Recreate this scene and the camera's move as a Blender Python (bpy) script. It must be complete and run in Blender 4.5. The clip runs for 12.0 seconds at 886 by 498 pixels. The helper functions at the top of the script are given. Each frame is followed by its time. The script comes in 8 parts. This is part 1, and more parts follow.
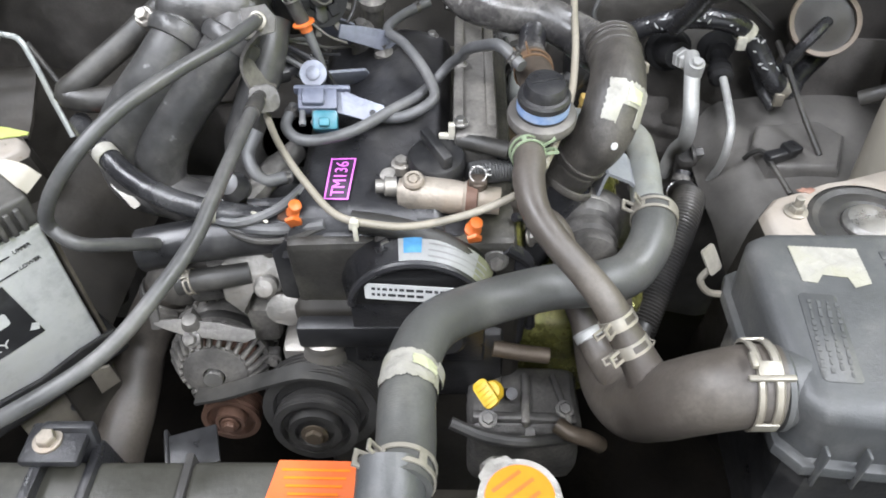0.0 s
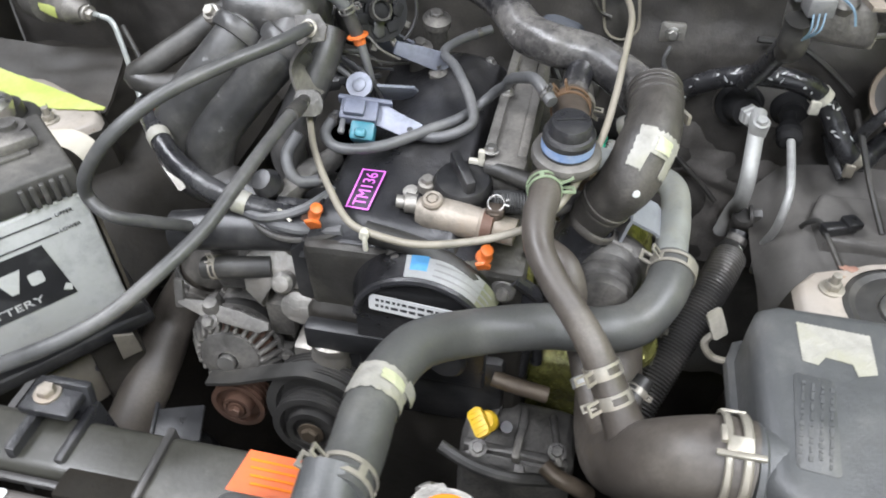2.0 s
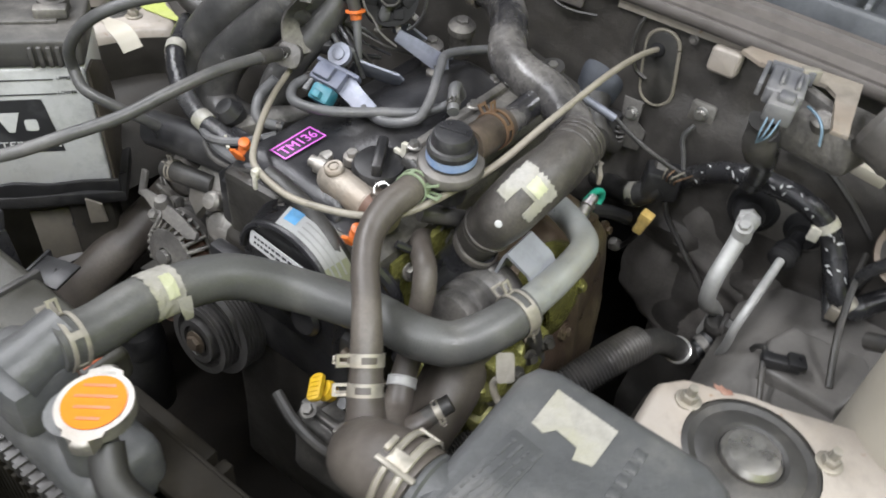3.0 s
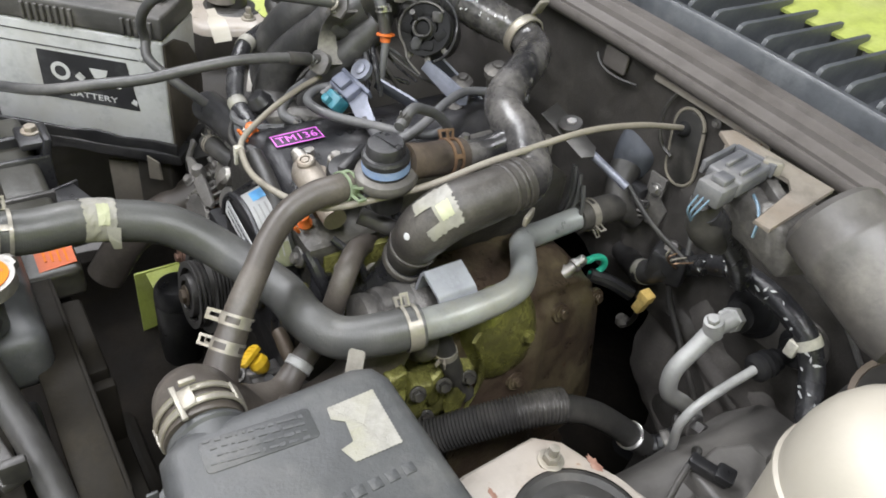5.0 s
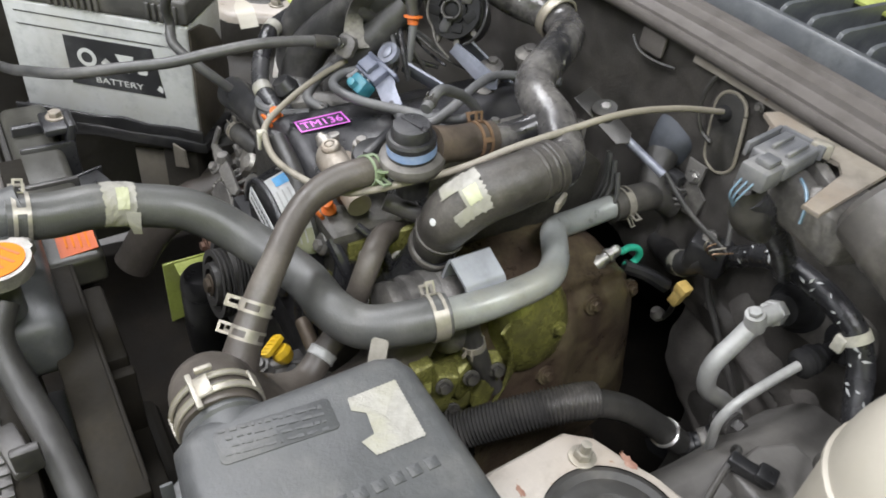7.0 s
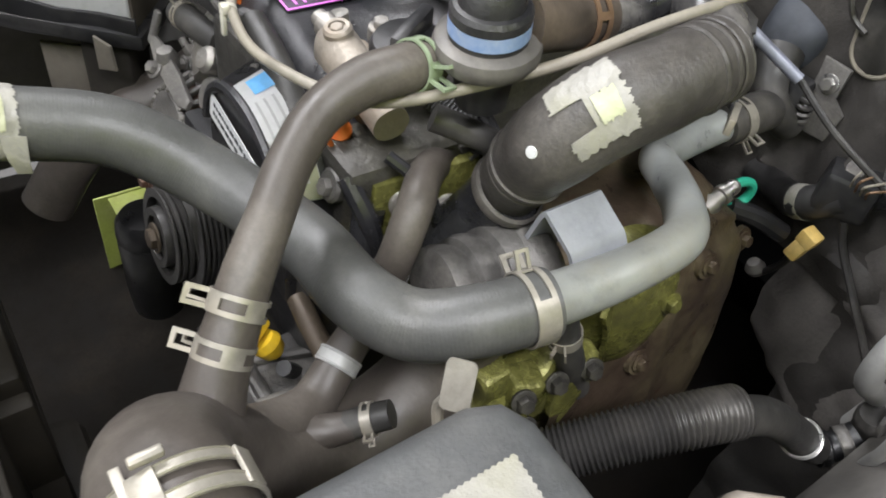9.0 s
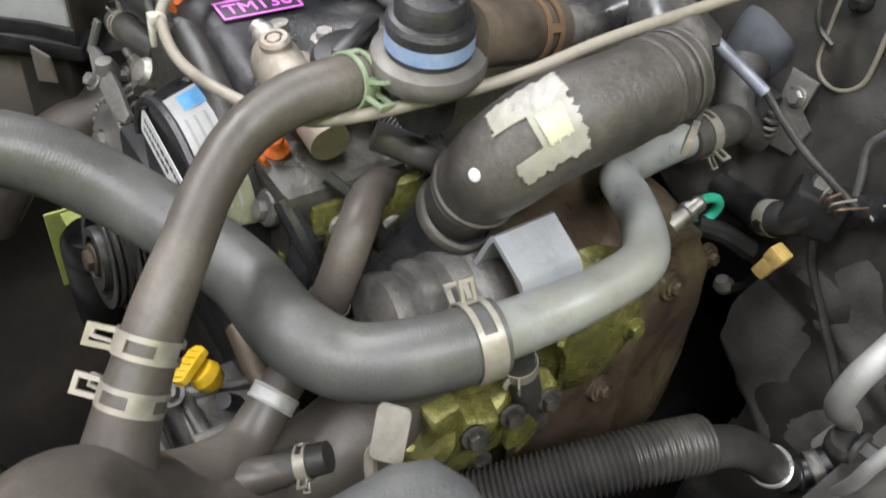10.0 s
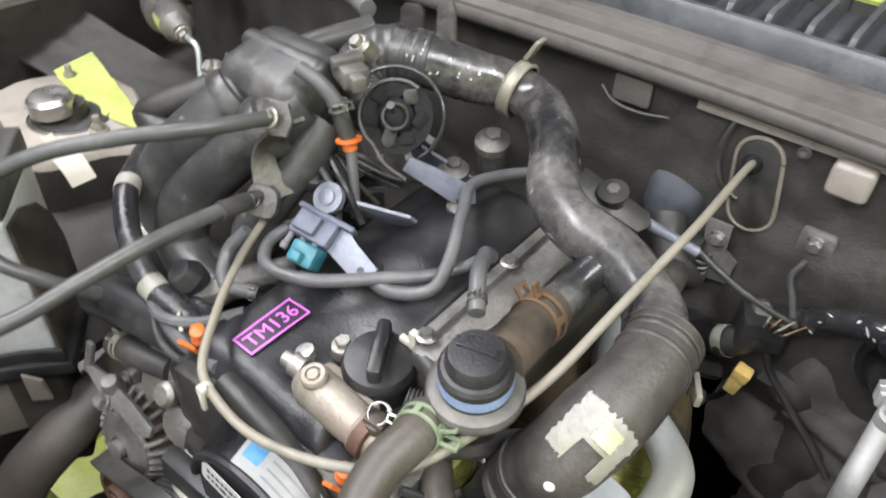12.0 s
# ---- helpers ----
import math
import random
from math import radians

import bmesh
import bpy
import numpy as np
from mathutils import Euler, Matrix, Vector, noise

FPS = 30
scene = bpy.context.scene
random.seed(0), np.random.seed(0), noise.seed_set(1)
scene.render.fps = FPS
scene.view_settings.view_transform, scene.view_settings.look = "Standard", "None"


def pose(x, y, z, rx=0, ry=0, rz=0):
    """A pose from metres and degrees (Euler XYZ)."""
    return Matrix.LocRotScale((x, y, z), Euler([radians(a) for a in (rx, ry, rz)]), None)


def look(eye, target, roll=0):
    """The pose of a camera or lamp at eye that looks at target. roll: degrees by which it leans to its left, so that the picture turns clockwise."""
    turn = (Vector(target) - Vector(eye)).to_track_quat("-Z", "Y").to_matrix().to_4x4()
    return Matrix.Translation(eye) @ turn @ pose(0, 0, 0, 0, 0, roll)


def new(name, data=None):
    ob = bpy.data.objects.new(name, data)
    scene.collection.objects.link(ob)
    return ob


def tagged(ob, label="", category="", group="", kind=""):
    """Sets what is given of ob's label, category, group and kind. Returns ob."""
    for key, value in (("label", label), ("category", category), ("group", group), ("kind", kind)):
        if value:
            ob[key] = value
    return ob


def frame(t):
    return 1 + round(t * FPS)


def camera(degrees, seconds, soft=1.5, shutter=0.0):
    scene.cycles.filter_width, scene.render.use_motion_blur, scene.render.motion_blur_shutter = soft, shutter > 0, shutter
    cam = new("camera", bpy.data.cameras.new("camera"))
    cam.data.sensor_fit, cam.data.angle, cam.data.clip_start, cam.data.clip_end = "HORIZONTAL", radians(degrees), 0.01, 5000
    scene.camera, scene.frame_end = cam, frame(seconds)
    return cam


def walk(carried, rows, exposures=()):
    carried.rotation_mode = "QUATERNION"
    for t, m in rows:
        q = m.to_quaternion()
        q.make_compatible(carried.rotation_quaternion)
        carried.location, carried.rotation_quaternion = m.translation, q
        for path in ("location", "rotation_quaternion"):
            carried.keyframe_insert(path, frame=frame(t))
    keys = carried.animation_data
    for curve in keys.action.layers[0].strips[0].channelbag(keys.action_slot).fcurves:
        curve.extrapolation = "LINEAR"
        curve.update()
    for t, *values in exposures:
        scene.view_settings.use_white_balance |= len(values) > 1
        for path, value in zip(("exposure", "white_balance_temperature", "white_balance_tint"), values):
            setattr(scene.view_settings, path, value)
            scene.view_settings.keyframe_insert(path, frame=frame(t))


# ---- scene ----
cam = camera(60.8, 12.0, soft=1.75, shutter=0.4)
PATH = [
    (0, (0.04, 0.039, 1.3), (-0.033, 1.451, -0.114), -2.6),
    (0.5, (0.077, 0.026, 1.31), (-0.131, 1.457, -0.071), -5.5),
    (1, (0.079, 0.026, 1.315), (-0.16, 1.462, -0.057), -6.3),
    (1.5, (0.076, 0.028, 1.317), (-0.175, 1.462, -0.054), -4.7),
    (2, (0.11, 0.044, 1.303), (-0.208, 1.467, -0.067), -0.8),
    (2.2, (0.142, 0.05, 1.3), (-0.222, 1.472, -0.059), 1.0),
    (2.5, (0.244, 0.073, 1.302), (-0.24, 1.447, -0.069), 4.2),
    (2.8, (0.343, 0.086, 1.306), (-0.339, 1.402, -0.037), 6.7),
    (3, (0.373, 0.116, 1.307), (-0.399, 1.385, -0.033), 7.5),
    (3.2, (0.397, 0.144, 1.3), (-0.436, 1.376, -0.037), 8.2),
    (4.8, (0.572, 0.249, 1.316), (-0.615, 1.239, 0.047), 9.4),
    (5, (0.573, 0.251, 1.315), (-0.628, 1.235, 0.054), 9.2),
    (5.5, (0.58, 0.252, 1.311), (-0.648, 1.225, 0.068), 8.9),
    (6, (0.582, 0.259, 1.314), (-0.661, 1.21, 0.069), 8.7),
    (6.5, (0.581, 0.262, 1.309), (-0.668, 1.198, 0.059), 8.3),
    (7, (0.564, 0.264, 1.293), (-0.675, 1.176, 0.015), 7.6),
    (7.5, (0.501, 0.27, 1.261), (-0.694, 1.177, -0.062), 7.3),
    (7.7, (0.467, 0.274, 1.238), (-0.698, 1.185, -0.108), 7.5),
    (9.3, (0.357, 0.334, 1.122), (-0.669, 1.296, -0.299), 11.9),
    (9.5, (0.358, 0.344, 1.117), (-0.665, 1.318, -0.299), 12.1),
    (10, (0.349, 0.352, 1.125), (-0.671, 1.356, -0.272), 12.4),
    (10.5, (0.329, 0.355, 1.152), (-0.702, 1.393, -0.211), 12.0),
    (11, (0.301, 0.349, 1.18), (-0.734, 1.439, -0.139), 10.0),
    (11.5, (0.271, 0.342, 1.215), (-0.738, 1.494, -0.072), 6.9),
    (12, (0.248, 0.32, 1.27), (-0.662, 1.559, -0.009), 2.8),
]
walk(cam, [(t, look(eye, target, roll)) for t, eye, target, roll in PATH], [(0.0, 0.31, 6150, 10), (1.3, 0.35, 6150, 10), (2.0, 0.15, 6150, 10), (3.2, -0.08, 6350, 10), (7.7, -0.08, 6350, 10), (9.5, 0.08, 6450, 10), (11.0, 0.15, 6450, 10), (12.0, 0.17, 6400, 10)])

# ---- light ----
world = bpy.data.worlds.new("garage_air")
scene.world = world
world.use_nodes = True
world.node_tree.nodes["Background"].inputs[0].default_value = (0.75, 0.85, 1.0, 1)
world.node_tree.nodes["Background"].inputs[1].default_value = 0.05
scene.view_settings.exposure = 0.0


def area_lamp(name, eye, target, w, h, watts, colour):
    data = bpy.data.lights.new(name, "AREA")
    data.shape, data.size, data.size_y, data.energy, data.color = "RECTANGLE", w, h, watts, colour
    ob = new(name, data)
    ob.matrix_world = look(eye, target)
    return ob


TUBES = [(-1.2, -0.5), (1.2, -0.5), (0.0, -1.5), (-1.5, 0.6), (1.5, 0.6)]
for tx, ty in TUBES:
    area_lamp("tube_light", (tx, ty, 3.05), (tx, ty, 0), 0.35, 1.3, 62, (0.98, 0.975, 1.0))
area_lamp("door_daylight", (0.9, -3.4, 1.6), (0.1, 0.5, 0.9), 3.0, 2.4, 66, (0.95, 0.97, 1.0))


# ---- materials ----
def mat(name, colour, rough=0.5, metal=0.0, vary=0.25, grain=60.0, bump=0.15, second=None, patch=9.0, amount=0.5, coat=0.0, spec=0.5, islands=0.0, speck=None, grime=0.5, dust=0.35):
    """A surface with fine grain, larger stains of a second colour, relief and uneven gloss. Sizes are per metre."""
    m = bpy.data.materials.new(name)
    m.use_nodes = True
    nt = m.node_tree
    b = nt.nodes["Principled BSDF"]
    link = nt.links.new
    pos = nt.nodes.new("ShaderNodeTexCoord").outputs["Object"]

    def tex(scale, detail, rough_):
        n = nt.nodes.new("ShaderNodeTexNoise")
        n.inputs["Scale"].default_value, n.inputs["Detail"].default_value, n.inputs["Roughness"].default_value = scale, detail, rough_
        link(pos, n.inputs["Vector"])
        return n.outputs["Fac"]

    def ramp(src, lo, hi):
        n = nt.nodes.new("ShaderNodeMapRange")
        n.inputs["From Min"].default_value, n.inputs["From Max"].default_value = lo, hi
        link(src, n.inputs["Value"])
        return n.outputs["Result"]

    def mix(fac, a, c, mode="MIX"):
        n = nt.nodes.new("ShaderNodeMix")
        n.data_type, n.blend_type = "RGBA", mode
        for sock, v in ((n.inputs["Factor"], fac), (n.inputs["A"], a), (n.inputs["B"], c)):
            if isinstance(v, (float, int)):
                sock.default_value = v
            elif isinstance(v, tuple):
                sock.default_value = (*v, 1)
            else:
                link(v, sock)
        return n.outputs["Result"]

    fine, big = tex(grain * 3, 5, 0.65), tex(patch, 4, 0.6)
    second = second or tuple(min(1, c * 1.6 + 0.03) for c in colour)
    col = mix(ramp(big, 0.62 - 0.3 * amount, 0.75), colour, second)
    dark = tuple(c * (1 - vary) for c in colour)
    col = mix(ramp(fine, 0.35, 0.62), mix(0.5, col, dark), col)
    mid = tex(26, 7, 0.68)
    if grime:
        filth = ramp(mid, 0.50, 0.30)
        col = mix(filth, col, mix(grime, col, tuple(c * 0.35 for c in colour)))
    if dust:
        film = ramp(tex(17, 8, 0.72), 0.52, 0.78)
        col = mix(film, col, mix(dust, col, tuple(min(0.6, c * 1.5 + 0.035) for c in second)))
    if speck:
        spots = ramp(tex(grain * 1.3, 2, 0.5), 0.70, 0.76)
        col = mix(spots, col, speck)
    if islands:
        info = nt.nodes.new("ShaderNodeObjectInfo")
        col = mix(ramp(info.outputs["Random"], -1.0 / max(islands, 0.01), 1.0 / max(islands, 0.01)), dark, col)
    link(col, b.inputs["Base Color"])
    r = nt.nodes.new("ShaderNodeMapRange")
    r.inputs["To Min"].default_value, r.inputs["To Max"].default_value = max(0.02, rough - 0.13), min(1, rough + 0.15)
    r.inputs["From Min"].default_value, r.inputs["From Max"].default_value = 0.3, 0.7
    link(mid, r.inputs["Value"])
    link(r.outputs["Result"], b.inputs["Roughness"])
    b.inputs["Metallic"].default_value = metal
    b.inputs["Coat Weight"].default_value = coat
    b.inputs["Specular IOR Level"].default_value = spec
    if bump:
        n = nt.nodes.new("ShaderNodeBump")
        n.inputs["Strength"].default_value, n.inputs["Distance"].default_value = bump, 0.0015
        link(fine, n.inputs["Height"])
        n2 = nt.nodes.new("ShaderNodeBump")
        n2.inputs["Strength"].default_value, n2.inputs["Distance"].default_value = min(0.5, 0.1 + bump), 0.004
        link(mid, n2.inputs["Height"])
        link(n2.outputs["Normal"], n.inputs["Normal"])
        link(n.outputs["Normal"], b.inputs["Normal"])
    return m


RUBBER = mat("dusty_rubber", (0.030, 0.029, 0.027), 0.5, second=(0.066, 0.060, 0.051), amount=0.55, vary=0.25, bump=0.12)
HOSE = mat("grey_rubber_hose", (0.064, 0.0645, 0.0615), 0.44, second=(0.100, 0.097, 0.086), amount=0.45, vary=0.25, bump=0.10, grain=150, patch=11, grime=0.25, dust=0.25)
DUCT = mat("brownish_duct_rubber", (0.062, 0.053, 0.045), 0.48, second=(0.108, 0.094, 0.078), amount=0.5, vary=0.28, bump=0.12, grain=110, patch=10, grime=0.25, dust=0.3)
PLASTIC = mat("black_plastic", (0.016, 0.016, 0.017), 0.36, second=(0.042, 0.040, 0.038), amount=0.5, bump=0.1)
COVER = mat("black_cover_paint", (0.020, 0.020, 0.022), 0.34, second=(0.040, 0.038, 0.037), amount=0.45, bump=0.25, grain=140)
LIDPL = mat("grey_black_moulded_plastic", (0.058, 0.060, 0.061), 0.46, second=(0.092, 0.090, 0.085), amount=0.5, vary=0.15, bump=0.2, grain=160, grime=0.35)
MANIFOLD = mat("black_manifold_plastic", (0.044, 0.0435, 0.0435), 0.38, second=(0.092, 0.087, 0.081), amount=0.55, bump=0.2, dust=0.55, speck=(0.15, 0.15, 0.15))
PIPEBLK = mat("worn_black_pipe", (0.018, 0.018, 0.020), 0.24, second=(0.135, 0.127, 0.118), amount=0.72, bump=0.12, speck=(0.30, 0.29, 0.28), grain=45, dust=0.5)
ALLOY = mat("cast_aluminium", (0.36, 0.345, 0.32), 0.42, metal=0.75, second=(0.20, 0.175, 0.145), amount=0.6, bump=0.4, grain=90, grime=0.7)
DULLCAST = mat("dusty_casting", (0.110, 0.105, 0.099), 0.46, metal=0.4, second=(0.22, 0.205, 0.18), amount=0.55, vary=0.45, bump=0.5, grain=80, grime=0.7)
TANCAST = mat("tan_stained_casting", (0.32, 0.285, 0.24), 0.5, metal=0.4, second=(0.20, 0.15, 0.105), amount=0.6, bump=0.35, grime=0.7)
STEEL = mat("bright_steel", (0.50, 0.49, 0.47), 0.32, metal=0.9, second=(0.30, 0.28, 0.25), amount=0.5, bump=0.1, grime=0.7)
BLUEZINC = mat("blue_zinc_bracket", (0.215, 0.228, 0.275), 0.48, metal=0.35, second=(0.20, 0.20, 0.23), amount=0.55, bump=0.15, grime=0.6)
CREAM = mat("cream_plated_clamp", (0.30, 0.280, 0.238), 0.4, metal=0.4, second=(0.22, 0.185, 0.135), amount=0.5, bump=0.1, grime=0.6)
GREENCL = mat("pale_green_clamp", (0.30, 0.37, 0.24), 0.4, metal=0.3, second=(0.33, 0.38, 0.25), amount=0.5, bump=0.1)
COPPER = mat("rusty_copper_clamp", (0.22, 0.14, 0.085), 0.45, metal=0.5, second=(0.16, 0.09, 0.055), amount=0.6)
BROWNH = mat("brown_rubber", (0.052, 0.041, 0.032), 0.5, second=(0.105, 0.077, 0.055), amount=0.6, vary=0.35, grime=0.7)
TAPE = mat("masking_tape", (0.285, 0.275, 0.245), 0.42, second=(0.19, 0.185, 0.125), amount=0.6, vary=0.2, bump=0.7, grain=30, patch=22, grime=0.5, dust=0.5)
BODY = mat("beige_body_paint", (0.31, 0.28, 0.245), 0.36, second=(0.26, 0.22, 0.175), amount=0.55, vary=0.1, bump=0.08, speck=(0.20, 0.12, 0.07), grime=0.4, dust=0.2)
GREYBODY = mat("grey_inner_panel", (0.092, 0.086, 0.079), 0.45, second=(0.150, 0.138, 0.122), amount=0.5, bump=0.1)
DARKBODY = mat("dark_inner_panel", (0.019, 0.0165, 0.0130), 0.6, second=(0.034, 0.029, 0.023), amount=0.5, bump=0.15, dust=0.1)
RAIL = mat("grey_brown_painted_rail", (0.106, 0.096, 0.089), 0.42, second=(0.085, 0.076, 0.069), amount=0.5, vary=0.2, bump=0.06, grime=0.5)
FELT = mat("black_firewall_felt", (0.041, 0.0375, 0.034), 0.58, second=(0.068, 0.061, 0.053), amount=0.6, bump=0.5, grain=120)
SEAL = mat("black_seal_rubber", (0.011, 0.011, 0.012), 0.75, second=(0.022, 0.021, 0.020), bump=0.15, spec=0.25, dust=0.08)
GRILLE = mat("grey_cowl_plastic", (0.066, 0.071, 0.078), 0.4, second=(0.10, 0.105, 0.11), amount=0.4, vary=0.15)
ORANGE = mat("orange_plastic", (0.66, 0.155, 0.028), 0.42, second=(0.44, 0.12, 0.035), amount=0.5, bump=0.05, grime=0.4)
ORANGEST = mat("orange_sticker", (0.60, 0.155, 0.006), 0.62, spec=0.2, second=(0.52, 0.14, 0.008), amount=0.4, vary=0.06, bump=0.04, grime=0.2, dust=0.0)
WARNST = mat("warning_sticker_orange", (0.52, 0.095, 0.014), 0.45, second=(0.42, 0.085, 0.02), amount=0.4, vary=0.06, bump=0.04, grime=0.3, dust=0.1)
TEAL = mat("teal_plastic", (0.035, 0.165, 0.215), 0.4, second=(0.08, 0.25, 0.30), amount=0.5, bump=0.08, grime=0.6)
GREENP = mat("green_plastic", (0.03, 0.42, 0.27), 0.4, bump=0.05)
YELLOW = mat("yellow_plastic", (0.62, 0.40, 0.02), 0.42, second=(0.45, 0.29, 0.03), amount=0.5, bump=0.08, grime=0.4)
AMBER = mat("amber_connector", (0.60, 0.42, 0.13), 0.5, bump=0.05)
MAGENTA = mat("magenta_marker", (0.60, 0.14, 0.60), 0.5, vary=0.15, bump=0.0, grime=0.15, dust=0.1)
PLUM = mat("dark_plum_sticker", (0.022, 0.012, 0.027), 0.5, vary=0.1, bump=0.0)
WHITEST = mat("white_sticker", (0.52, 0.525, 0.52), 0.42, second=(0.40, 0.40, 0.37), amount=0.45, vary=0.06, bump=0.03, grime=0.3, dust=0.15)
BLUEST = mat("blue_print", (0.12, 0.38, 0.68), 0.45, vary=0.05, bump=0.0)
INK = mat("black_print", (0.02, 0.02, 0.022), 0.5, vary=0.05, bump=0.0)
FADEINK = mat("faded_grey_print", (0.41, 0.41, 0.40), 0.5, vary=0.05, bump=0.0)
BATWHITE = mat("dirty_white_battery_case", (0.45, 0.455, 0.455), 0.48, second=(0.30, 0.285, 0.25), amount=0.5, vary=0.1, bump=0.06, patch=7, grime=0.45, dust=0.2)
BATGREY = mat("dark_grey_battery_lid", (0.050, 0.048, 0.045), 0.55, second=(0.105, 0.097, 0.086), amount=0.6, bump=0.2, dust=0.5)
RUST = mat("rusty_heat_shield", (0.082, 0.058, 0.041), 0.34, metal=0.35, second=(0.165, 0.138, 0.075), amount=0.7, patch=14, vary=0.35, bump=0.35, speck=(0.08, 0.04, 0.025), grime=0.7)
# Lime base paints reflected light; dark patches paint gaps between castings.
OLIVE = mat("lime_lit_exhaust_casting", (0.225, 0.220, 0.062), 0.27, metal=0.45, second=(0.030, 0.026, 0.018), amount=0.62, vary=0.5, patch=34, bump=0.5, grain=70, grime=0.8, dust=0.2)
RUSTRED = mat("rusty_pulley", (0.12, 0.066, 0.045), 0.55, metal=0.3, second=(0.075, 0.045, 0.033), amount=0.5, bump=0.3, grime=0.7)
PULLEY = mat("worn_black_pulley", (0.050, 0.048, 0.046), 0.42, metal=0.3, second=(0.092, 0.085, 0.076), amount=0.5, bump=0.15, grime=0.4)
PIPEGREY = mat("pale_grey_coolant_pipe", (0.33, 0.345, 0.335), 0.36, metal=0.35, second=(0.27, 0.26, 0.21), amount=0.55, vary=0.12, bump=0.1)
WHITEPL = mat("cream_reservoir_plastic", (0.40, 0.37, 0.31), 0.42, second=(0.36, 0.325, 0.26), amount=0.35, vary=0.04, bump=0.02, grime=0.08, dust=0.06)
CABLEW = mat("dirty_cream_cable", (0.225, 0.205, 0.165), 0.5, second=(0.16, 0.14, 0.105), amount=0.5, bump=0.05)
TIE = mat("cream_cable_tie", (0.46, 0.44, 0.37), 0.45, bump=0.02)
CABLEG = mat("grey_cable_sheath", (0.062, 0.062, 0.062), 0.42, second=(0.105, 0.100, 0.095), amount=0.45, bump=0.05)
VACH = mat("grey_vacuum_hose", (0.090, 0.091, 0.093), 0.45, second=(0.125, 0.122, 0.118), amount=0.4, bump=0.05)
TAPEBLK = mat("shiny_harness_tape", (0.022, 0.022, 0.024), 0.25, second=(0.05, 0.05, 0.05), amount=0.4, bump=0.5, grain=30)
LIME = mat("lime_paint", (0.36, 0.41, 0.10), 0.45, second=(0.33, 0.345, 0.14), amount=0.5, bump=0.1, grime=0.35)
# Lime so that the unseen east wall tints the bay with bounced light.
LIMEBOUNCE = mat("lime_bounce_wall", (0.50, 0.58, 0.12), 0.7, second=(0.42, 0.48, 0.12), amount=0.4, patch=1.2, bump=0.1)
ALUPIPE = mat("dull_aluminium_pipe", (0.36, 0.36, 0.35), 0.5, metal=0.2, second=(0.27, 0.26, 0.24), amount=0.5, vary=0.12, bump=0.1)
CONCRETE = mat("garage_concrete", (0.16, 0.155, 0.15), 0.8, second=(0.11, 0.105, 0.10), amount=0.5, patch=1.5, bump=0.3)
PLASTER = mat("garage_wall_paint", (0.22, 0.22, 0.22), 0.7, second=(0.17, 0.165, 0.16), amount=0.4, patch=1.2, bump=0.1)
DUSKBLUE = mat("dusty_dark_blue_rubber", (0.052, 0.058, 0.070), 0.7, second=(0.075, 0.080, 0.090), amount=0.5, bump=0.1, grime=0.3)
TANPIPE = mat("tan_stained_pipe", (0.110, 0.086, 0.062), 0.5, metal=0.3, second=(0.095, 0.072, 0.052), amount=0.6, bump=0.2, grime=0.7)
ICRUB = mat("dusty_intake_rubber", (0.046, 0.042, 0.038), 0.46, second=(0.094, 0.084, 0.073), amount=0.6, vary=0.4, bump=0.3, grain=130, patch=16, grime=0.65)
RUSTSTAIN = mat("red_rust_stain", (0.21, 0.105, 0.075), 0.6, second=(0.27, 0.19, 0.145), amount=0.7, patch=40, vary=0.3, bump=0.1)
# Dusty brown taken down to near-black: overhead shade is put into the colour.
SHROUD = mat("dusty_shroud_with_shade", (0.0095, 0.0078, 0.0052), 0.72, second=(0.021, 0.017, 0.010), amount=0.55, bump=0.2, spec=0.2, dust=0.08, grime=0.4)
PADFELT = mat("dusty_grey_firewall_pad", (0.100, 0.092, 0.085), 0.62, second=(0.150, 0.136, 0.124), amount=0.55, vary=0.3, bump=0.45, grain=110, patch=7, grime=0.5)
COVBROWN = mat("brown_insulating_sheet", (0.046, 0.039, 0.030), 0.55, second=(0.095, 0.081, 0.063), amount=0.55, vary=0.2, bump=0.1, patch=12)
TRAYPAINT = mat("beige_grey_tray_paint", (0.15, 0.136, 0.113), 0.45, second=(0.13, 0.112, 0.088), amount=0.55, vary=0.15, bump=0.1, patch=14)
BEAMPAINT = mat("dark_brown_green_beam_paint", (0.034, 0.033, 0.027), 0.4, second=(0.070, 0.066, 0.054), amount=0.45, vary=0.2, bump=0.1, grime=0.3)
# Near-black base stands in for shade from hoses and brackets above.
UNDER = mat("brown_undertray_with_shade", (0.0085, 0.0070, 0.0055), 0.8, second=(0.020, 0.016, 0.012), amount=0.5, bump=0.3, spec=0.15, dust=0.0)
STRAPZINC = mat("blue_grey_zinc_strap", (0.36, 0.375, 0.405), 0.36, metal=0.45, second=(0.26, 0.265, 0.28), amount=0.5, vary=0.12, bump=0.1, grime=0.3)
SHELFGREY = mat("light_grey_inner_wing", (0.105, 0.100, 0.093), 0.42, second=(0.12, 0.112, 0.102), amount=0.5, vary=0.15, bump=0.08, grime=0.4)
PLUGGREY = mat("dusty_grey_plug_plastic", (0.105, 0.107, 0.113), 0.48, second=(0.17, 0.165, 0.155), amount=0.5, vary=0.15, bump=0.08, grime=0.5)
ALTCAST = mat("dusty_alternator_casting", (0.155, 0.148, 0.138), 0.46, metal=0.4, second=(0.22, 0.205, 0.18), amount=0.55, vary=0.45, bump=0.5, grain=80, grime=0.6)
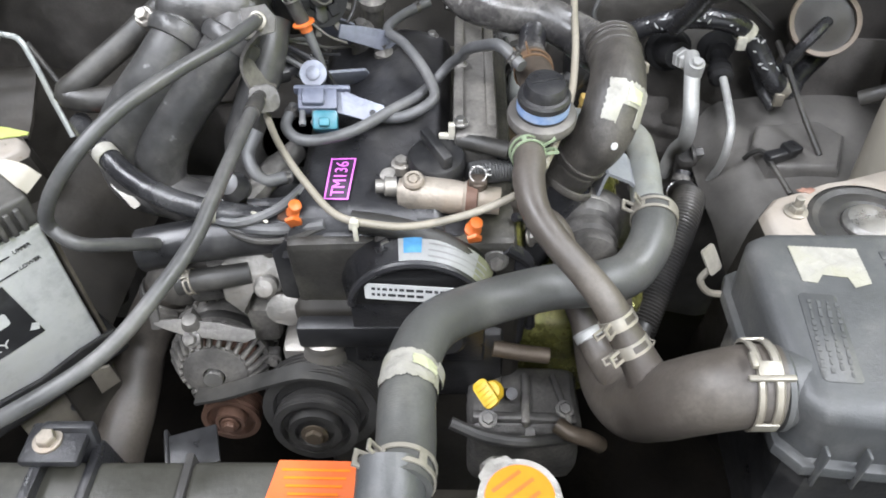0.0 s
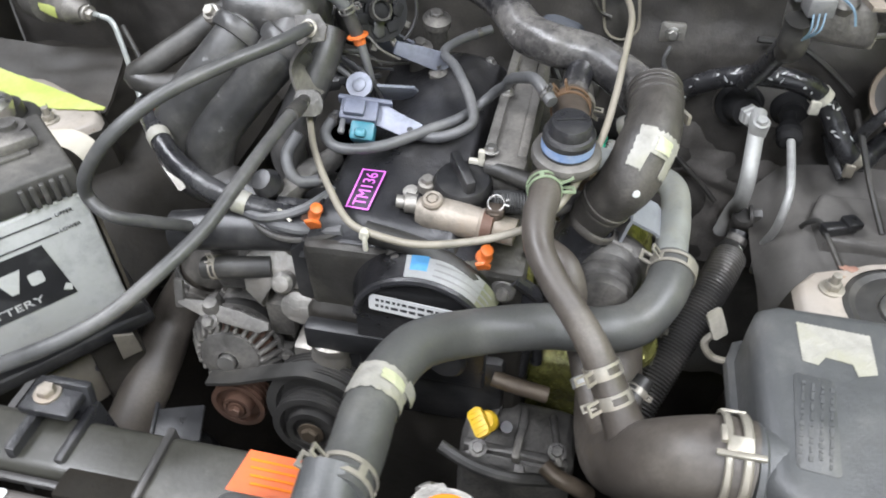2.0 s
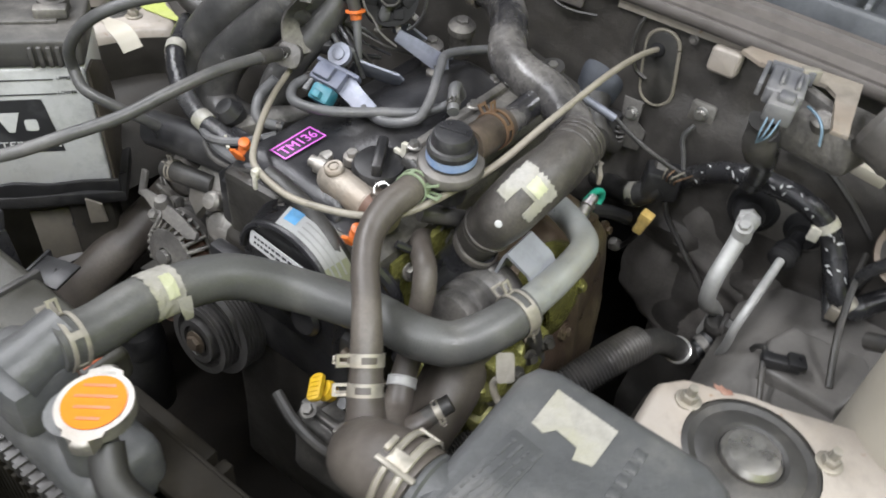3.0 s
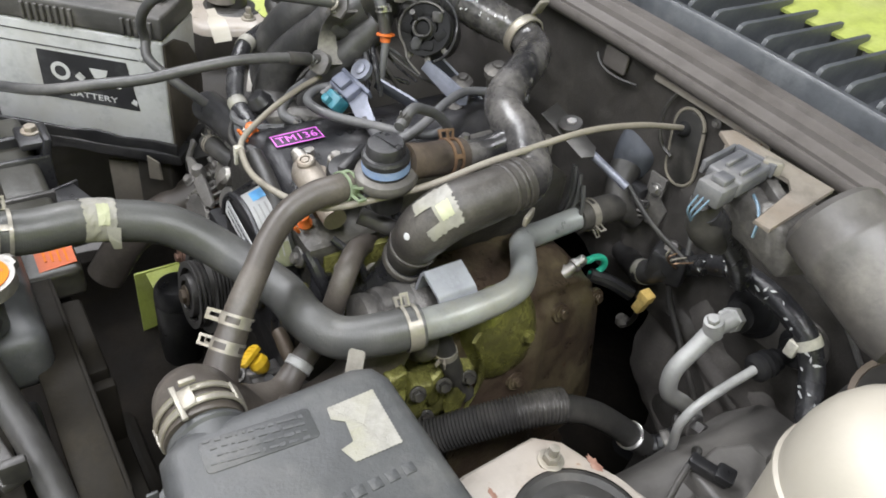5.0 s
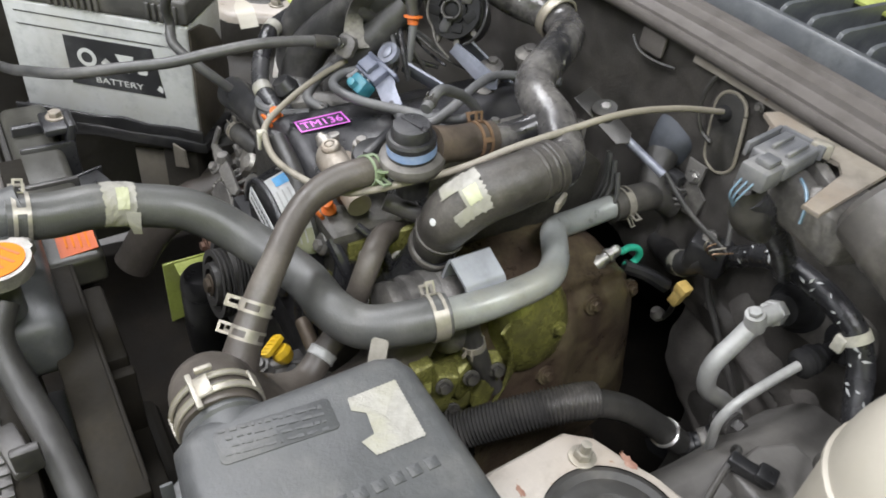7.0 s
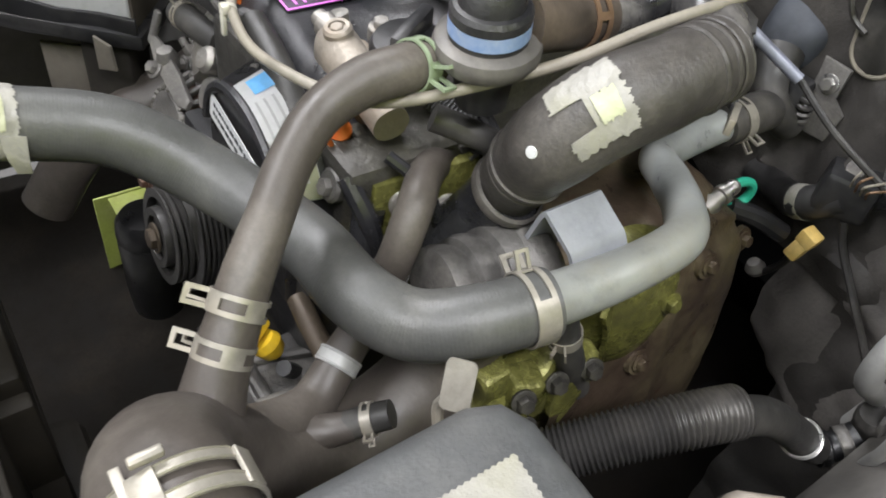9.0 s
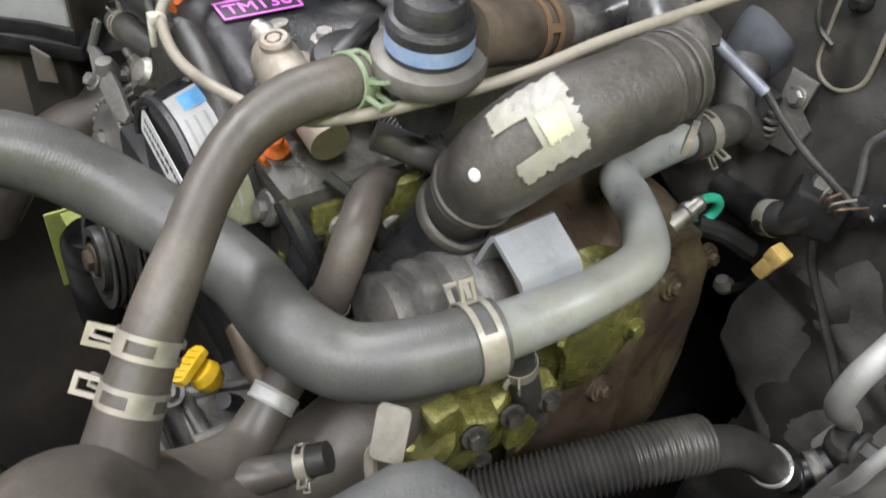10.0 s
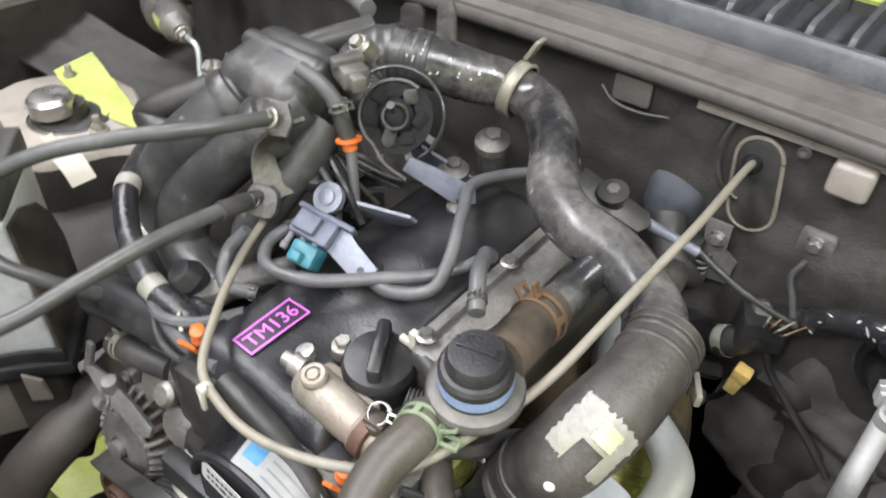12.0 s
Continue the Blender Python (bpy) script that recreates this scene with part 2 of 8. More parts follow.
HEADCAST = mat("oily_dark_casting", (0.052, 0.049, 0.044), 0.4, metal=0.35, second=(0.10, 0.094, 0.070), amount=0.5, vary=0.4, bump=0.4, grain=80, grime=0.6)
# Lime tint for reflections painted on sticker and tape; the sticker has yellowed too.
LIMETINT = mat("lime_tinted_paper", (0.38, 0.39, 0.255), 0.45, second=(0.45, 0.45, 0.33), amount=0.55, vary=0.1, bump=0.3, grain=40, patch=40, grime=0.2, dust=0.1)
BLUEWIRE = mat("blue_wire", (0.12, 0.19, 0.25), 0.45, bump=0.0)
VIOLET = mat("dusty_blue_grey_valve", (0.125, 0.137, 0.185), 0.45, second=(0.105, 0.11, 0.14), amount=0.5, metal=0.1, bump=0.12, grime=0.7)
BLUEBAND = mat("blue_label_band", (0.20, 0.30, 0.52), 0.4, second=(0.30, 0.33, 0.40), amount=0.75, patch=45, bump=0.02)
LAMPGLOW = bpy.data.materials.new("lit_tube")
LAMPGLOW.use_nodes = True
LAMPGLOW.node_tree.nodes["Principled BSDF"].inputs["Emission Color"].default_value = (1, 0.98, 0.94, 1)
LAMPGLOW.node_tree.nodes["Principled BSDF"].inputs["Emission Strength"].default_value = 3.0

# ---- building kit ----
V = Vector


def thing(name, label, category, at=(0, 0, 0), group="", kind=""):
    ob = new(name)
    ob.empty_display_size = 0.02
    ob.location = at
    return tagged(ob, label, category, group, kind)


def part(name, bm, material, parent=None, label="", sharp=32):
    """One mesh object under a thing or a part; the bmesh is in world places."""
    me = bpy.data.meshes.new(name)
    bmesh.ops.recalc_face_normals(bm, faces=bm.faces)
    for f in bm.faces:
        f.smooth = True
    base = V((0, 0, 0))
    up = parent
    while up:
        base += up.location
        up = up.parent
    mid = sum((v.co for v in bm.verts), V()) / max(1, len(bm.verts))
    bm.transform(Matrix.Translation(-mid))
    bm.to_mesh(me)
    bm.free()
    me.set_sharp_from_angle(angle=radians(sharp))
    me.materials.append(material)
    ob = new(name, me)
    ob.parent = parent
    ob.location = mid - base
    return tagged(ob, label)


def solo(name, bm, material, label, category, group="", kind="", sharp=32):
    return tagged(part(name, bm, material, None, label, sharp), "", category, group, kind)


def axis_m(origin, axis, hint=(0, 0, 1)):
    """A frame at origin whose z is the axis; its x lies as near to hint as it can."""
    z = V(axis).normalized()
    h = V(hint)
    x = h - z * h.dot(z)
    if x.length < 1e-4:
        x = V((1, 0, 0)) - z * z.x
        if x.length < 1e-4:
            x = V((0, 1, 0))
    x.normalize()
    y = z.cross(x)
    return Matrix(((x.x, y.x, z.x, origin[0]), (x.y, y.y, z.y, origin[1]), (x.z, y.z, z.z, origin[2]), (0, 0, 0, 1)))


def join(*bms):
    out = bmesh.new()
    for b in bms:
        tmp = bpy.data.meshes.new("tmp")
        b.to_mesh(tmp)
        b.free()
        out.from_mesh(tmp)
        bpy.data.meshes.remove(tmp)
    return out


def box(size, m=None, bevel=0.003, seg=2, cuts=0):
    bm = bmesh.new()
    bmesh.ops.create_cube(bm, size=1)
    bmesh.ops.scale(bm, vec=size, verts=bm.verts)
    if bevel:
        bmesh.ops.bevel(bm, geom=list(bm.edges), offset=min(bevel, min(size) * 0.45), segments=seg, profile=0.5, affect="EDGES")
    if cuts:
        bmesh.ops.subdivide_edges(bm, edges=list(bm.edges), cuts=cuts, use_grid_fill=True)
    if m is not None:
        bm.transform(m)
    return bm


def lathe(profile, m=None, seg=32, closed=True):
    """Turns (radius, height) pairs round z."""
    bm = bmesh.new()
    rings = []
    for r, z in profile:
        if r < 1e-6:
            rings.append([bm.verts.new((0, 0, z))])
        else:
            rings.append([bm.verts.new((r * math.cos(2 * math.pi * k / seg), r * math.sin(2 * math.pi * k / seg), z)) for k in range(seg)])
    for a, b in zip(rings, rings[1:]):
        for k in range(seg):
            q = (k + 1) % seg
            if len(a) == 1 and len(b) > 1:
                bm.faces.new((a[0], b[k], b[q]))
            elif len(b) == 1 and len(a) > 1:
                bm.faces.new((a[k], a[q], b[0]))
            elif len(a) > 1:
                bm.faces.new((a[k], a[q], b[q], b[k]))
    if closed:
        for ring in (rings[0], rings[-1]):
            if len(ring) > 1:
                bm.faces.new(ring)
    if m is not None:
        bm.transform(m)
    return bm


def prism(outline, h, m=None, bevel=0.0, seg=2):
    """A flat outline in x, y, raised to h."""
    bm = bmesh.new()
    lo = [bm.verts.new((x, y, 0)) for x, y in outline]
    hi = [bm.verts.new((x, y, h)) for x, y in outline]
    bm.faces.new(lo[::-1])
    top = bm.faces.new(hi)
    n = len(lo)
    for k in range(n):
        bm.faces.new((lo[k], lo[(k + 1) % n], hi[(k + 1) % n], hi[k]))
    if bevel:
        bmesh.ops.bevel(bm, geom=list(top.edges), offset=bevel, segments=seg, profile=0.5, affect="EDGES")
    if m is not None:
        bm.transform(m)
    return bm


def rounded(w, h, r, n=5):
    out = []
    for cx, cy, a0 in ((w / 2 - r, h / 2 - r, 0), (-w / 2 + r, h / 2 - r, 90), (-w / 2 + r, -h / 2 + r, 180), (w / 2 - r, -h / 2 + r, 270)):
        for k in range(n + 1):
            a = radians(a0 + 90 * k / n)
            out.append((cx + r * math.cos(a), cy + r * math.sin(a)))
    return out


def spline(pts, n):
    """n places and the control index of each on a smooth curve through pts."""
    P = [V(p) for p in pts]
    P = [P[0] * 2 - P[1]] + P + [P[-1] * 2 - P[-2]]
    lengths = [(P[k + 1] - P[k]).length for k in range(1, len(P) - 2)]
    total, out = sum(lengths), []
    for j in range(n):
        s = total * j / (n - 1)
        k = 0
        while k < len(lengths) - 1 and s > lengths[k]:
            s -= lengths[k]
            k += 1
        f = min(1, s / lengths[k])
        a, b, c, d = P[k], P[k + 1], P[k + 2], P[k + 3]
        la, lb, lc = max(1e-6, (b - a).length), max(1e-6, (c - b).length), max(1e-6, (d - c).length)
        m1 = (c - b) * 0.5 + (b - a) * 0.5 * lb / la
        m2 = (c - b) * 0.5 + (d - c) * 0.5 * lb / lc
        h = f * f * (3 - 2 * f)
        p = b * (1 - h) + c * h + m1 * (f * (1 - f) ** 2) + m2 * (f * f * (f - 1))
        out.append((p, k + f))
    return out


def track(pts, n=60):
    """Places, directions, sideways vectors and control indices along a smooth curve."""
    S = spline(pts, n)
    P = [p for p, _ in S]
    T = [(P[min(k + 1, n - 1)] - P[max(k - 1, 0)]).normalized() for k in range(n)]
    u = T[0].orthogonal().normalized()
    U = []
    for t in T:
        u = (u - t * u.dot(t)).normalized()
        U.append(u.copy())
    return P, T, U, [c for _, c in S]


def tube(pts, r, n=60, seg=18, ripple=0.0, waves=0, wobble=0.0, caps=True):
    """A hose through pts; r is one radius or one for each control place."""
    P, T, U, C = track(pts, n)
    bm = bmesh.new()
    rings = []
    for k in range(n):
        if isinstance(r, (list, tuple)):
            c = min(C[k], len(r) - 1.0001)
            rad = r[int(c)] * (1 - c % 1) + r[int(c) + 1] * (c % 1)
        else:
            rad = r
        if waves:
            rad += ripple * math.sin(2 * math.pi * waves * k / (n - 1))
        w = T[k].cross(U[k])
        ring = []
        for j in range(seg):
            a = 2 * math.pi * j / seg
            d = U[k] * math.cos(a) + w * math.sin(a)
            rr = rad * (1 + (wobble * noise.noise((P[k] + d * rad) * 40) if wobble else 0))
            ring.append(bm.verts.new(P[k] + d * rr))
        rings.append(ring)
    for a, b in zip(rings, rings[1:]):
        for j in range(seg):
            bm.faces.new((a[j], a[(j + 1) % seg], b[(j + 1) % seg], b[j]))
    if caps:
        bm.faces.new(rings[0][::-1])
        bm.faces.new(rings[-1])
    return bm


def on_track(pts, u, n=80):
    P, T, U, C = track(pts, n)
    k = min(n - 1, max(0, round(u * (n - 1))))
    return P[k], T[k]


def rod(a, b, r, seg=12):
    return lathe([(r, 0), (r, (V(b) - V(a)).length)], axis_m(a, V(b) - V(a)), seg)


def hexbolt(at, axis, r=0.007, h=0.006, washer=1.45, shank=0.0):
    m = axis_m(at, axis)
    bm = lathe([(r * washer, 0), (r * washer, h * 0.25), (r * washer * 0.9, h * 0.32), (r * 0.8, h * 0.32)], m, 20)
    head = lathe([(r, h * 0.3), (r, h * 0.92), (r * 0.88, h * 1.1), (0, h * 1.12)], m, 6)
    stud = lathe([(r * 0.55, h), (r * 0.55, h + shank), (0, h + shank + 0.001)], m, 12) if shank else None
    return join(bm, head, stud) if stud else join(bm, head)


def spring_clamp(at, axis, r, ear, w=0.011, thick=0.0013, ears=0.012, slots=((25, 80), (100, 155), (205, 260))):
    """A sprung band with cut windows and two raised ears; ear is the side on which they stand."""
    m = axis_m(at, axis, ear)
    bm = bmesh.new()
    N, ro, ri = 48, r + thick, r + 0.0001
    rows = [-w / 2, -w * 0.26, w * 0.26, w / 2]
    g = {}
    for k in range(N):
        a = 2 * math.pi * k / N
        for i, z in enumerate(rows):
            g[k, i, 0] = bm.verts.new((ri * math.cos(a), ri * math.sin(a), z))
            g[k, i, 1] = bm.verts.new((ro * math.cos(a), ro * math.sin(a), z))

    def open_(k, i):
        deg = 360 * (k + 0.5) / N
        return i == 1 and any(lo < deg < hi for lo, hi in slots)

    for k in range(N):
        q = (k + 1) % N
        for i in range(3):
            if open_(k, i):
                for j in (i, i + 1):
                    bm.faces.new((g[k, j, 0], g[q, j, 0], g[q, j, 1], g[k, j, 1]))
                continue
            bm.faces.new((g[k, i, 1], g[q, i, 1], g[q, i + 1, 1], g[k, i + 1, 1]))
            bm.faces.new((g[k, i, 0], g[k, i + 1, 0], g[q, i + 1, 0], g[q, i, 0]))
            if i == 1:
                for kk, nb in ((k, (k - 1) % N), (q, q)):
                    if open_(nb, 1):
                        bm.faces.new((g[kk, 1, 0], g[kk, 1, 1], g[kk, 2, 1], g[kk, 2, 0]))
        bm.faces.new((g[k, 0, 0], g[q, 0, 0], g[q, 0, 1], g[k, 0, 1]))
        bm.faces.new((g[k, 3, 0], g[k, 3, 1], g[q, 3, 1], g[q, 3, 0]))
    bm.transform(m)
    out = [bm]
    for deg, wide in ((-14, w * 0.95), (14, w * 0.62)):
        a = radians(deg)
        e = m @ Matrix.Rotation(a, 4, "Z") @ Matrix.Translation((r + ears / 2, 0, 0))
        h, q = wide / 2, wide * 0.24
        out.append(prism([(-ears / 2, -h), (ears / 2, -h), (ears / 2, h), (-ears / 2, h), (-ears / 2, h - q), (ears / 2 - q, h - q), (ears / 2 - q, q - h), (-ears / 2, q - h)], thick * 1.3, e @ R_(90, "X") @ T_(0, 0, -thick * 0.65)))
    return join(*out)


def band_clamp(at, axis, r, w=0.012, thick=0.0015, screw=None):
    m = axis_m(at, axis, screw or (0, 0, 1))
    bm = lathe([(r, -w / 2), (r + thick, -w / 2), (r + thick * 1.5, -w * 0.38), (r + thick, -w * 0.3), (r + thick, w * 0.3), (r + thick * 1.5, w * 0.38), (r + thick, w / 2), (r, w / 2)], m, 40, False)
    if screw:
        bm = join(bm, box((0.009, 0.02, w * 0.95), m @ Matrix.Translation((r + 0.005, 0, 0)), 0.002), lathe([(0.004, 0), (0.004, 0.008), (0, 0.008)], m @ Matrix.Translation((r + 0.006, 0.01, 0)) @ Matrix.Rotation(radians(-90), 4, "X"), 10))
    return bm


def tape_wrap(pts, r, u0, u1, facing, half, notch=0.0, jag=0.0012, n=22, lift=0.0009):
    """Torn tape lying on a hose: from u0 to u1 along it and half degrees either way of facing."""
    P, T, U, C = track(pts, 160)
    bm = bmesh.new()
    M = 56
    g = []
    for i in range(n + 1):
        row = []
        for j in range(M + 1):
            a = radians(half * (2 * j / M - 1))
            edge = noise.noise(V((j * 0.32, 3.1, r * 100))) * 0.06
            zig = (0.016 if j % 2 else -0.016) if i in (0, n) else 0
            u = u0 + (u1 - u0) * min(1.06, max(-0.06, i / n + zig + (edge if i in (0, n) else 0)))
            if notch and 0.34 < j / M < 0.74 and i < n * 0.5:
                u = max(u, u0 + (u1 - u0) * notch)
            k = min(159, max(0, u * 159))
            k0 = int(min(k, 158))
            p = P[k0].lerp(P[k0 + 1], k - k0)
            t = T[k0]
            f = V(facing)
            f = (f - t * f.dot(t)).normalized()
            w = t.cross(f)
            a += radians(noise.noise(V((i * 0.5, 7.7, 0))) * 5) if j in (0, M) else 0
            row.append(bm.verts.new(p + (f * math.cos(a) + w * math.sin(a)) * (r + lift + 0.0007 * noise.noise(p * 90 + V((a, a, a))) + 0.0005 * noise.noise(p * 240 + V((3 * a, a, 0)))))  )
        g.append(row)
    for i in range(n):
        for j in range(M):
            bm.faces.new((g[i][j], g[i][j + 1], g[i + 1][j + 1], g[i + 1][j]))
    bmesh.ops.remove_doubles(bm, verts=bm.verts, dist=1e-6)
    return bm


def flat_tape(outline, m, thick=0.0004, jag=0.0009):
    """A torn piece of tape from an outline; long edges get fine teeth."""
    pts = []
    for (x0, y0), (x1, y1) in zip(outline, outline[1:] + outline[:1]):
        d = math.hypot(x1 - x0, y1 - y0)
        k = max(1, int(d / 0.0015))
        for i in range(k):
            f = i / k
            z = jag * (0.5 if i % 2 else -0.5) if d > 0.02 else 0
            pts.append((x0 + (x1 - x0) * f - (y1 - y0) / d * z, y0 + (y1 - y0) * f + (x1 - x0) / d * z))
    return prism(pts, thick, m)


def lettering(text, size, m, thick=0.0004):
    """Raised letters as a mesh, centred on m."""
    cu = bpy.data.curves.new("letters", "FONT")
    cu.body, cu.size, cu.extrude, cu.align_x, cu.align_y = text, size, thick, "CENTER", "CENTER"
    cu.resolution_u = 3
    ob = bpy.data.objects.new("letters", cu)
    scene.collection.objects.link(ob)
    me = bpy.data.meshes.new_from_object(ob.evaluated_get(bpy.context.evaluated_depsgraph_get()))
    bm = bmesh.new()
    bm.from_mesh(me)
    bm.transform(m)
    bpy.data.objects.remove(ob)
    bpy.data.curves.remove(cu)
    bpy.data.meshes.remove(me)
    return bm


def crumple(bm, amp, scale=30.0):
    for v in bm.verts:
        v.co += V((noise.noise(v.co * scale), noise.noise(v.co * scale + V((9, 0, 0))), noise.noise(v.co * scale + V((0, 9, 0))))) * amp
    return bm


def sheet(fn, nu, nv, thick=0.0):
    """A sheet over a grid of u, v from 0 to 1, with a thickness along its normal."""
    bm = bmesh.new()
    g = [[bm.verts.new(fn(i / nu, j / nv)) for j in range(nv + 1)] for i in range(nu + 1)]
    for i in range(nu):
        for j in range(nv):
            bm.faces.new((g[i][j], g[i + 1][j], g[i + 1][j + 1], g[i][j + 1]))
    if thick:
        bmesh.ops.recalc_face_normals(bm, faces=bm.faces)
        bmesh.ops.solidify(bm, geom=list(bm.faces), thickness=thick)
    return bm


def yz(o, u, v):
    """A frame at o with x along u and y along v."""
    x = V(u).normalized()
    y = V(v) - x * V(v).dot(x)
    y.normalize()
    z = x.cross(y)
    return Matrix(((x.x, y.x, z.x, o[0]), (x.y, y.y, z.y, o[1]), (x.z, y.z, z.z, o[2]), (0, 0, 0, 1)))


def T_(x, y, z):
    return Matrix.Translation((x, y, z))


def R_(deg, ax):
    return Matrix.Rotation(radians(deg), 4, ax)

# ---- garage ----
def slab(name, size, at, material, label, category):
    return solo(name, box(size, T_(*at), 0), material, label, category, kind="structure")


slab("floor", (9, 9, 0.1), (0, 0.5, -0.05), CONCRETE, "grey stained concrete garage floor", "floor")
slab("ceiling", (9, 9, 0.1), (0, 0.5, 3.35), PLASTER, "white painted garage ceiling", "ceiling")
slab("wall_north", (9, 0.1, 3.3), (0, 5.05, 1.65), PLASTER, "pale painted garage wall", "wall")
slab("wall_west", (0.1, 9, 3.3), (-4.55, 0.5, 1.65), PLASTER, "pale painted garage wall", "wall")
# East wall is out of view; its colour acts as a lime reflector.
slab("wall_east", (0.1, 9, 3.3), (2.6, 0.5, 1.65), LIMEBOUNCE, "unseen garage wall, added in lime to bounce lime light", "wall")
slab("wall_south", (3.0, 0.1, 3.3), (-3.0, -4.05, 1.65), PLASTER, "pale garage wall beside the open door", "wall")
slab("wall_south", (4.8, 0.1, 0.5), (0.9, -4.05, 3.05), PLASTER, "pale wall over the open garage door", "wall")

for tx, ty in TUBES:
    fit_ = thing("tube_light_fitting", "white ceiling batten with a lit tube", "ceiling light", (tx, ty, 3.3), "garage tube lights")
    part("housing", box((0.12, 1.4, 0.06), T_(tx, ty, 3.27), 0.01), PLASTER, fit_)
    part("tube", rod((tx, ty - 0.65, 3.22), (tx, ty + 0.65, 3.22), 0.016), LAMPGLOW, fit_)

# ---- body shell of the engine bay ----
def firewall_at(u, v):
    x, z = -0.74 + 1.48 * u, 0.22 + 0.745 * v
    y = 0.958 + 0.005 * noise.noise(V((x * 9, z * 9, 0))) + 0.003 * noise.noise(V((x * 30, z * 30, 4)))
    if 0.13 < x < 0.47 and 0.5 < z < 0.87:
        y -= 0.012 * min(1, (x - 0.13) / 0.03, (0.47 - x) / 0.03, (0.87 - z) / 0.03)
    if x > 0.1:
        y -= 0.007 * math.exp(-((z - 0.665 + 0.30 * (x - 0.30)) / 0.011) ** 2) + 0.005 * math.exp(-((x - 0.245 - 0.15 * (z - 0.7)) / 0.010) ** 2) * (z < 0.80)
    y += 0.003 * noise.noise(V((x * 22, z * 14, 7)))
    ring = math.hypot(x - 0.2605, z - 0.884)
    y -= 0.0035 * math.exp(-((ring - 0.030) / 0.006) ** 2)
    if z < 0.70:
        y += 0.014 * noise.noise(V((x * 14, z * 14, 8)))
    return V((x, y, z))


fw = sheet(firewall_at, 170, 90, 0.012)
bmesh.ops.delete(fw, geom=[f for f in fw.faces if -0.27 < f.calc_center_median().x < 0.235 and f.calc_center_median().z < 0.665], context="FACES")
firewall = solo("wall_firewall", fw, FELT, "black felt-covered firewall behind the engine", "firewall", kind="structure")
# Closed black box added behind the opening to block light and hold it dark.
solo("transmission_tunnel", join(box((0.60, 0.01, 0.56), T_(-0.01, 1.45, 0.46), 0), box((0.60, 0.47, 0.01), T_(-0.01, 1.21, 0.72), 0), box((0.01, 0.47, 0.56), T_(-0.31, 1.21, 0.46), 0), box((0.01, 0.47, 0.56), T_(0.29, 1.21, 0.46), 0), box((0.60, 0.47, 0.01), T_(-0.01, 1.21, 0.185), 0)), SEAL, "added black box that keeps the hollow under the firewall dark", "tunnel", kind="structure")


def along_x(profile, x0, x1, n=24, bow=0.0):
    """A folded strip: (y, z) profile carried along x, bowed forward towards its ends."""
    bm = bmesh.new()
    rows = []
    for k in range(n + 1):
        x = x0 + (x1 - x0) * k / n
        d = -bow * (2 * k / n - 1) ** 2
        rows.append([bm.verts.new((x, y + d, z)) for y, z in profile])
    for a, b in zip(rows, rows[1:]):
        for j in range(len(profile) - 1):
            bm.faces.new((a[j], b[j], b[j + 1], a[j + 1]))
        bm.faces.new((a[-1], b[-1], b[0], a[0]))
    bm.faces.new(rows[0])
    bm.faces.new(rows[-1][::-1])
    return bm


RAILP = [(0.9303, 0.9570), (0.9277, 0.9610), (0.9270, 0.9670), (0.9293, 0.9715), (0.9320, 0.9715), (0.9333, 0.9625), (0.9372, 0.9625), (0.9389, 0.9720), (0.9527, 0.9765), (0.9544, 0.9830), (0.9692, 0.9860), (0.9709, 0.9905), (0.9805, 0.9910), (0.9857, 0.9850), (0.9871, 0.9750), (0.9871, 0.9520), (0.9620, 0.9470)]
solo("cowl_rail", along_x(RAILP, -0.76, 0.76, 40, 0.080), RAIL, "grey-brown painted steel rail along the windscreen cowl", "cowl", kind="structure", sharp=50)
SEALP = [(0.9885, 0.9560), (0.9885, 0.9720), (0.9910, 0.9780), (0.9978, 0.9805), (1.0052, 0.9775), (1.0090, 0.9700), (1.0090, 0.9540)]
solo("cowl_seal", along_x(SEALP, -0.76, 0.76, 40, 0.080), SEAL, "black rubber bonnet seal along the cowl", "seal", kind="structure", sharp=60)

grille = thing("cowl_grille", "dark grey ribbed plastic cowl grille under the windscreen", "cowl grille", (0, 1.04, 0.99))
GRP = [(1.0130, 0.9480), (1.0130, 0.9970), (1.0170, 1.0020), (1.0240, 1.0020), (1.0280, 0.9980), (1.0300, 0.9640), (1.1930, 0.9720), (1.1930, 0.9480)]
part("panel", along_x(GRP, -0.74, 0.74, 40, 0.076), GRILLE, grille, sharp=40)
slat = prism([(0, 0.0), (0.158, 0.0), (0.158, 0.036), (0.012, 0.0375), (0.004, 0.035), (0.0, 0.029)], 0.006, None, 0.0015)
slat_mesh = None
for k in range(-18, 19):
    x = 0.0385 * k
    if slat_mesh is None:
        s0 = part("slat", slat, GRILLE, grille)
        slat_mesh = s0.data
    else:
        s0 = new("slat", slat_mesh)
        s0.parent = grille
    s0.rotation_euler = (radians(90), 0, radians(90))
    s0.location = V((x, 1.027 + 0.079 - 0.076 * (x / 0.74) ** 2, 0.968 + 0.018)) - grille.location
lime = solo("scuttle_panel", sheet(lambda u, v: V((0.02 + 0.68 * u, 1.185 + 0.20 * v, 0.990 + 0.03 * v)), 8, 4, 0.004), LIME, "lime yellow panel behind the cowl grille", "body panel", kind="structure")

# side aprons and the dark floor of the bay
def apron(side):
    def f(u, v):
        y = 0.10 + 0.86 * u
        x = side * ((0.62 if side > 0 else 0.78) - 0.02 * v + 0.006 * noise.noise(V((u * 5, v * 5, side))))
        return V((x, y, 0.25 + 0.62 * v))
    return sheet(f, 30, 18, 0.008)


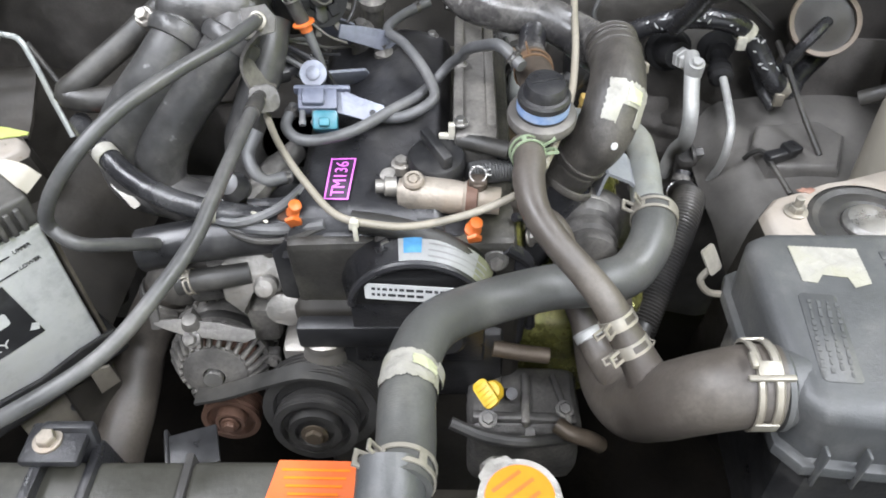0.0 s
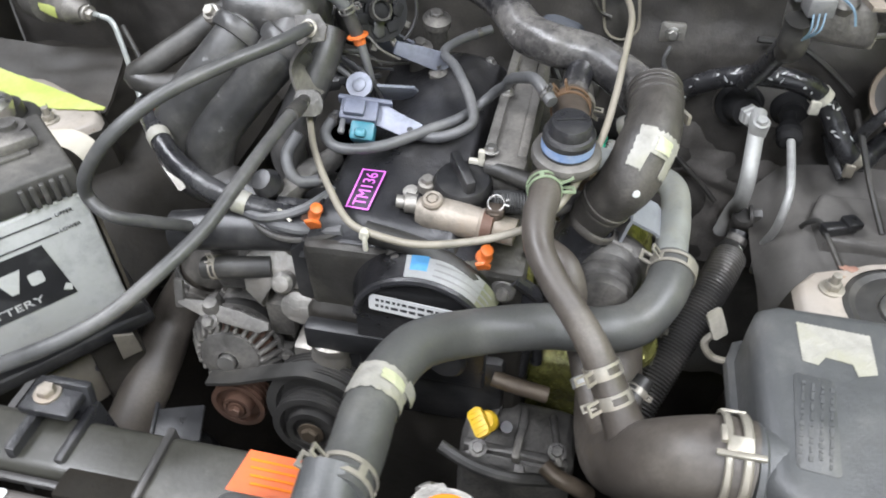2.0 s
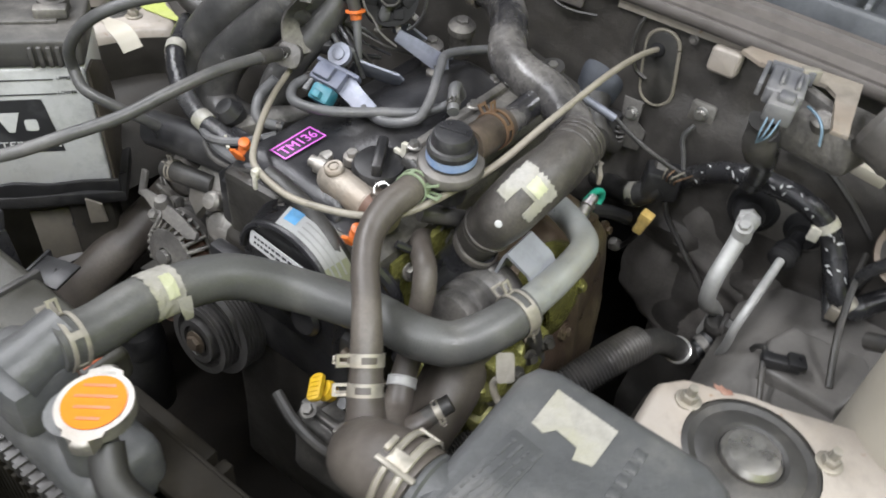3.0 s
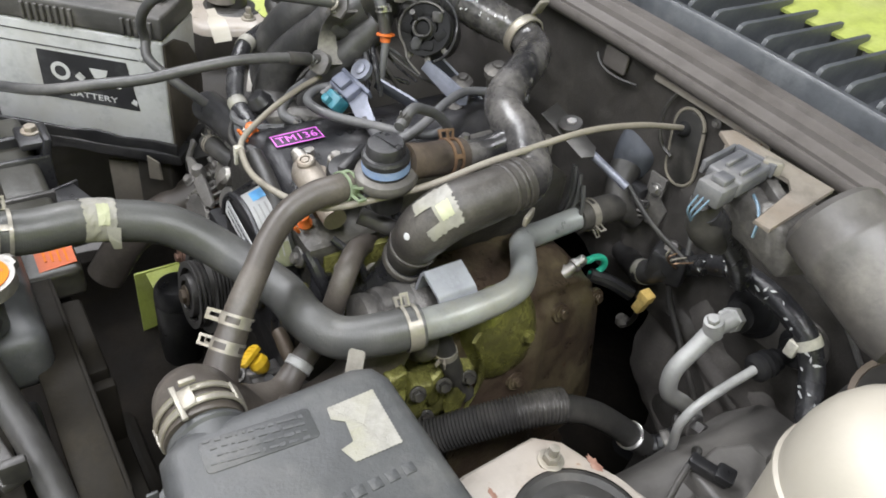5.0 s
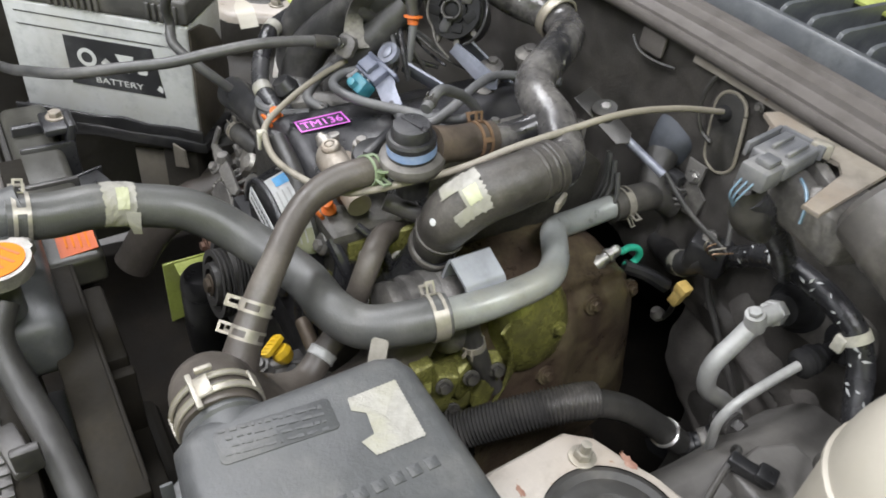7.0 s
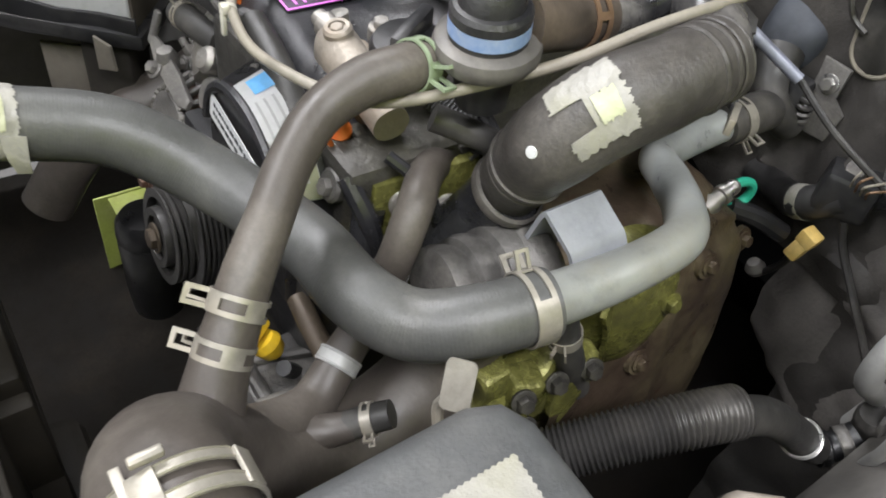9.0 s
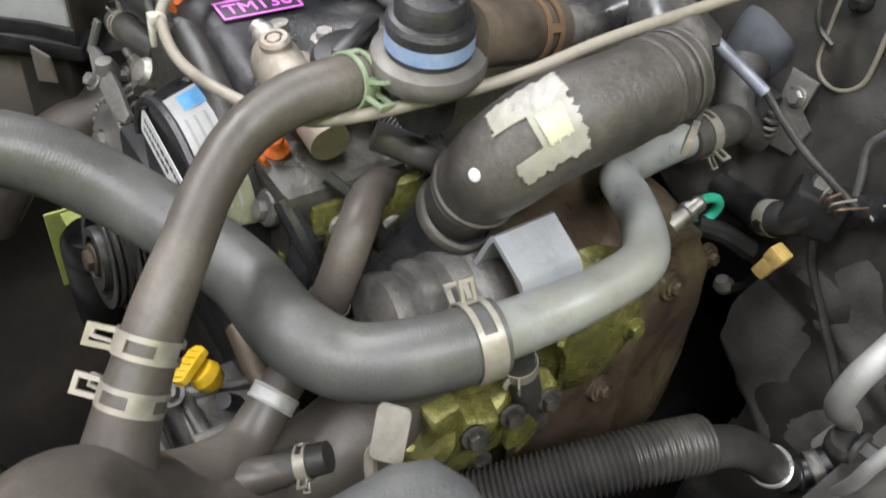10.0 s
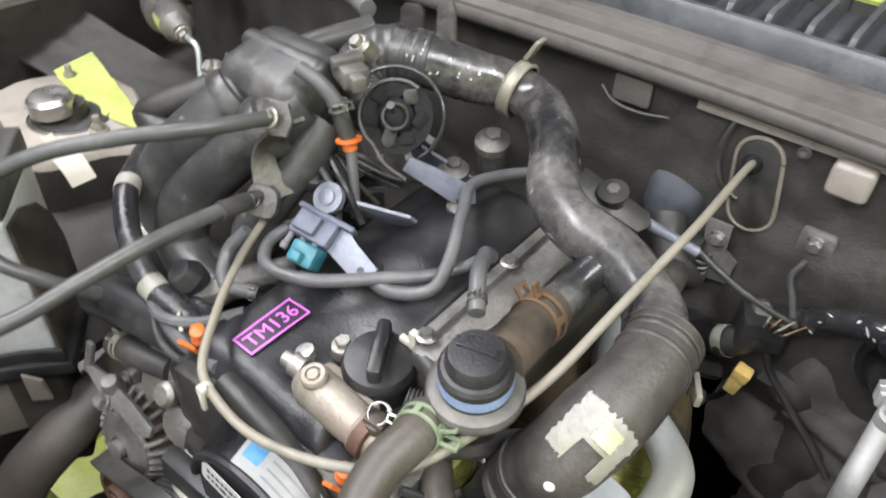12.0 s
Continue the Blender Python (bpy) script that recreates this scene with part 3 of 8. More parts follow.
solo("wall_apron", apron(1), COVBROWN, "dusty brown inner wing panel", "body panel", kind="structure")
solo("wall_apron", apron(-1), DARKBODY, "dark brown inner wing panel", "body panel", kind="structure")
solo("wing_edge", box((0.10, 0.95, 0.02), T_(0.665, 0.5, 0.875), 0.006), BODY, "beige front wing edge", "body panel", kind="structure")
solo("wing_edge", box((0.10, 0.95, 0.02), T_(-0.825, 0.5, 0.875), 0.006), BODY, "beige front wing edge", "body panel", kind="structure")
solo("bay_floor", sheet(lambda u, v: V((-0.80 + 1.44 * u, 0.10 + 1.24 * v, 0.20 + 0.02 * noise.noise(V((u * 7, v * 7, 0))))), 20, 16, 0.006), UNDER, "dirty brown undertray beneath the engine with shade in its colour", "undertray", kind="structure")
solo("apron_shelf", sheet(lambda u, v: V((0.335 + 0.28 * u, 0.60 + 0.305 * v, 0.705 + 0.012 * math.sin(3 * u) + 0.01 * noise.noise(V((u * 4, v * 4, 2))) - 0.05 * max(0, 0.12 - u) / 0.12)), 20, 20, 0.006), SHELFGREY, "grey pressed shelf of the inner wing", "body panel", kind="structure")


def pad_at(u, v):
    z = 0.50 + 0.275 * v
    x0 = 0.172 + 0.006 * noise.noise(V((z * 20, 0.3, 0))) + 0.0012 * noise.noise(V((z * 90, 2.3, 0))) + 1.55 * max(0.0, 0.562 - z)
    x = x0 + (0.60 - x0) * u
    fold = 0.006 * math.exp(-((z - 0.655 + 0.30 * (x - 0.30)) / 0.010) ** 2) + 0.005 * math.exp(-((x - 0.245 - 0.15 * (z - 0.7)) / 0.010) ** 2)
    y = 0.9365 + 0.011 * v ** 3 + 0.006 * noise.noise(V((x * 13, z * 13, 3))) + 0.003 * noise.noise(V((x * 38, z * 38, 5))) - fold + 0.012 * max(0.0, 0.06 - u) / 0.06
    return V((x, y, z))


solo("firewall_pad", sheet(pad_at, 70, 50, 0.006), PADFELT, "dusty grey-brown sound pad with a torn edge on the firewall", "sound pad")
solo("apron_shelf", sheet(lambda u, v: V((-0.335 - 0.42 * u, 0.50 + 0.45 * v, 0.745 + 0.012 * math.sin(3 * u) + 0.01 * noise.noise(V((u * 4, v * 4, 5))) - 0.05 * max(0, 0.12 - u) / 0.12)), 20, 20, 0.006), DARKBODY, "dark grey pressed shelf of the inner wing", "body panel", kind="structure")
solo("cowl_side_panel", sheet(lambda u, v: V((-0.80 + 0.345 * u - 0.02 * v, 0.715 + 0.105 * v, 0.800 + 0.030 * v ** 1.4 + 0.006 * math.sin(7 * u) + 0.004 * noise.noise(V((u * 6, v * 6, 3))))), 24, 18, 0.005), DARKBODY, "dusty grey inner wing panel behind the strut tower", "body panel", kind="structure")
solo("front_panel", box((1.3, 0.05, 0.30), T_(0, 0.10, 0.66), 0.01), DARKBODY, "dark front panel ahead of the radiator", "body panel", kind="structure")


def strut_tower(cx, cy, z, outline, bolts, label, third, R=0.056, lift=0.0, slip=(0.0, 0.0)):
    t = thing("strut_tower", label, "strut tower", (cx, cy, z), "strut towers")
    n = len(outline)
    bm = bmesh.new()
    ring, mid, edge, down = [], [], [], []
    N = 48
    for k in range(N):
        a = 2 * math.pi * k / N
        d = V((math.cos(a), math.sin(a), 0))
        best = 9.0
        for (x0, y0), (x1, y1) in zip(outline, outline[1:] + outline[:1]):
            ex, ey = x1 - x0, y1 - y0
            det = d.x * ey - d.y * ex
            if abs(det) < 1e-9:
                continue
            s = ((x0 - cx) * ey - (y0 - cy) * ex) / det
            q = ((x0 - cx) * d.y - (y0 - cy) * d.x) / det
            if s > 0 and -0.001 <= q <= 1.001:
                best = min(best, s)
        c = V((cx, cy, z))
        ring.append(bm.verts.new(c + d * R + V((0, 0, 0.002))))
        mid.append(bm.verts.new(c + d * (R + 0.006)))
        edge.append(bm.verts.new(c + d * max(R + 0.008, best - 0.006)))
        down.append([bm.verts.new(c + d * (best - 0.001) - V((0, 0, 0.005))), bm.verts.new(c + d * (best + 0.002) - V((0, 0, 0.014))), ])
    for k in range(N):
        q = (k + 1) % N
        bm.faces.new((ring[k], ring[q], mid[q], mid[k]))
        bm.faces.new((mid[k], mid[q], edge[q], edge[k]))
        bm.faces.new((edge[k], edge[q], down[q][0], down[k][0]))
        bm.faces.new((down[k][0], down[q][0], down[q][1], down[k][1]))
    down_at = [v[1].co.copy() for v in down]
    c = V((cx, cy, z))
    part("plate", bm, BODY, t, sharp=60)
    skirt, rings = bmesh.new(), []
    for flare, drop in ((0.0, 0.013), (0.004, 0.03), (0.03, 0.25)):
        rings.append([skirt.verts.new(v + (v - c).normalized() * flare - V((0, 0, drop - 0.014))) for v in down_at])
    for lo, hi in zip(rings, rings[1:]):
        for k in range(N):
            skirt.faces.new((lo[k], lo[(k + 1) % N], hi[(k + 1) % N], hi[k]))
    # The dark panel colour paints dirt and the shade below the plate.
    part("side_wall", skirt, DARKBODY, t, "dirty tower side with shade in its dark colour")
    rub = part("mount_rubber", lathe([(R, -0.03), (R, 0.0005), (R - 0.005, 0.003), (R - 0.011, 0.001), (R - 0.017, 0.004), (R - 0.026, 0.0045), (0.021, -0.004), (0.019, lift - 0.006), (0.0, lift - 0.006)], T_(cx, cy, z), 40), RUBBER, t, "black ribbed strut mount rubber")
    part("cap", crumple(lathe([(0.025, -0.012), (0.025, 0.004), (0.021, 0.009), (0.012, 0.0105), (0.003, 0.009), (0, 0.009)], T_(cx + slip[0], cy + slip[1], z + lift), 24), 0.0012, 60), STEEL, t, "silver foil-covered strut cap", 25)
    for bx, by in bolts + third:
        part("nut", hexbolt((bx, by, z), (0, 0, 1), 0.0075, 0.008, 1.5, 0.010), CREAM, t)
    return t


right_tower = strut_tower(0.413, 0.561, 0.803, [(0.325, 0.50), (0.322, 0.585), (0.338, 0.605), (0.40, 0.628), (0.49, 0.655), (0.545, 0.64), (0.56, 0.56), (0.545, 0.47), (0.43, 0.455), (0.345, 0.465)], [(0.351, 0.581), (0.466, 0.598)], "beige painted strut tower with a black rubber mount and foil cap", [(0.425, 0.480)])
left_tower = strut_tower(-0.512, 0.672, 0.820, [(-0.430, 0.66), (-0.405, 0.69), (-0.43, 0.72), (-0.52, 0.762), (-0.60, 0.76), (-0.64, 0.68), (-0.62, 0.58), (-0.52, 0.57), (-0.45, 0.60)], [(-0.462, 0.675), (-0.595, 0.722)], "beige strut tower with lime overspray along its edge", [(-0.53, 0.60)], 0.047, 0.024, (-0.004, -0.016))
part("lime_edge", sheet(lambda u, v: V((-0.625 + 0.215 * u, 0.772 - 0.062 * u - (0.050 * (1 - u ** 2.2) + 0.005) * (1 - v) + 0.002 * noise.noise(V((u * 14, v * 9, 0))), 0.8225 + 0.006 * v * (1 - u))), 24, 6, 0.0015), LIME, left_tower, "lime yellow painted edge")
left_tower.location += V((-0.033, -0.004, -0.003))


def stain(cx, cy, z, size, seed):
    random.seed(seed)
    pts = []
    for k in range(22):
        a = 2 * math.pi * k / 22
        r = size * random.uniform(0.55, 1.1)
        pts.append((cx + 1.5 * r * math.cos(a), cy + 0.7 * r * math.sin(a)))
    return prism(pts, 0.0004, T_(0, 0, z))


part("rust_stain", stain(0.372, 0.612, 0.8032, 0.007, 3), RUSTSTAIN, right_tower, "red rust stain on the paint")
part("rust_stain", stain(0.352, 0.520, 0.8032, 0.004, 5), RUSTSTAIN, right_tower, "red rust stain on the paint")
# ---- engine ----
engine = thing("engine", "grimy longitudinal engine with black valve and timing covers", "engine", (0, 0.62, 0.40))
part("cylinder_block", crumple(box((0.22, 0.34, 0.42), T_(-0.02, 0.655, 0.57), 0.02, 3, 3), 0.004, 25), DARKBODY, engine)
part("cylinder_head", crumple(box((0.20, 0.33, 0.09), T_(-0.02, 0.66, 0.805), 0.008, 2, 3), 0.002, 30), HEADCAST, engine)


def cover_at(u, v):
    y = 0.497 + 0.325 * v
    x = -0.125 + 0.150 * u
    edge = min(1, 7 * u, 9 * (1 - u), 12 * v, 9 * (1 - v))
    h = math.sin(edge * math.pi / 2)
    ridge = 0.018 * max(0, math.sin(math.pi * min(1, max(0, (u - 0.25) / 0.75)))) * min(1, max(0, (v - 0.28) * 4))
    dip = -0.010 * math.exp(-((u - 0.72) / 0.16) ** 2 - ((v - 0.20) / 0.10) ** 2)
    return V((x, y, 0.832 + 0.038 * h + ridge + dip))


vcover = part("valve_cover", sheet(cover_at, 40, 60, 0.004), COVER, engine, "black crinkle-finish valve cover", 60)
M = yz((-0.0755, 0.5555, 0.8718), (0.02, 0.999, 0.03), (-1, 0.02, 0))
st = part("marker_sticker", prism(rounded(0.055, 0.0225, 0.001, 2), 0.0007, M), PLUM, vcover, "dark sticker with magenta marker writing")
frame_bars = [box((0.055, 0.0014, 0.0004), M @ T_(0, s * 0.0104, 0.0010) @ R_(s * 0.8, "Z"), 0) for s in (-1, 1)] + [box((0.0014, 0.0200, 0.0004), M @ T_(s * 0.0267, 0, 0.0010) @ R_(s * 2, "Z"), 0) for s in (-1, 1)]
part("writing", join(lettering("TM136", 0.0165, M @ T_(0, -0.0005, 0.0011) @ Matrix.Diagonal((0.98, 1.0, 1, 1)), 0.0002), *frame_bars), MAGENTA, st)
# metal cam rail beside the cover
part("cam_rail", crumple(join(box((0.040, 0.215, 0.05), T_(0.046, 0.695, 0.868), 0.006, 2, 2), box((0.010, 0.20, 0.012), T_(0.030, 0.70, 0.893), 0.003), box((0.010, 0.20, 0.010), T_(0.060, 0.70, 0.892), 0.003)), 0.0007, 40), ALTCAST, engine, "brown-stained metal cam housing")
for by in (0.60, 0.70, 0.79):
    part("bolt", hexbolt((0.032 if by < 0.75 else 0.0, by, 0.898 if by < 0.75 else 0.878), (0, 0, 1), 0.005, 0.006), STEEL, engine)
cap = part("oil_filler_cap", lathe([(0.024, -0.020), (0.0255, -0.008), (0.0265, 0.0), (0.0265, 0.006), (0.024, 0.010), (0.010, 0.012), (0, 0.012)], axis_m((0.010, 0.577, 0.872), (0.05, -0.1, 1)), 36), PLASTIC, engine, "black plastic oil filler cap with a grip bar")
part("grip", box((0.010, 0.046, 0.016), axis_m((0.010, 0.577, 0.888), (0.05, -0.1, 1), (0.85, 0.5, 0)), 0.003), PLASTIC, cap)
# tan thermostat neck
neck = part("water_neck", crumple(join(lathe([(0.0, -0.008), (0.012, -0.006), (0.0160, 0.004), (0.0150, 0.040), (0.0140, 0.050), (0.0155, 0.052), (0.0155, 0.057), (0.0125, 0.059), (0.0120, 0.082), (0.0, 0.082)], axis_m((-0.016, 0.536, 0.872), (1, -0.08, -0.06)), 28), box((0.026, 0.030, 0.03), T_(-0.012, 0.548, 0.855), 0.006), box((0.05, 0.010, 0.012), T_(0.008, 0.548, 0.866), 0.003)), 0.0009, 60), TANCAST, engine, "tan stained cast water neck")
part("bolt", join(lathe([(0.0095, -0.012), (0.0095, 0.0), (0.008, 0.002), (0.0055, 0.002), (0.0055, -0.001), (0, -0.001)], axis_m((-0.008, 0.533, 0.889), (0, -0.25, 1)), 20), hexbolt((-0.008, 0.533, 0.888), (0, -0.25, 1), 0.0045, 0.003)), TANCAST, neck)
part("plug", join(lathe([(0.009, 0), (0.009, 0.010), (0.006, 0.011), (0.006, 0.018), (0, 0.018)], axis_m((-0.024, 0.540, 0.876), (-1, -0.1, 0.1)), 20), lathe([(0.006, 0), (0.007, 0.007), (0, 0.008)], axis_m((-0.030, 0.548, 0.878), (-0.2, -0.2, 1)), 12)), ALLOY, neck)
part("bolt", join(lathe([(0.010, -0.006), (0.009, 0.002), (0, 0.002)], axis_m((-0.022, 0.575, 0.872), (0, -0.1, 1)), 18), hexbolt((-0.022, 0.575, 0.873), (0, -0.1, 1), 0.006, 0.006)), ALLOY, vcover)
part("collar", lathe([(0.0135, 0), (0.0160, 0.001), (0.0160, 0.010), (0.0135, 0.011)], axis_m((0.036, 0.532, 0.869), (1, -0.08, -0.06)), 28), RUSTRED, neck)
sens = part("sensor", join(lathe([(0.008, 0), (0.008, 0.010), (0.005, 0.011), (0, 0.011)], axis_m((0.047, 0.534, 0.876), (0, 0, 1)), 16), box((0.016, 0.012, 0.007), T_(0.047, 0.534, 0.886), 0.002)), BROWNH, neck)
part("spring_clip", spring_clamp((0.047, 0.536, 0.891), (0, -0.6, 0.8), 0.0065, (1, 0, 0.3), 0.005, 0.001, 0.005), STEEL, sens)

# timing cover with its arch
TC = (-0.006, 0.799)
def arch_strip(a0, a1, v0=0.0, v1=1.0, lift=0.0, n=20, thick=0.0008):
    """A strip on the round top of the arch, from angle a0 to a1 and from its front edge (v 0) to its back (v 1)."""
    bm = bmesh.new()
    g = []
    for k in range(n + 1):
        a = radians(a0 + (a1 - a0) * k / n)
        row = []
        for v in (v0, (v0 + v1) / 2, v1):
            r = 0.0590 + 0.0105 * v + lift
            row.append(bm.verts.new((TC[0] + r * math.cos(a), 0.4630 + 0.031 * v, TC[1] + 0.96 * r * math.sin(a))))
        g.append(row)
    for a, b in zip(g, g[1:]):
        for j in range(2):
            bm.faces.new((a[j], b[j], b[j + 1], a[j + 1]))
    bmesh.ops.solidify(bm, geom=list(bm.faces), thickness=thick)
    return bm


tim = part("timing_cover", join(prism([(-0.112, 0.56), (0.064, 0.56), (0.078, 0.66), (0.074, 0.80), (0.062, 0.840), (0.03, 0.853), (-0.085, 0.853), (-0.108, 0.842), (-0.112, 0.80)], 0.028, yz((0, 0.530, 0), (1, 0, 0), (0, 0, 1)), 0.006), prism([(TC[0] + 0.059 * math.cos(radians(a)), TC[1] + 0.057 * math.sin(radians(a))) for a in range(0, 181, 12)] + [(-0.069, 0.72), (0.052, 0.72)], 0.036, yz((0, 0.504, 0), (1, 0, 0), (0, 0, 1)), 0.003)), COVER, engine, "black moulded timing belt cover", 40)
arch = []
for k in range(22):
    a = radians(8 + 164 * k / 21)
    arch.append((TC[0] + 0.058 * math.cos(a), TC[1] + 0.056 * math.sin(a)))
rim_pts = [(x, 0.466, z) for x, z in arch]
part("arch_band", arch_strip(4, 176, 0.0, 1.0, 0.0, 30, 0.004), COVER, tim)
part("arch_rim", tube(rim_pts, 0.004, 50, 8), COVER, tim)
part("inner_disc", prism([(x * 0.985, z) for x, z in arch], 0.004, yz((0, 0.4705, -0.002), (1, 0, 0), (0, 0, 1)), 0.001), PLASTIC, tim)


lab = part("arched_sticker", arch_strip(18, 102, 0.08, 0.86, 0.0012), WHITEST, tim, "faded white arched sticker with blue print")
part("stained_end", arch_strip(18.5, 40, 0.10, 0.84, 0.0017, 8, 0.0003), LIMETINT, lab, "yellowed sticker end with lime reflection in its colour")
part("print", arch_strip(85, 98, 0.35, 0.78, 0.0020, 6, 0.0004), BLUEST, lab)
for v in (0.25, 0.42, 0.60):
    part("print_line", arch_strip(28, 80, v, v + 0.05, 0.0020, 16, 0.0004), FADEINK, lab)
M = yz((-0.010, 0.4620, 0.824), (1, -0.06, -0.03), (0, 0.12, 1))
lab2 = part("small_sticker", prism(rounded(0.080, 0.017, 0.002, 2), 0.0008, M), WHITEST, tim, "narrow white sticker with black print")
random.seed(4)
for row, (x0, x1) in ((0.0033, (-0.034, 0.034)), (-0.003, (-0.034, 0.010))):
    bars = []
    x = x0
    while x < x1:
        w = random.uniform(0.002, 0.007)
        bars.append(box((w, 0.0028, 0.0002), M @ T_(x + w / 2, row, 0.0009), 0))
        x += w + 0.0018
    tagged(part("print_line", join(*bars), INK, lab2), kind="stuff")
part("lower_panel", join(box((0.115, 0.018, 0.030), T_(-0.062, 0.474, 0.758), 0.005), box((0.16, 0.03, 0.10), T_(-0.01, 0.490, 0.70), 0.008)), PLASTIC, tim)
part("boss", lathe([(0.018, 0), (0.018, 0.010), (0.014, 0.014), (0, 0.015)], axis_m((0.018, 0.474, 0.756), (0, -1, 0.2)), 24), PLASTIC, tim)
part("side_shell", join(prism([(-0.135, 0.755), (-0.108, 0.75), (-0.108, 0.845), (-0.120, 0.850), (-0.135, 0.835)], 0.035, yz((0, 0.535, 0), (1, 0, 0), (0, 0, 1)), 0.004)), PLASTIC, tim)
for bx, bz in ((-0.030, 0.854), (0.062, 0.830)):
    part("bolt", join(lathe([(0.011, -0.004), (0.011, 0.004), (0.009, 0.006), (0, 0.006)], axis_m((bx, 0.496, bz), (0, -1, 0.35)), 18), hexbolt((bx, 0.492, bz), (0, -1, 0.35), 0.006, 0.006)), DULLCAST, tim)
# orange clips on the front edge
for cx, cy, cz in ((-0.112, 0.520, 0.876), (0.042, 0.509, 0.864)):
    c = thing("orange_clip", "bright orange plastic hose clip", "clip", (cx, cy, cz), "orange plastic clips")
    part("stem", lathe([(0.007, -0.002), (0.0075, 0.002), (0.005, 0.004), (0.0035, 0.008), (0.0035, 0.010), (0.0060, 0.011), (0.0055, 0.014), (0.002, 0.0155), (0, 0.0155)], axis_m((cx, cy, cz - 0.012), (0.25, -0.3, 1)), 14), ORANGE, c)
    part("flap", prism([(-0.006, -0.011), (0.004, -0.012), (0.007, 0.002), (0.003, 0.010), (-0.005, 0.009)], 0.003, yz((cx + 0.001, cy - 0.010, cz - 0.012), (1, 0.1, 0.2), (0, -0.45, 0.9)), 0.001), ORANGE, c)
# cam angle area to the left of the timing cover
brk = thing("engine_hanger", "grey-green stained steel lifting bracket on the head", "bracket", (-0.13, 0.52, 0.80))
part("post", join(lathe([(0.011, -0.10), (0.011, 0.0), (0.0145, 0.002), (0.0145, 0.010), (0.010, 0.012), (0.010, 0.02), (0, 0.021)], axis_m((-0.146, 0.530, 0.832), (0, -0.15, 1)), 20), box((0.032, 0.03, 0.014), T_(-0.128, 0.533, 0.838), 0.004)), DULLCAST, brk)
part("bolt", hexbolt((-0.124, 0.530, 0.846), (0, -0.2, 1), 0.0075, 0.008), RUSTRED, brk)
part("plate", crumple(prism([(-0.022, -0.024), (-0.004, -0.040), (0.004, -0.012), (0.030, -0.022), (0.042, 0.006), (0.018, 0.044), (0.0, 0.046), (-0.026, 0.004)], 0.010, yz((-0.170, 0.522, 0.788), (1, 0.1, 0.0), (0, 0.5, 0.86)), 0.003), 0.001, 50), ALLOY, brk)
part("cap_bolt", join(lathe([(0.010, 0), (0.011, 0.012), (0.008, 0.016), (0, 0.017)], axis_m((-0.148, 0.508, 0.786), (0, -0.8, 0.5)), 16)), ALLOY, brk)
part("lug", crumple(prism(rounded(0.038, 0.030, 0.012), 0.007, yz((-0.133, 0.500, 0.762), (1, 0, -0.30), (0, 0.45, 0.9)), 0.002), 0.001, 50), ALLOY, brk)
part("lug_hole", lathe([(0.0045, 0), (0.0045, 0.001), (0, 0.001)], axis_m((-0.137, 0.4935, 0.762), (0.1, -0.9, 0.45)), 14), INK, brk)
pump = thing("water_pump", "grimy cast water pump housing behind the belt", "pump", (-0.10, 0.48, 0.70))
part("housing", crumple(join(lathe([(0.022, 0), (0.022, 0.012), (0.0205, 0.016), (0.0205, 0.022), (0.0225, 0.023), (0.0225, 0.030), (0.018, 0.033), (0.017, 0.050), (0.0, 0.052)], axis_m((-0.100, 0.482, 0.712), (0.05, 0.1, 1)), 24), box((0.07, 0.05, 0.05), T_(-0.11, 0.505, 0.695), 0.01)), 0.0015, 50), ALLOY, pump)
part("outlet_hose", tube([(-0.232, 0.508, 0.787), (-0.215, 0.509, 0.790), (-0.195, 0.511, 0.792), (-0.165, 0.518, 0.793)], 0.0112, 20), RUBBER, pump, "short dusty grey rubber hose")
part("clamp", spring_clamp((-0.220, 0.509, 0.789), (1, 0.1, 0.2), 0.0115, (0, -0.3, 1), 0.007, 0.001, 0.008), CREAM, pump)

# ---- belt drive ----
def pulley(c, axis, r, depth, grooves, material, label, name="pulley", hub=0.35):
    t = thing(name, label, "pulley", c, "belt pulleys")
    prof = [(0, 0), (r * hub * 0.7, 0.0), (r * hub * 0.75, 0.004), (r * hub, 0.004), (r * hub * 1.05, -depth * 0.3), (r * 0.78, -depth * 0.3), (r * 0.82, 0), (r, 0)]
    for k in range(grooves):
        z = -depth * (k + 0.5) / grooves
        prof += [(r, z + depth * 0.3 / grooves), (r - 0.004, z), (r, z - depth * 0.3 / grooves)]
    prof += [(r, -depth), (0, -depth)]
    part("wheel", lathe(prof, axis_m(c, axis), 44), material, t)
    part("bolt", hexbolt(V(c) + V(axis).normalized() * 0.004, axis, r * 0.22, 0.006), RUSTRED if material is RUSTRED else TANPIPE, t)
    return t


pulley((-0.113, 0.432, 0.656), (0.0, -1, 0.14), 0.042, 0.024, 4, PULLEY, "dusty black grooved crank pulley with a brown hub", hub=0.62)
pulley((-0.108, 0.446, 0.668), (0.0, -1, 0.14), 0.057, 0.026, 6, PULLEY, "wide dusty black outer drive pulley")
pulley((-0.206, 0.455, 0.638), (0.0, -1, 0.10), 0.030, 0.024, 4, RUSTRED, "rusty brown belt tensioner pulley", hub=0.5)
belt_pts = [(-0.235, 0.462, 0.672), (-0.20, 0.460, 0.685), (-0.15, 0.456, 0.712), (-0.115, 0.455, 0.724), (-0.075, 0.455, 0.708), (-0.059, 0.455, 0.668)]
P_, T__, U__, C__ = track(belt_pts, 40)
bm = bmesh.new()
rows = []
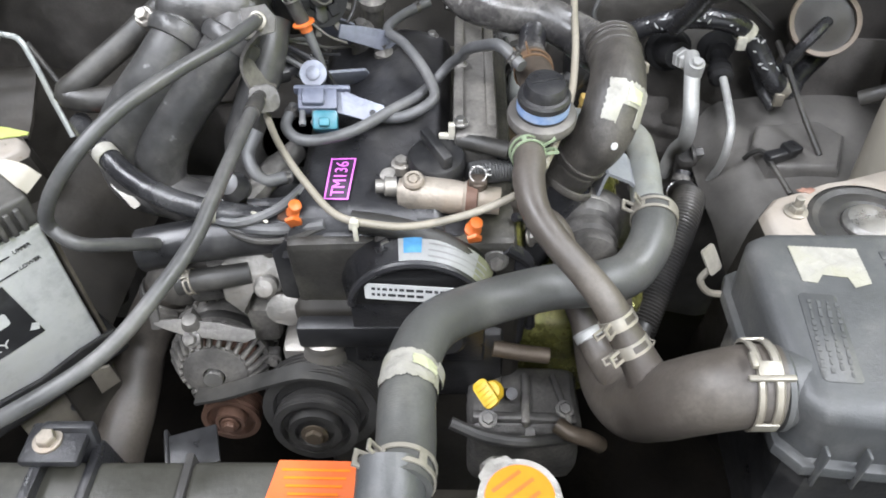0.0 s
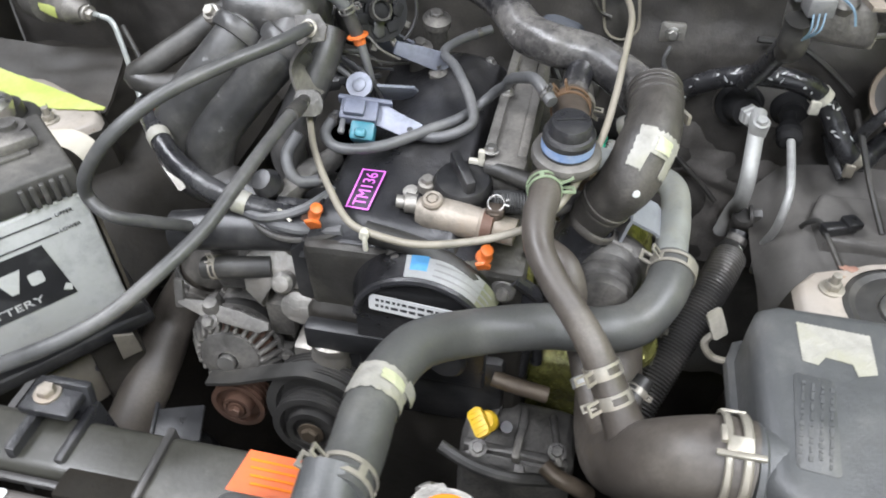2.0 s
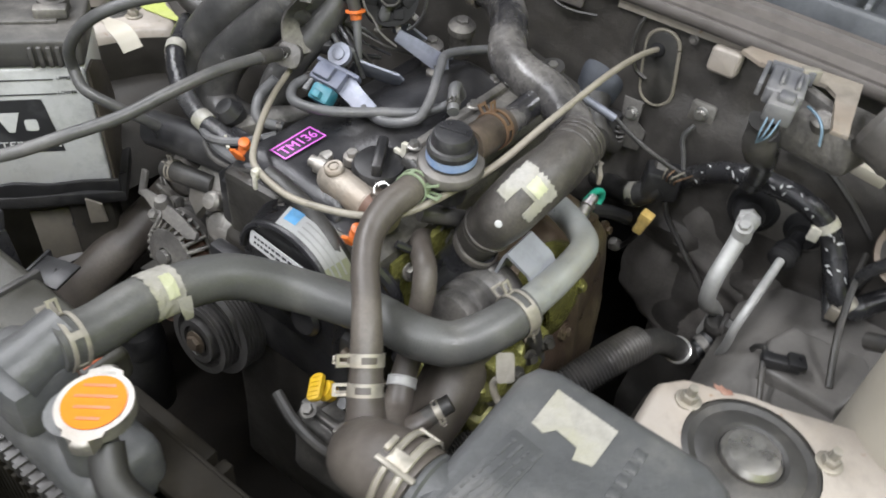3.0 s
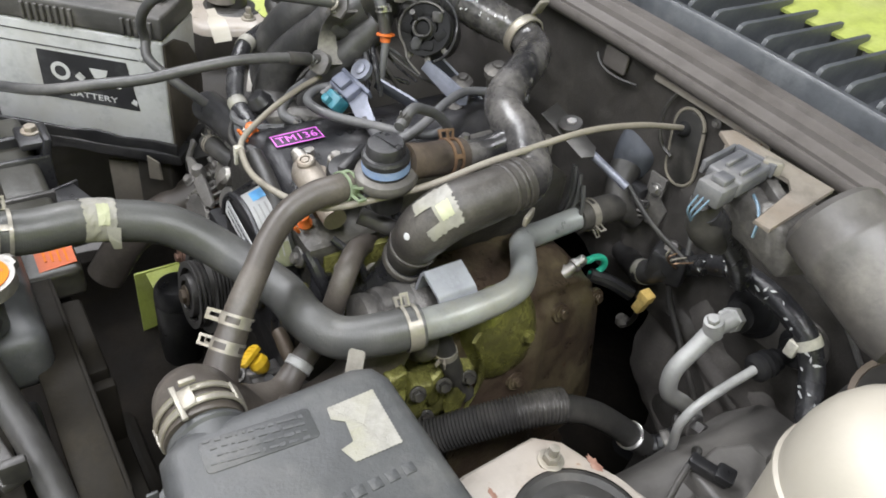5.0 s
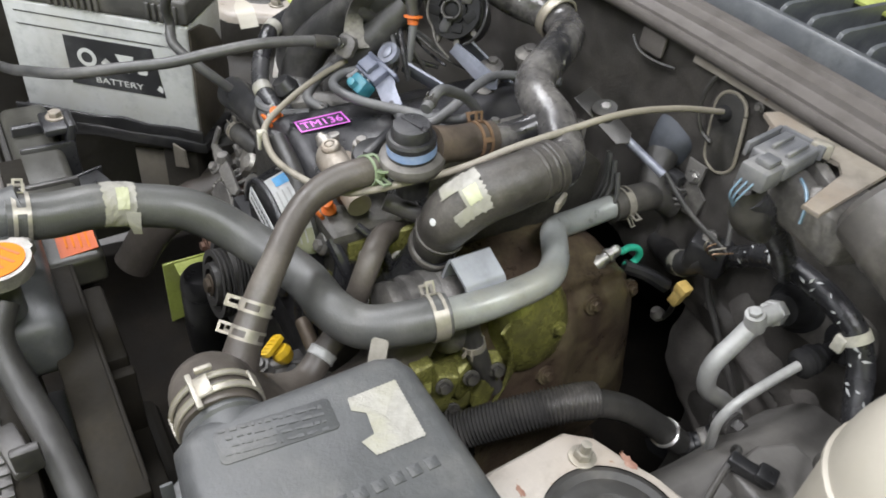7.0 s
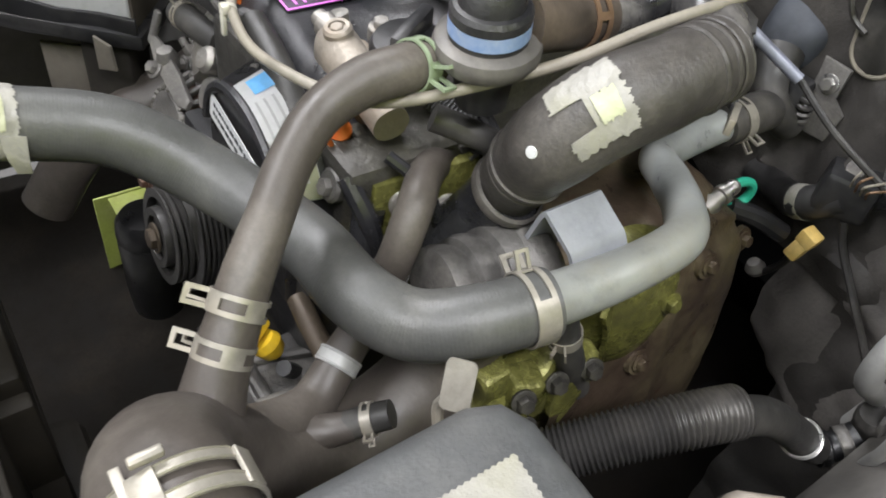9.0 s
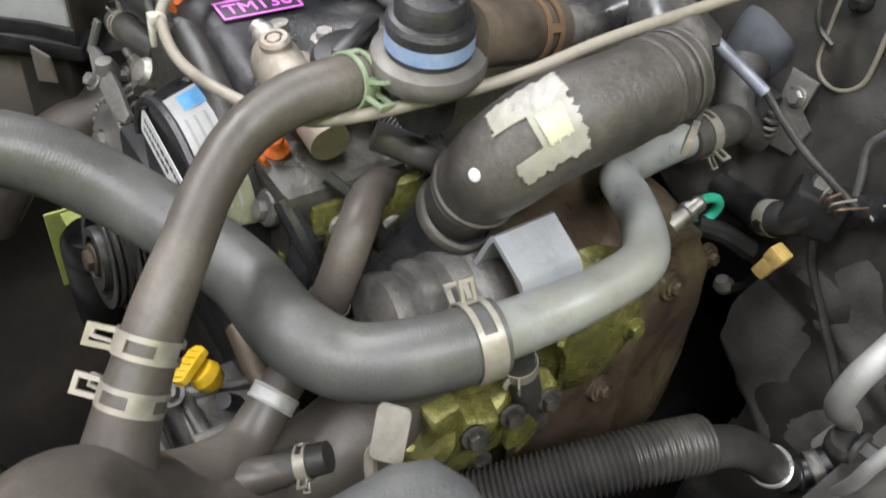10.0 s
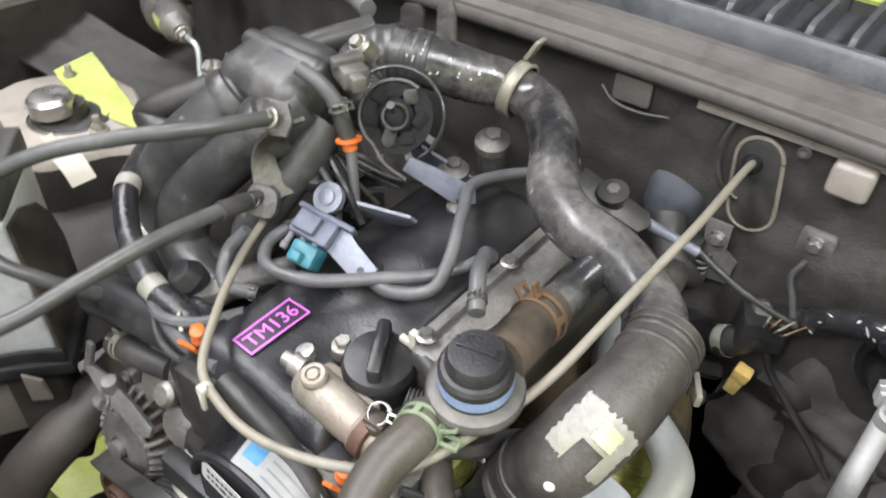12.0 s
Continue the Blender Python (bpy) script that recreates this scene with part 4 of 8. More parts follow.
for p, t in zip(P_, T__):
    nrm = V((0, 1, 0)).cross(t).normalized()
    rows.append([bm.verts.new(p + V((0, s * 0.009, 0)) + nrm * d) for s, d in ((-1, 0), (1, 0), (1, 0.004), (-1, 0.004))])
for a, b in zip(rows, rows[1:]):
    for j in range(4):
        bm.faces.new((a[j], a[(j + 1) % 4], b[(j + 1) % 4], b[j]))
bm.faces.new(rows[0])
bm.faces.new(rows[-1][::-1])
solo("drive_belt", bm, RUBBER, "worn black ribbed drive belt", "belt")

alt = thing("alternator", "dusty cast alternator with cooling slots", "alternator", (-0.222, 0.515, 0.668))
AM = axis_m((-0.214, 0.520, 0.668), (0.05, -1, 0.20), (0, 0, 1)) @ Matrix.Diagonal((0.93, 0.93, 0.95, 1))
part("rear_housing", crumple(lathe([(0, -0.085), (0.034, -0.085), (0.048, -0.075), (0.053, -0.055), (0.053, -0.012), (0.050, -0.006), (0.046, -0.004), (0, -0.004)], AM, 48), 0.0007, 60), ALTCAST, alt)
part("stator", lathe([(0.051, -0.006), (0.052, -0.004), (0.052, 0.008), (0.051, 0.010)], AM, 48, False), PULLEY, alt)
part("rotor", lathe([(0.0, 0.008), (0.042, 0.008), (0.042, 0.016), (0.026, 0.028), (0, 0.030)], AM, 40), RUSTRED, alt)
part("front_ring", crumple(join(lathe([(0.047, 0.008), (0.0535, 0.009), (0.0535, 0.016), (0.049, 0.017), (0.047, 0.008)], AM, 48, False), lathe([(0.012, 0.044), (0.024, 0.043), (0.034, 0.039), (0.036, 0.035), (0.030, 0.033), (0.012, 0.036), (0.012, 0.044)], AM, 40, False)), 0.0005, 60), ALTCAST, alt)
for k in range(24):
    part("fin", box((0.030, 0.0052, 0.007), AM @ R_(360 * k / 24, "Z") @ T_(0.0435, 0, 0.0255) @ R_(56, "Y"), 0.0015), ALTCAST, alt)
for k in range(26):
    part("rear_fin", box((0.006, 0.0035, 0.030), AM @ R_(360 * k / 26, "Z") @ T_(0.0545, 0, -0.032), 0.001), ALTCAST, alt)
part("shaft", lathe([(0.010, 0.03), (0.010, 0.050), (0, 0.051)], AM, 20), STEEL, alt)
for k in range(3):
    part("lug", join(box((0.020, 0.018, 0.014), AM @ R_(25 + 120 * k, "Z") @ T_(0.056, 0, 0.008), 0.004), hexbolt(AM @ R_(25 + 120 * k, "Z") @ V((0.059, 0, 0.015)), AM.to_3x3() @ V((0, 0, 1)), 0.0055, 0.006)), ALTCAST, alt)
ab = part("bracket", join(prism([(-0.052, 0.002), (-0.02, -0.006), (0.036, -0.008), (0.046, -0.003), (0.044, 0.005), (0.010, 0.009), (-0.030, 0.010), (-0.052, 0.008)], 0.005, yz((-0.206, 0.492, 0.732), (1, -0.02, -0.10), (0, 0.72, 0.70)), 0.0015), box((0.010, 0.005, 0.032), T_(-0.2555, 0.498, 0.750) @ R_(-20, "X"), 0.002), lathe([(0.012, 0), (0.013, 0.01), (0.009, 0.02), (0, 0.022)], axis_m((-0.222, 0.497, 0.732), (0, -0.2, 1)) @ Matrix.Diagonal((0.75, 0.75, 0.8, 1)), 18)), ALTCAST, alt, "grey steel adjuster bracket")
part("bolt", hexbolt((-0.221, 0.484, 0.731), (0, -0.75, 0.66), 0.006, 0.007), ALTCAST, ab)
for k in range(6):
    part("rear_slat", box((0.004, 0.020, 0.020), T_(-0.212 + 0.0085 * k, 0.545, 0.742) @ R_(25, "X"), 0.001), PULLEY, alt)
part("rear_cover", crumple(join(box((0.085, 0.045, 0.024), T_(-0.196, 0.560, 0.735) @ R_(8, "Z"), 0.008, 2, 2), box((0.03, 0.05, 0.05), T_(-0.160, 0.535, 0.715), 0.008, 2, 2)), 0.001, 40), ALTCAST, alt)

alt.location += V((-0.004, -0.004, 0.010))

# lower front castings
low = thing("oil_pump_casting", "dirty grey casting low on the engine front", "casting", (0.09, 0.47, 0.60))
part("body", crumple(box((0.11, 0.08, 0.10), T_(0.090, 0.46, 0.625), 0.015, 3, 3), 0.004, 35), DULLCAST, low)
for k in range(3):
    part("rib", crumple(box((0.008, 0.06, 0.010), T_(0.058 + 0.034 * k, 0.455, 0.676) @ R_(14 * k - 16, "Z"), 0.003, 2, 2), 0.002, 40), DULLCAST, low)
part("front_rib", crumple(box((0.10, 0.010, 0.014), T_(0.09, 0.435, 0.672) @ R_(4, "Y"), 0.003, 2, 3), 0.002, 40), DULLCAST, low)
part("tube", tube([(0.060, 0.472, 0.735), (0.085, 0.470, 0.731), (0.112, 0.469, 0.727)], 0.0078, 16, 12), TANPIPE, low)
dip = thing("oil_dipstick", "yellow oil dipstick handle on its tube", "dipstick", (0.061, 0.445, 0.700))
part("handle", join(prism(rounded(0.015, 0.028, 0.004), 0.005, yz((0.054, 0.442, 0.704), (0.75, 0.35, 0.55), (-0.45, 0.85, 0.25)), 0.0015), *[box((0.011, 0.0015, 0.0015), yz((0.054, 0.442, 0.704), (0.75, 0.35, 0.55), (-0.45, 0.85, 0.25)) @ T_(0, -0.010 + 0.005 * k, 0.0053), 0.0006) for k in range(5)], lathe([(0.0, 0.0), (0.009, 0.0), (0.011, -0.006), (0.009, -0.014), (0.005, -0.018)], axis_m((0.0575, 0.446, 0.703), (-0.35, -0.45, 0.8)), 18)), YELLOW, dip)
part("tube", tube([(0.078, 0.452, 0.690), (0.072, 0.470, 0.66), (0.060, 0.49, 0.60), (0.05, 0.50, 0.52)], 0.006, 16, 10), PLASTIC, dip)

for bx, by, bz in ((0.055, 0.428, 0.684), (0.128, 0.440, 0.682), (0.095, 0.425, 0.664)):
    part("bolt", hexbolt((bx, by, bz), (0, -0.4, 0.9), 0.006, 0.006), DULLCAST, low)
solo("sump_hose", tube([(0.020, 0.420, 0.690), (0.050, 0.412, 0.680), (0.085, 0.408, 0.676), (0.12, 0.416, 0.668), (0.15, 0.43, 0.65)], 0.006, 30, 10), RUBBER, "thin black hose across the engine front", "hose")
solo("pipe_elbow", tube([(0.118, 0.418, 0.690), (0.130, 0.410, 0.688), (0.146, 0.408, 0.682), (0.160, 0.415, 0.66)], 0.008, 20, 14), TANPIPE, "brown stained pipe elbow under the duct", "pipe")
solo("timing_side_plate", prism([(-0.010, -0.028), (0.012, -0.030), (0.016, 0.022), (-0.006, 0.030)], 0.004, yz((-0.004 + 0.078, 0.500, 0.775), (0.25, 0.95, 0.0), (0.0, 0.15, 1)), 0.001), OLIVE, "plate beside the timing cover, coloured for lime light on it", "plate")
solo("side_hose", tube([(0.082, 0.508, 0.822), (0.086, 0.503, 0.800), (0.084, 0.500, 0.765), (0.080, 0.498, 0.72)], 0.010, 24, 14, wobble=0.08), TAPEBLK, "black taped lead beside the timing cover", "hose")

# side of the head below the bypass valve
hd = thing("coil_bracket", "steel coil bracket beside the head, olive for lime light on it", "bracket", (0.085, 0.55, 0.80))
part("web", crumple(prism([(-0.055, -0.06), (0.05, -0.065), (0.055, 0.02), (0.02, 0.042), (-0.05, 0.038)], 0.012, yz((0.080, 0.560, 0.800), (0.10, 0.99, 0.0), (-0.10, 0.0, 0.99)), 0.003), 0.0012, 40), OLIVE, hd)
for by, bz in ((0.525, 0.828), (0.560, 0.812), (0.590, 0.826), (0.545, 0.775)):
    part("bolt", hexbolt((0.093, by, bz), (0.9, -0.3, 0.35), 0.0065, 0.007), ALLOY, hd)
for k, (a, b, c) in enumerate((((0.070, 0.498, 0.842), (0.088, 0.503, 0.822), (0.094, 0.512, 0.78)), ((0.078, 0.520, 0.856), (0.098, 0.535, 0.842), (0.104, 0.548, 0.80)), ((0.066, 0.590, 0.870), (0.100, 0.585, 0.855), (0.112, 0.57, 0.81)))):
    solo("taped_lead", tube([a, b, c, (c[0] + 0.002, c[1], c[2] - 0.06)], (0.0065, 0.004, 0.005)[k], 24, 10, wobble=0.1), TAPEBLK, "black taped lead down the side of the head", "wire", "leads by the head")
# ---- cooling hoses and pipes ----
RADH = [(-0.002, 0.249, 0.893), (-0.001, 0.281, 0.887), (-0.002, 0.315, 0.885), (-0.001, 0.348, 0.877), (0.011, 0.389, 0.867), (0.046, 0.432, 0.842), (0.104, 0.458, 0.834), (0.151, 0.463, 0.835), (0.175, 0.477, 0.833), (0.195, 0.506, 0.841), (0.204, 0.543, 0.844)]
RR = 0.0190
rh = thing("upper_radiator_hose", "thick grey-black radiator hose with torn masking tape", "hose", RADH[0])
part("hose", tube(RADH, RR, 900, 28, 0.00003, 225), HOSE, rh, "", 70)
tape_ = part("masking_tape", tape_wrap(RADH, RR, 0.168, 0.230, (0.35, -0.15, 1), 100), TAPE, rh, "crumpled strip of masking tape")
part("stain", tape_wrap(RADH, RR, 0.190, 0.214, (0.6, -0.15, 0.8), 28, lift=0.0019), LIMETINT, tape_, "lime reflection painted on the tape")
p, t = on_track(RADH, 0.224)
side = t.cross(V((0, 0, 1))).normalized()
part("tape_flap", crumple(sheet(lambda u, v: p + side * (0.0195 + 0.003 * math.sin(2.5 * v)) + t * ((u - 0.5) * 0.012 * (1 - 0.4 * v)) - V((0, 0, 0.022 * v - 0.006)), 5, 8, 0.0006), 0.0014, 60), TAPE, rh, "loose curled tape end")
p, t = on_track(RADH, 0.028)
part("clamp", spring_clamp(p, t, RR + 0.0005, (-0.75, 0, 0.65), 0.013), CREAM, rh)
p, t = on_track(RADH, 0.978)
part("clamp", spring_clamp(p, t, RR + 0.0005, (-0.8, 0.2, 0.6), 0.013, slots=((25, 80), (250, 335))), CREAM, rh)

CP = [(0.199, 0.516, 0.843), (0.202, 0.566, 0.838), (0.206, 0.611, 0.841), (0.203, 0.650, 0.843), (0.181, 0.679, 0.835), (0.147, 0.708, 0.823), (0.114, 0.739, 0.806), (0.100, 0.788, 0.794), (0.102, 0.848, 0.800)]
cp = thing("coolant_pipe", "pale grey metal coolant pipe with a rubber end hose", "pipe", CP[0])
part("pipe", tube(CP, [0.0150, 0.0150, 0.0140, 0.0135, 0.0135, 0.0138, 0.0138, 0.0138, 0.0138], 70, 22), PIPEGREY, cp)
EH = [(0.1010, 0.832, 0.798), (0.102, 0.860, 0.799), (0.096, 0.910, 0.790), (0.080, 0.985, 0.770)]
part("end_hose", tube(EH, 0.0180, 30, 18), RUBBER, cp, "black rubber heater hose")
part("clamp", spring_clamp((0.1018, 0.850, 0.799), V(EH[1]) - V(EH[0]), 0.0183, (0.8, 0.1, -0.3), 0.010), CREAM, cp)

BR = [(0.084, 0.538, 0.919), (0.088, 0.515, 0.922), (0.086, 0.497, 0.919), (0.090, 0.469, 0.910), (0.105, 0.445, 0.899), (0.123, 0.426, 0.888), (0.140, 0.407, 0.875), (0.152, 0.393, 0.859), (0.165, 0.378, 0.840), (0.180, 0.364, 0.815)]
bh = thing("breather_hose", "grey-brown rubber breather hose with plated spring clamps", "hose", BR[-1])
part("hose", tube(BR, [0.0125, 0.0130, 0.0130, 0.0118, 0.0113, 0.0114, 0.0122, 0.0128, 0.0145, 0.0185], 90, 24), DUCT, bh)
p, t = on_track(BR, 0.045)
part("clamp", spring_clamp(p, t, 0.0132, (0.8, -0.1, 0.2), 0.010), GREENCL, bh, "pale green plated clamp")
for u, e in ((0.720, (-0.70, -0.60, 0.3)), (0.810, (-0.85, -0.4, 0.1))):
    p, t = on_track(BR, u)
    part("clamp", spring_clamp(p, t, 0.0128, e, 0.0100, slots=((60, 115), (130, 200), (245, 300))), CREAM, bh)

# ---- intake side: air box, duct, hoses ----
DU = [(0.236, 0.333, 0.861), (0.222, 0.334, 0.861), (0.201, 0.335, 0.854), (0.184, 0.343, 0.834), (0.173, 0.360, 0.800), (0.165, 0.390, 0.755), (0.160, 0.44, 0.722), (0.156, 0.50, 0.738), (0.148, 0.535, 0.785)]
du = thing("intake_duct", "dusty brown-black rubber intake elbow to the turbocharger", "duct", DU[1])
part("elbow", tube(DU, [0.0285, 0.0285, 0.0280, 0.0280, 0.0285, 0.0295, 0.030, 0.030, 0.030], 90, 32), DUCT, du)
part("stub", tube([(0.170, 0.364, 0.800), (0.157, 0.400, 0.770), (0.147, 0.427, 0.760), (0.1346, 0.4505, 0.770), (0.124, 0.475, 0.785), (0.112, 0.491, 0.789)], [0.021, 0.0165, 0.0135, 0.0118, 0.0112, 0.0110], 44, 20), DUCT, du)
part("clamp", band_clamp((0.1346, 0.4505, 0.770), (-0.42, 0.78, 0.45), 0.0121, 0.009, 0.0010), ALUPIPE, du, "white metal band clamp")
part("vent", tube([(0.158, 0.402, 0.764), (0.167, 0.424, 0.763), (0.174, 0.438, 0.768)], [0.013, 0.0100, 0.0082], 20, 14), DUCT, du)
part("vent_cap", tube([(0.172, 0.435, 0.767), (0.177, 0.446, 0.772), (0.183, 0.456, 0.778)], [0.0084, 0.0084, 0.0080], 12, 14), RUBBER, du, "black rubber vent cap")
part("vent_clamp", spring_clamp((0.177, 0.446, 0.772), (0.5, 0.8, 0.4), 0.0086, (0.3, -0.7, -0.3), 0.006, 0.001, 0.006), CREAM, du)
dc = part("clamp", band_clamp((0.229, 0.334, 0.862), (1, 0, 0), 0.0292, 0.006, 0.0013), CREAM, du, "wide double spring clamp")
part("inner_band", band_clamp((0.218, 0.334, 0.8615), (1, 0, 0.02), 0.0292, 0.005, 0.0013), CREAM, dc)
for a in (-60, 15, 100):
    part("bridge", box((0.016, 0.010, 0.002), axis_m((0.2235, 0.334, 0.862), (1, 0, 0)) @ R_(a, "Z") @ T_(0.0305, 0, 0) @ R_(90, "Y"), 0.0004), CREAM, dc)
for b_ in [box((0.004, 0.012, 0.004), T_(0.213, 0.330, 0.895), 0.001), box((0.030, 0.004, 0.003), T_(0.224, 0.320, 0.889), 0.0005)]:
    part("ear", b_, CREAM, dc)

air = thing("air_cleaner_box", "dark grey plastic air cleaner box with a torn label", "air box", (0.335, 0.37, 0.70))
LZ = 0.885
lid = part("lid", join(prism([(0.241, 0.312), (0.254, 0.296), (0.395, 0.280), (0.410, 0.292), (0.408, 0.432), (0.398, 0.452), (0.380, 0.462), (0.262, 0.464), (0.247, 0.457), (0.241, 0.442)], 0.055, T_(0, 0, LZ - 0.055), 0.014, 5)), LIDPL, air, "ribbed dark grey moulded lid", 50)
part("lid_rim", prism([(0.236, 0.306), (0.250, 0.289), (0.400, 0.272), (0.418, 0.286), (0.416, 0.436), (0.404, 0.458), (0.384, 0.469), (0.258, 0.471), (0.241, 0.463), (0.235, 0.445)], 0.010, T_(0, 0, LZ - 0.062), 0.002), LIDPL, air)
part("base", prism([(0.249, 0.308), (0.262, 0.296), (0.395, 0.280), (0.410, 0.292), (0.408, 0.425), (0.392, 0.448), (0.372, 0.457), (0.270, 0.457), (0.257, 0.446), (0.252, 0.42)], 0.13, T_(0, 0, LZ - 0.195)), PLASTIC, air, "black box base")
part("neck", lathe([(0.026, 0.0), (0.026, 0.019), (0.0290, 0.020), (0.0290, 0.024), (0.027, 0.026), (0.027, 0.045)], axis_m((0.217, 0.334, 0.858), (1, 0, 0)), 36), LIDPL, air)
for k in range(6):
    part("rib", box((0.0025, 0.008, 0.040), T_(0.255, 0.300 - 0.002 * k, 0.845) @ T_(0.004 + 0.026 * k, -0.012, -0.01), 0.001), LIDPL, air)
part("masking_tape", flat_tape([(0.271, 0.443), (0.320, 0.439), (0.319, 0.404), (0.306, 0.400), (0.304, 0.410), (0.287, 0.413), (0.281, 0.405), (0.271, 0.407)], T_(0, 0, LZ + 0.0004)), TAPE, lid, "torn remains of a cream paper label")
plq = part("relief_panel", prism(rounded(0.026, 0.076, 0.004), 0.0006, T_(0.2735, 0.357, LZ) @ R_(-5, "Z"), 0.0004), LIDPL, lid)
random.seed(8)
for c in range(4):
    bars = []
    y = 0.384
    while y > 0.322:
        h = random.uniform(0.0015, 0.007)
        bars.append(box((random.uniform(0.0014, 0.0030), h, 0.0004), T_(0.2735, 0.357, LZ + 0.0010) @ R_(-9, "Z") @ T_(-0.009 + 0.006 * c, y - h / 2 - 0.353, 0), 0))
        y -= h + random.uniform(0.0008, 0.003)
    tagged(part("relief_line", join(*bars), LIDPL, plq), kind="stuff")
for k in range(8):
    part("emblem_bar", box((0.008, 0.0085, 0.0009), T_(0.3395 - 0.0003 * k, 0.432 - 0.0122 * k, LZ + 0.0004), 0.0003), LIDPL, lid)
part("latch", join(prism(rounded(0.014, 0.024, 0.003), 0.0016, yz((0.223, 0.457, 0.857), (0.75, 0.6, 0.1), (-0.45, 0.3, 0.8))), tube([(0.240, 0.447, 0.826), (0.226, 0.450, 0.826), (0.218, 0.453, 0.838), (0.226, 0.456, 0.850)], 0.003, 16, 8)), CREAM, air, "cream sprung latch")
part("side_bracket", box((0.005, 0.035, 0.07), T_(0.250, 0.425, 0.795), 0.002), DULLCAST, air)

for piece in (air, du):
    piece.location += V((0.008, 0.005, 0.005))

IC = [(0.117, 0.576, 0.825), (0.125, 0.574, 0.848), (0.139, 0.572, 0.878), (0.154, 0.571, 0.906), (0.164, 0.587, 0.927), (0.170, 0.619, 0.937), (0.169, 0.661, 0.942)]
ICR = [0.0205, 0.0205, 0.0225, 0.0250, 0.0255, 0.0240, 0.0225]
ic = thing("intercooler_hose", "fat dusty rubber intake hose with torn silver tape", "hose", IC[0])
part("hose", tube(IC, ICR, 80, 32, wobble=0.012), ICRUB, ic)
tape_ = part("masking_tape", tape_wrap(IC, 0.0257, 0.522, 0.643, (0.30, -0.50, 0.52), 45, notch=0.46), TAPE, ic, "torn silvery paper tape")
part("stain", tape_wrap(IC, 0.0257, 0.588, 0.626, (0.36, -0.55, 0.44), 15, lift=0.0019), LIMETINT, tape_, "yellow-green smear on the torn tape")
p, t = on_track(IC, 0.462)
part("paint_dot", lathe([(0.0, 0.0008), (0.003, 0.0006), (0.0034, 0)], axis_m(p + V((0.27, -0.92, 0.21)).normalized() * 0.0254, (0.27, -0.92, 0.21)), 12), WHITEST, ic)
for u, rr in ((0.30, 0.0243), (0.27, 0.0226)):
    p, t = on_track(IC, u)
    part("lip", lathe([(rr - 0.004, -0.002), (rr, -0.001), (rr, 0.001), (rr - 0.004, 0.002)], axis_m(p, t), 36), ICRUB, ic)
for u, rr in ((0.885, 0.0246), (0.935, 0.0240)):
    p, t = on_track(IC, u)
    part("fold", lathe([(rr - 0.004, -0.0035), (rr - 0.0006, -0.002), (rr, 0.0), (rr - 0.0006, 0.002), (rr - 0.004, 0.0035)], axis_m(p, t), 36), ICRUB, ic)
p, t = on_track(IC, 0.97)
part("clamp", band_clamp(p, t, 0.0224, 0.008, 0.0012), ICRUB, ic)
part("clamp_ear", box((0.004, 0.020, 0.010), T_(0.197, 0.650, 0.925) @ R_(30, "Z"), 0.001), CREAM, ic)

part("lower_sleeve", tube([(0.130, 0.571, 0.852), (0.117, 0.567, 0.825), (0.104, 0.558, 0.799), (0.096, 0.551, 0.780)], [0.0212, 0.0198, 0.0190, 0.0188], 30, 26), TAPEBLK, ic, "glossy black lower sleeve of the hose")
part("bead", lathe([(0.021, -0.004), (0.0232, -0.003), (0.0240, 0.0), (0.0232, 0.003), (0.021, 0.004)], axis_m((0.130, 0.571, 0.852), (0.45, 0.12, 0.88)), 36, False), ICRUB, ic)
PI = [(0.169, 0.647, 0.935), (0.160, 0.669, 0.930), (0.148, 0.690, 0.929), (0.113, 0.706, 0.943), (0.073, 0.713, 0.948), (0.044, 0.733, 0.948), (0.022, 0.767, 0.955), (-0.004, 0.805, 0.955), (-0.037, 0.836, 0.952), (-0.072, 0.839, 0.957), (-0.097, 0.823, 0.962), (-0.131, 0.802, 0.973), (-0.161, 0.786, 0.980)]
pi = thing("intake_pipe", "glossy worn black metal intake pipe with a white clamp", "pipe", PI[2])
part("pipe", tube(PI, [0.0218, 0.0215, 0.0208, 0.0200, 0.0200, 0.0200, 0.0200, 0.0205, 0.0205, 0.0210, 0.0230, 0.0240, 0.0240], 130, 28, wobble=0.03), PIPEBLK, pi)
EL = [(-0.131, 0.802, 0.973), (-0.150, 0.792, 0.976), (-0.169, 0.779, 0.974), (-0.178, 0.766, 0.960), (-0.172, 0.760, 0.943), (-0.155, 0.764, 0.930)]
part("end_elbow", tube(EL, [0.0248, 0.0250, 0.0255, 0.0260, 0.0265, 0.0265], 110, 28, 0.0006, 11), MANIFOLD, pi, "ribbed black rubber elbow", 70)
random.seed(17)
for k in range(16):
    p, t = on_track(PI, 0.80 + 0.17 * random.random())
    d = V((random.uniform(-0.5, 0.7), -0.7, random.uniform(0.1, 0.9)))
    d = (d - t * d.dot(t)).normalized()
    part("paint_fleck", prism([(-0.0012, 0), (0.0004, -random.uniform(0.0005, 0.0013)), (random.uniform(0.001, 0.003), 0.0003), (0.0006, random.uniform(0.0006, 0.0014))], 0.0010, axis_m(p + d * 0.0240, d, t) @ R_(random.uniform(0, 180), "Z")), WHITEST, pi)
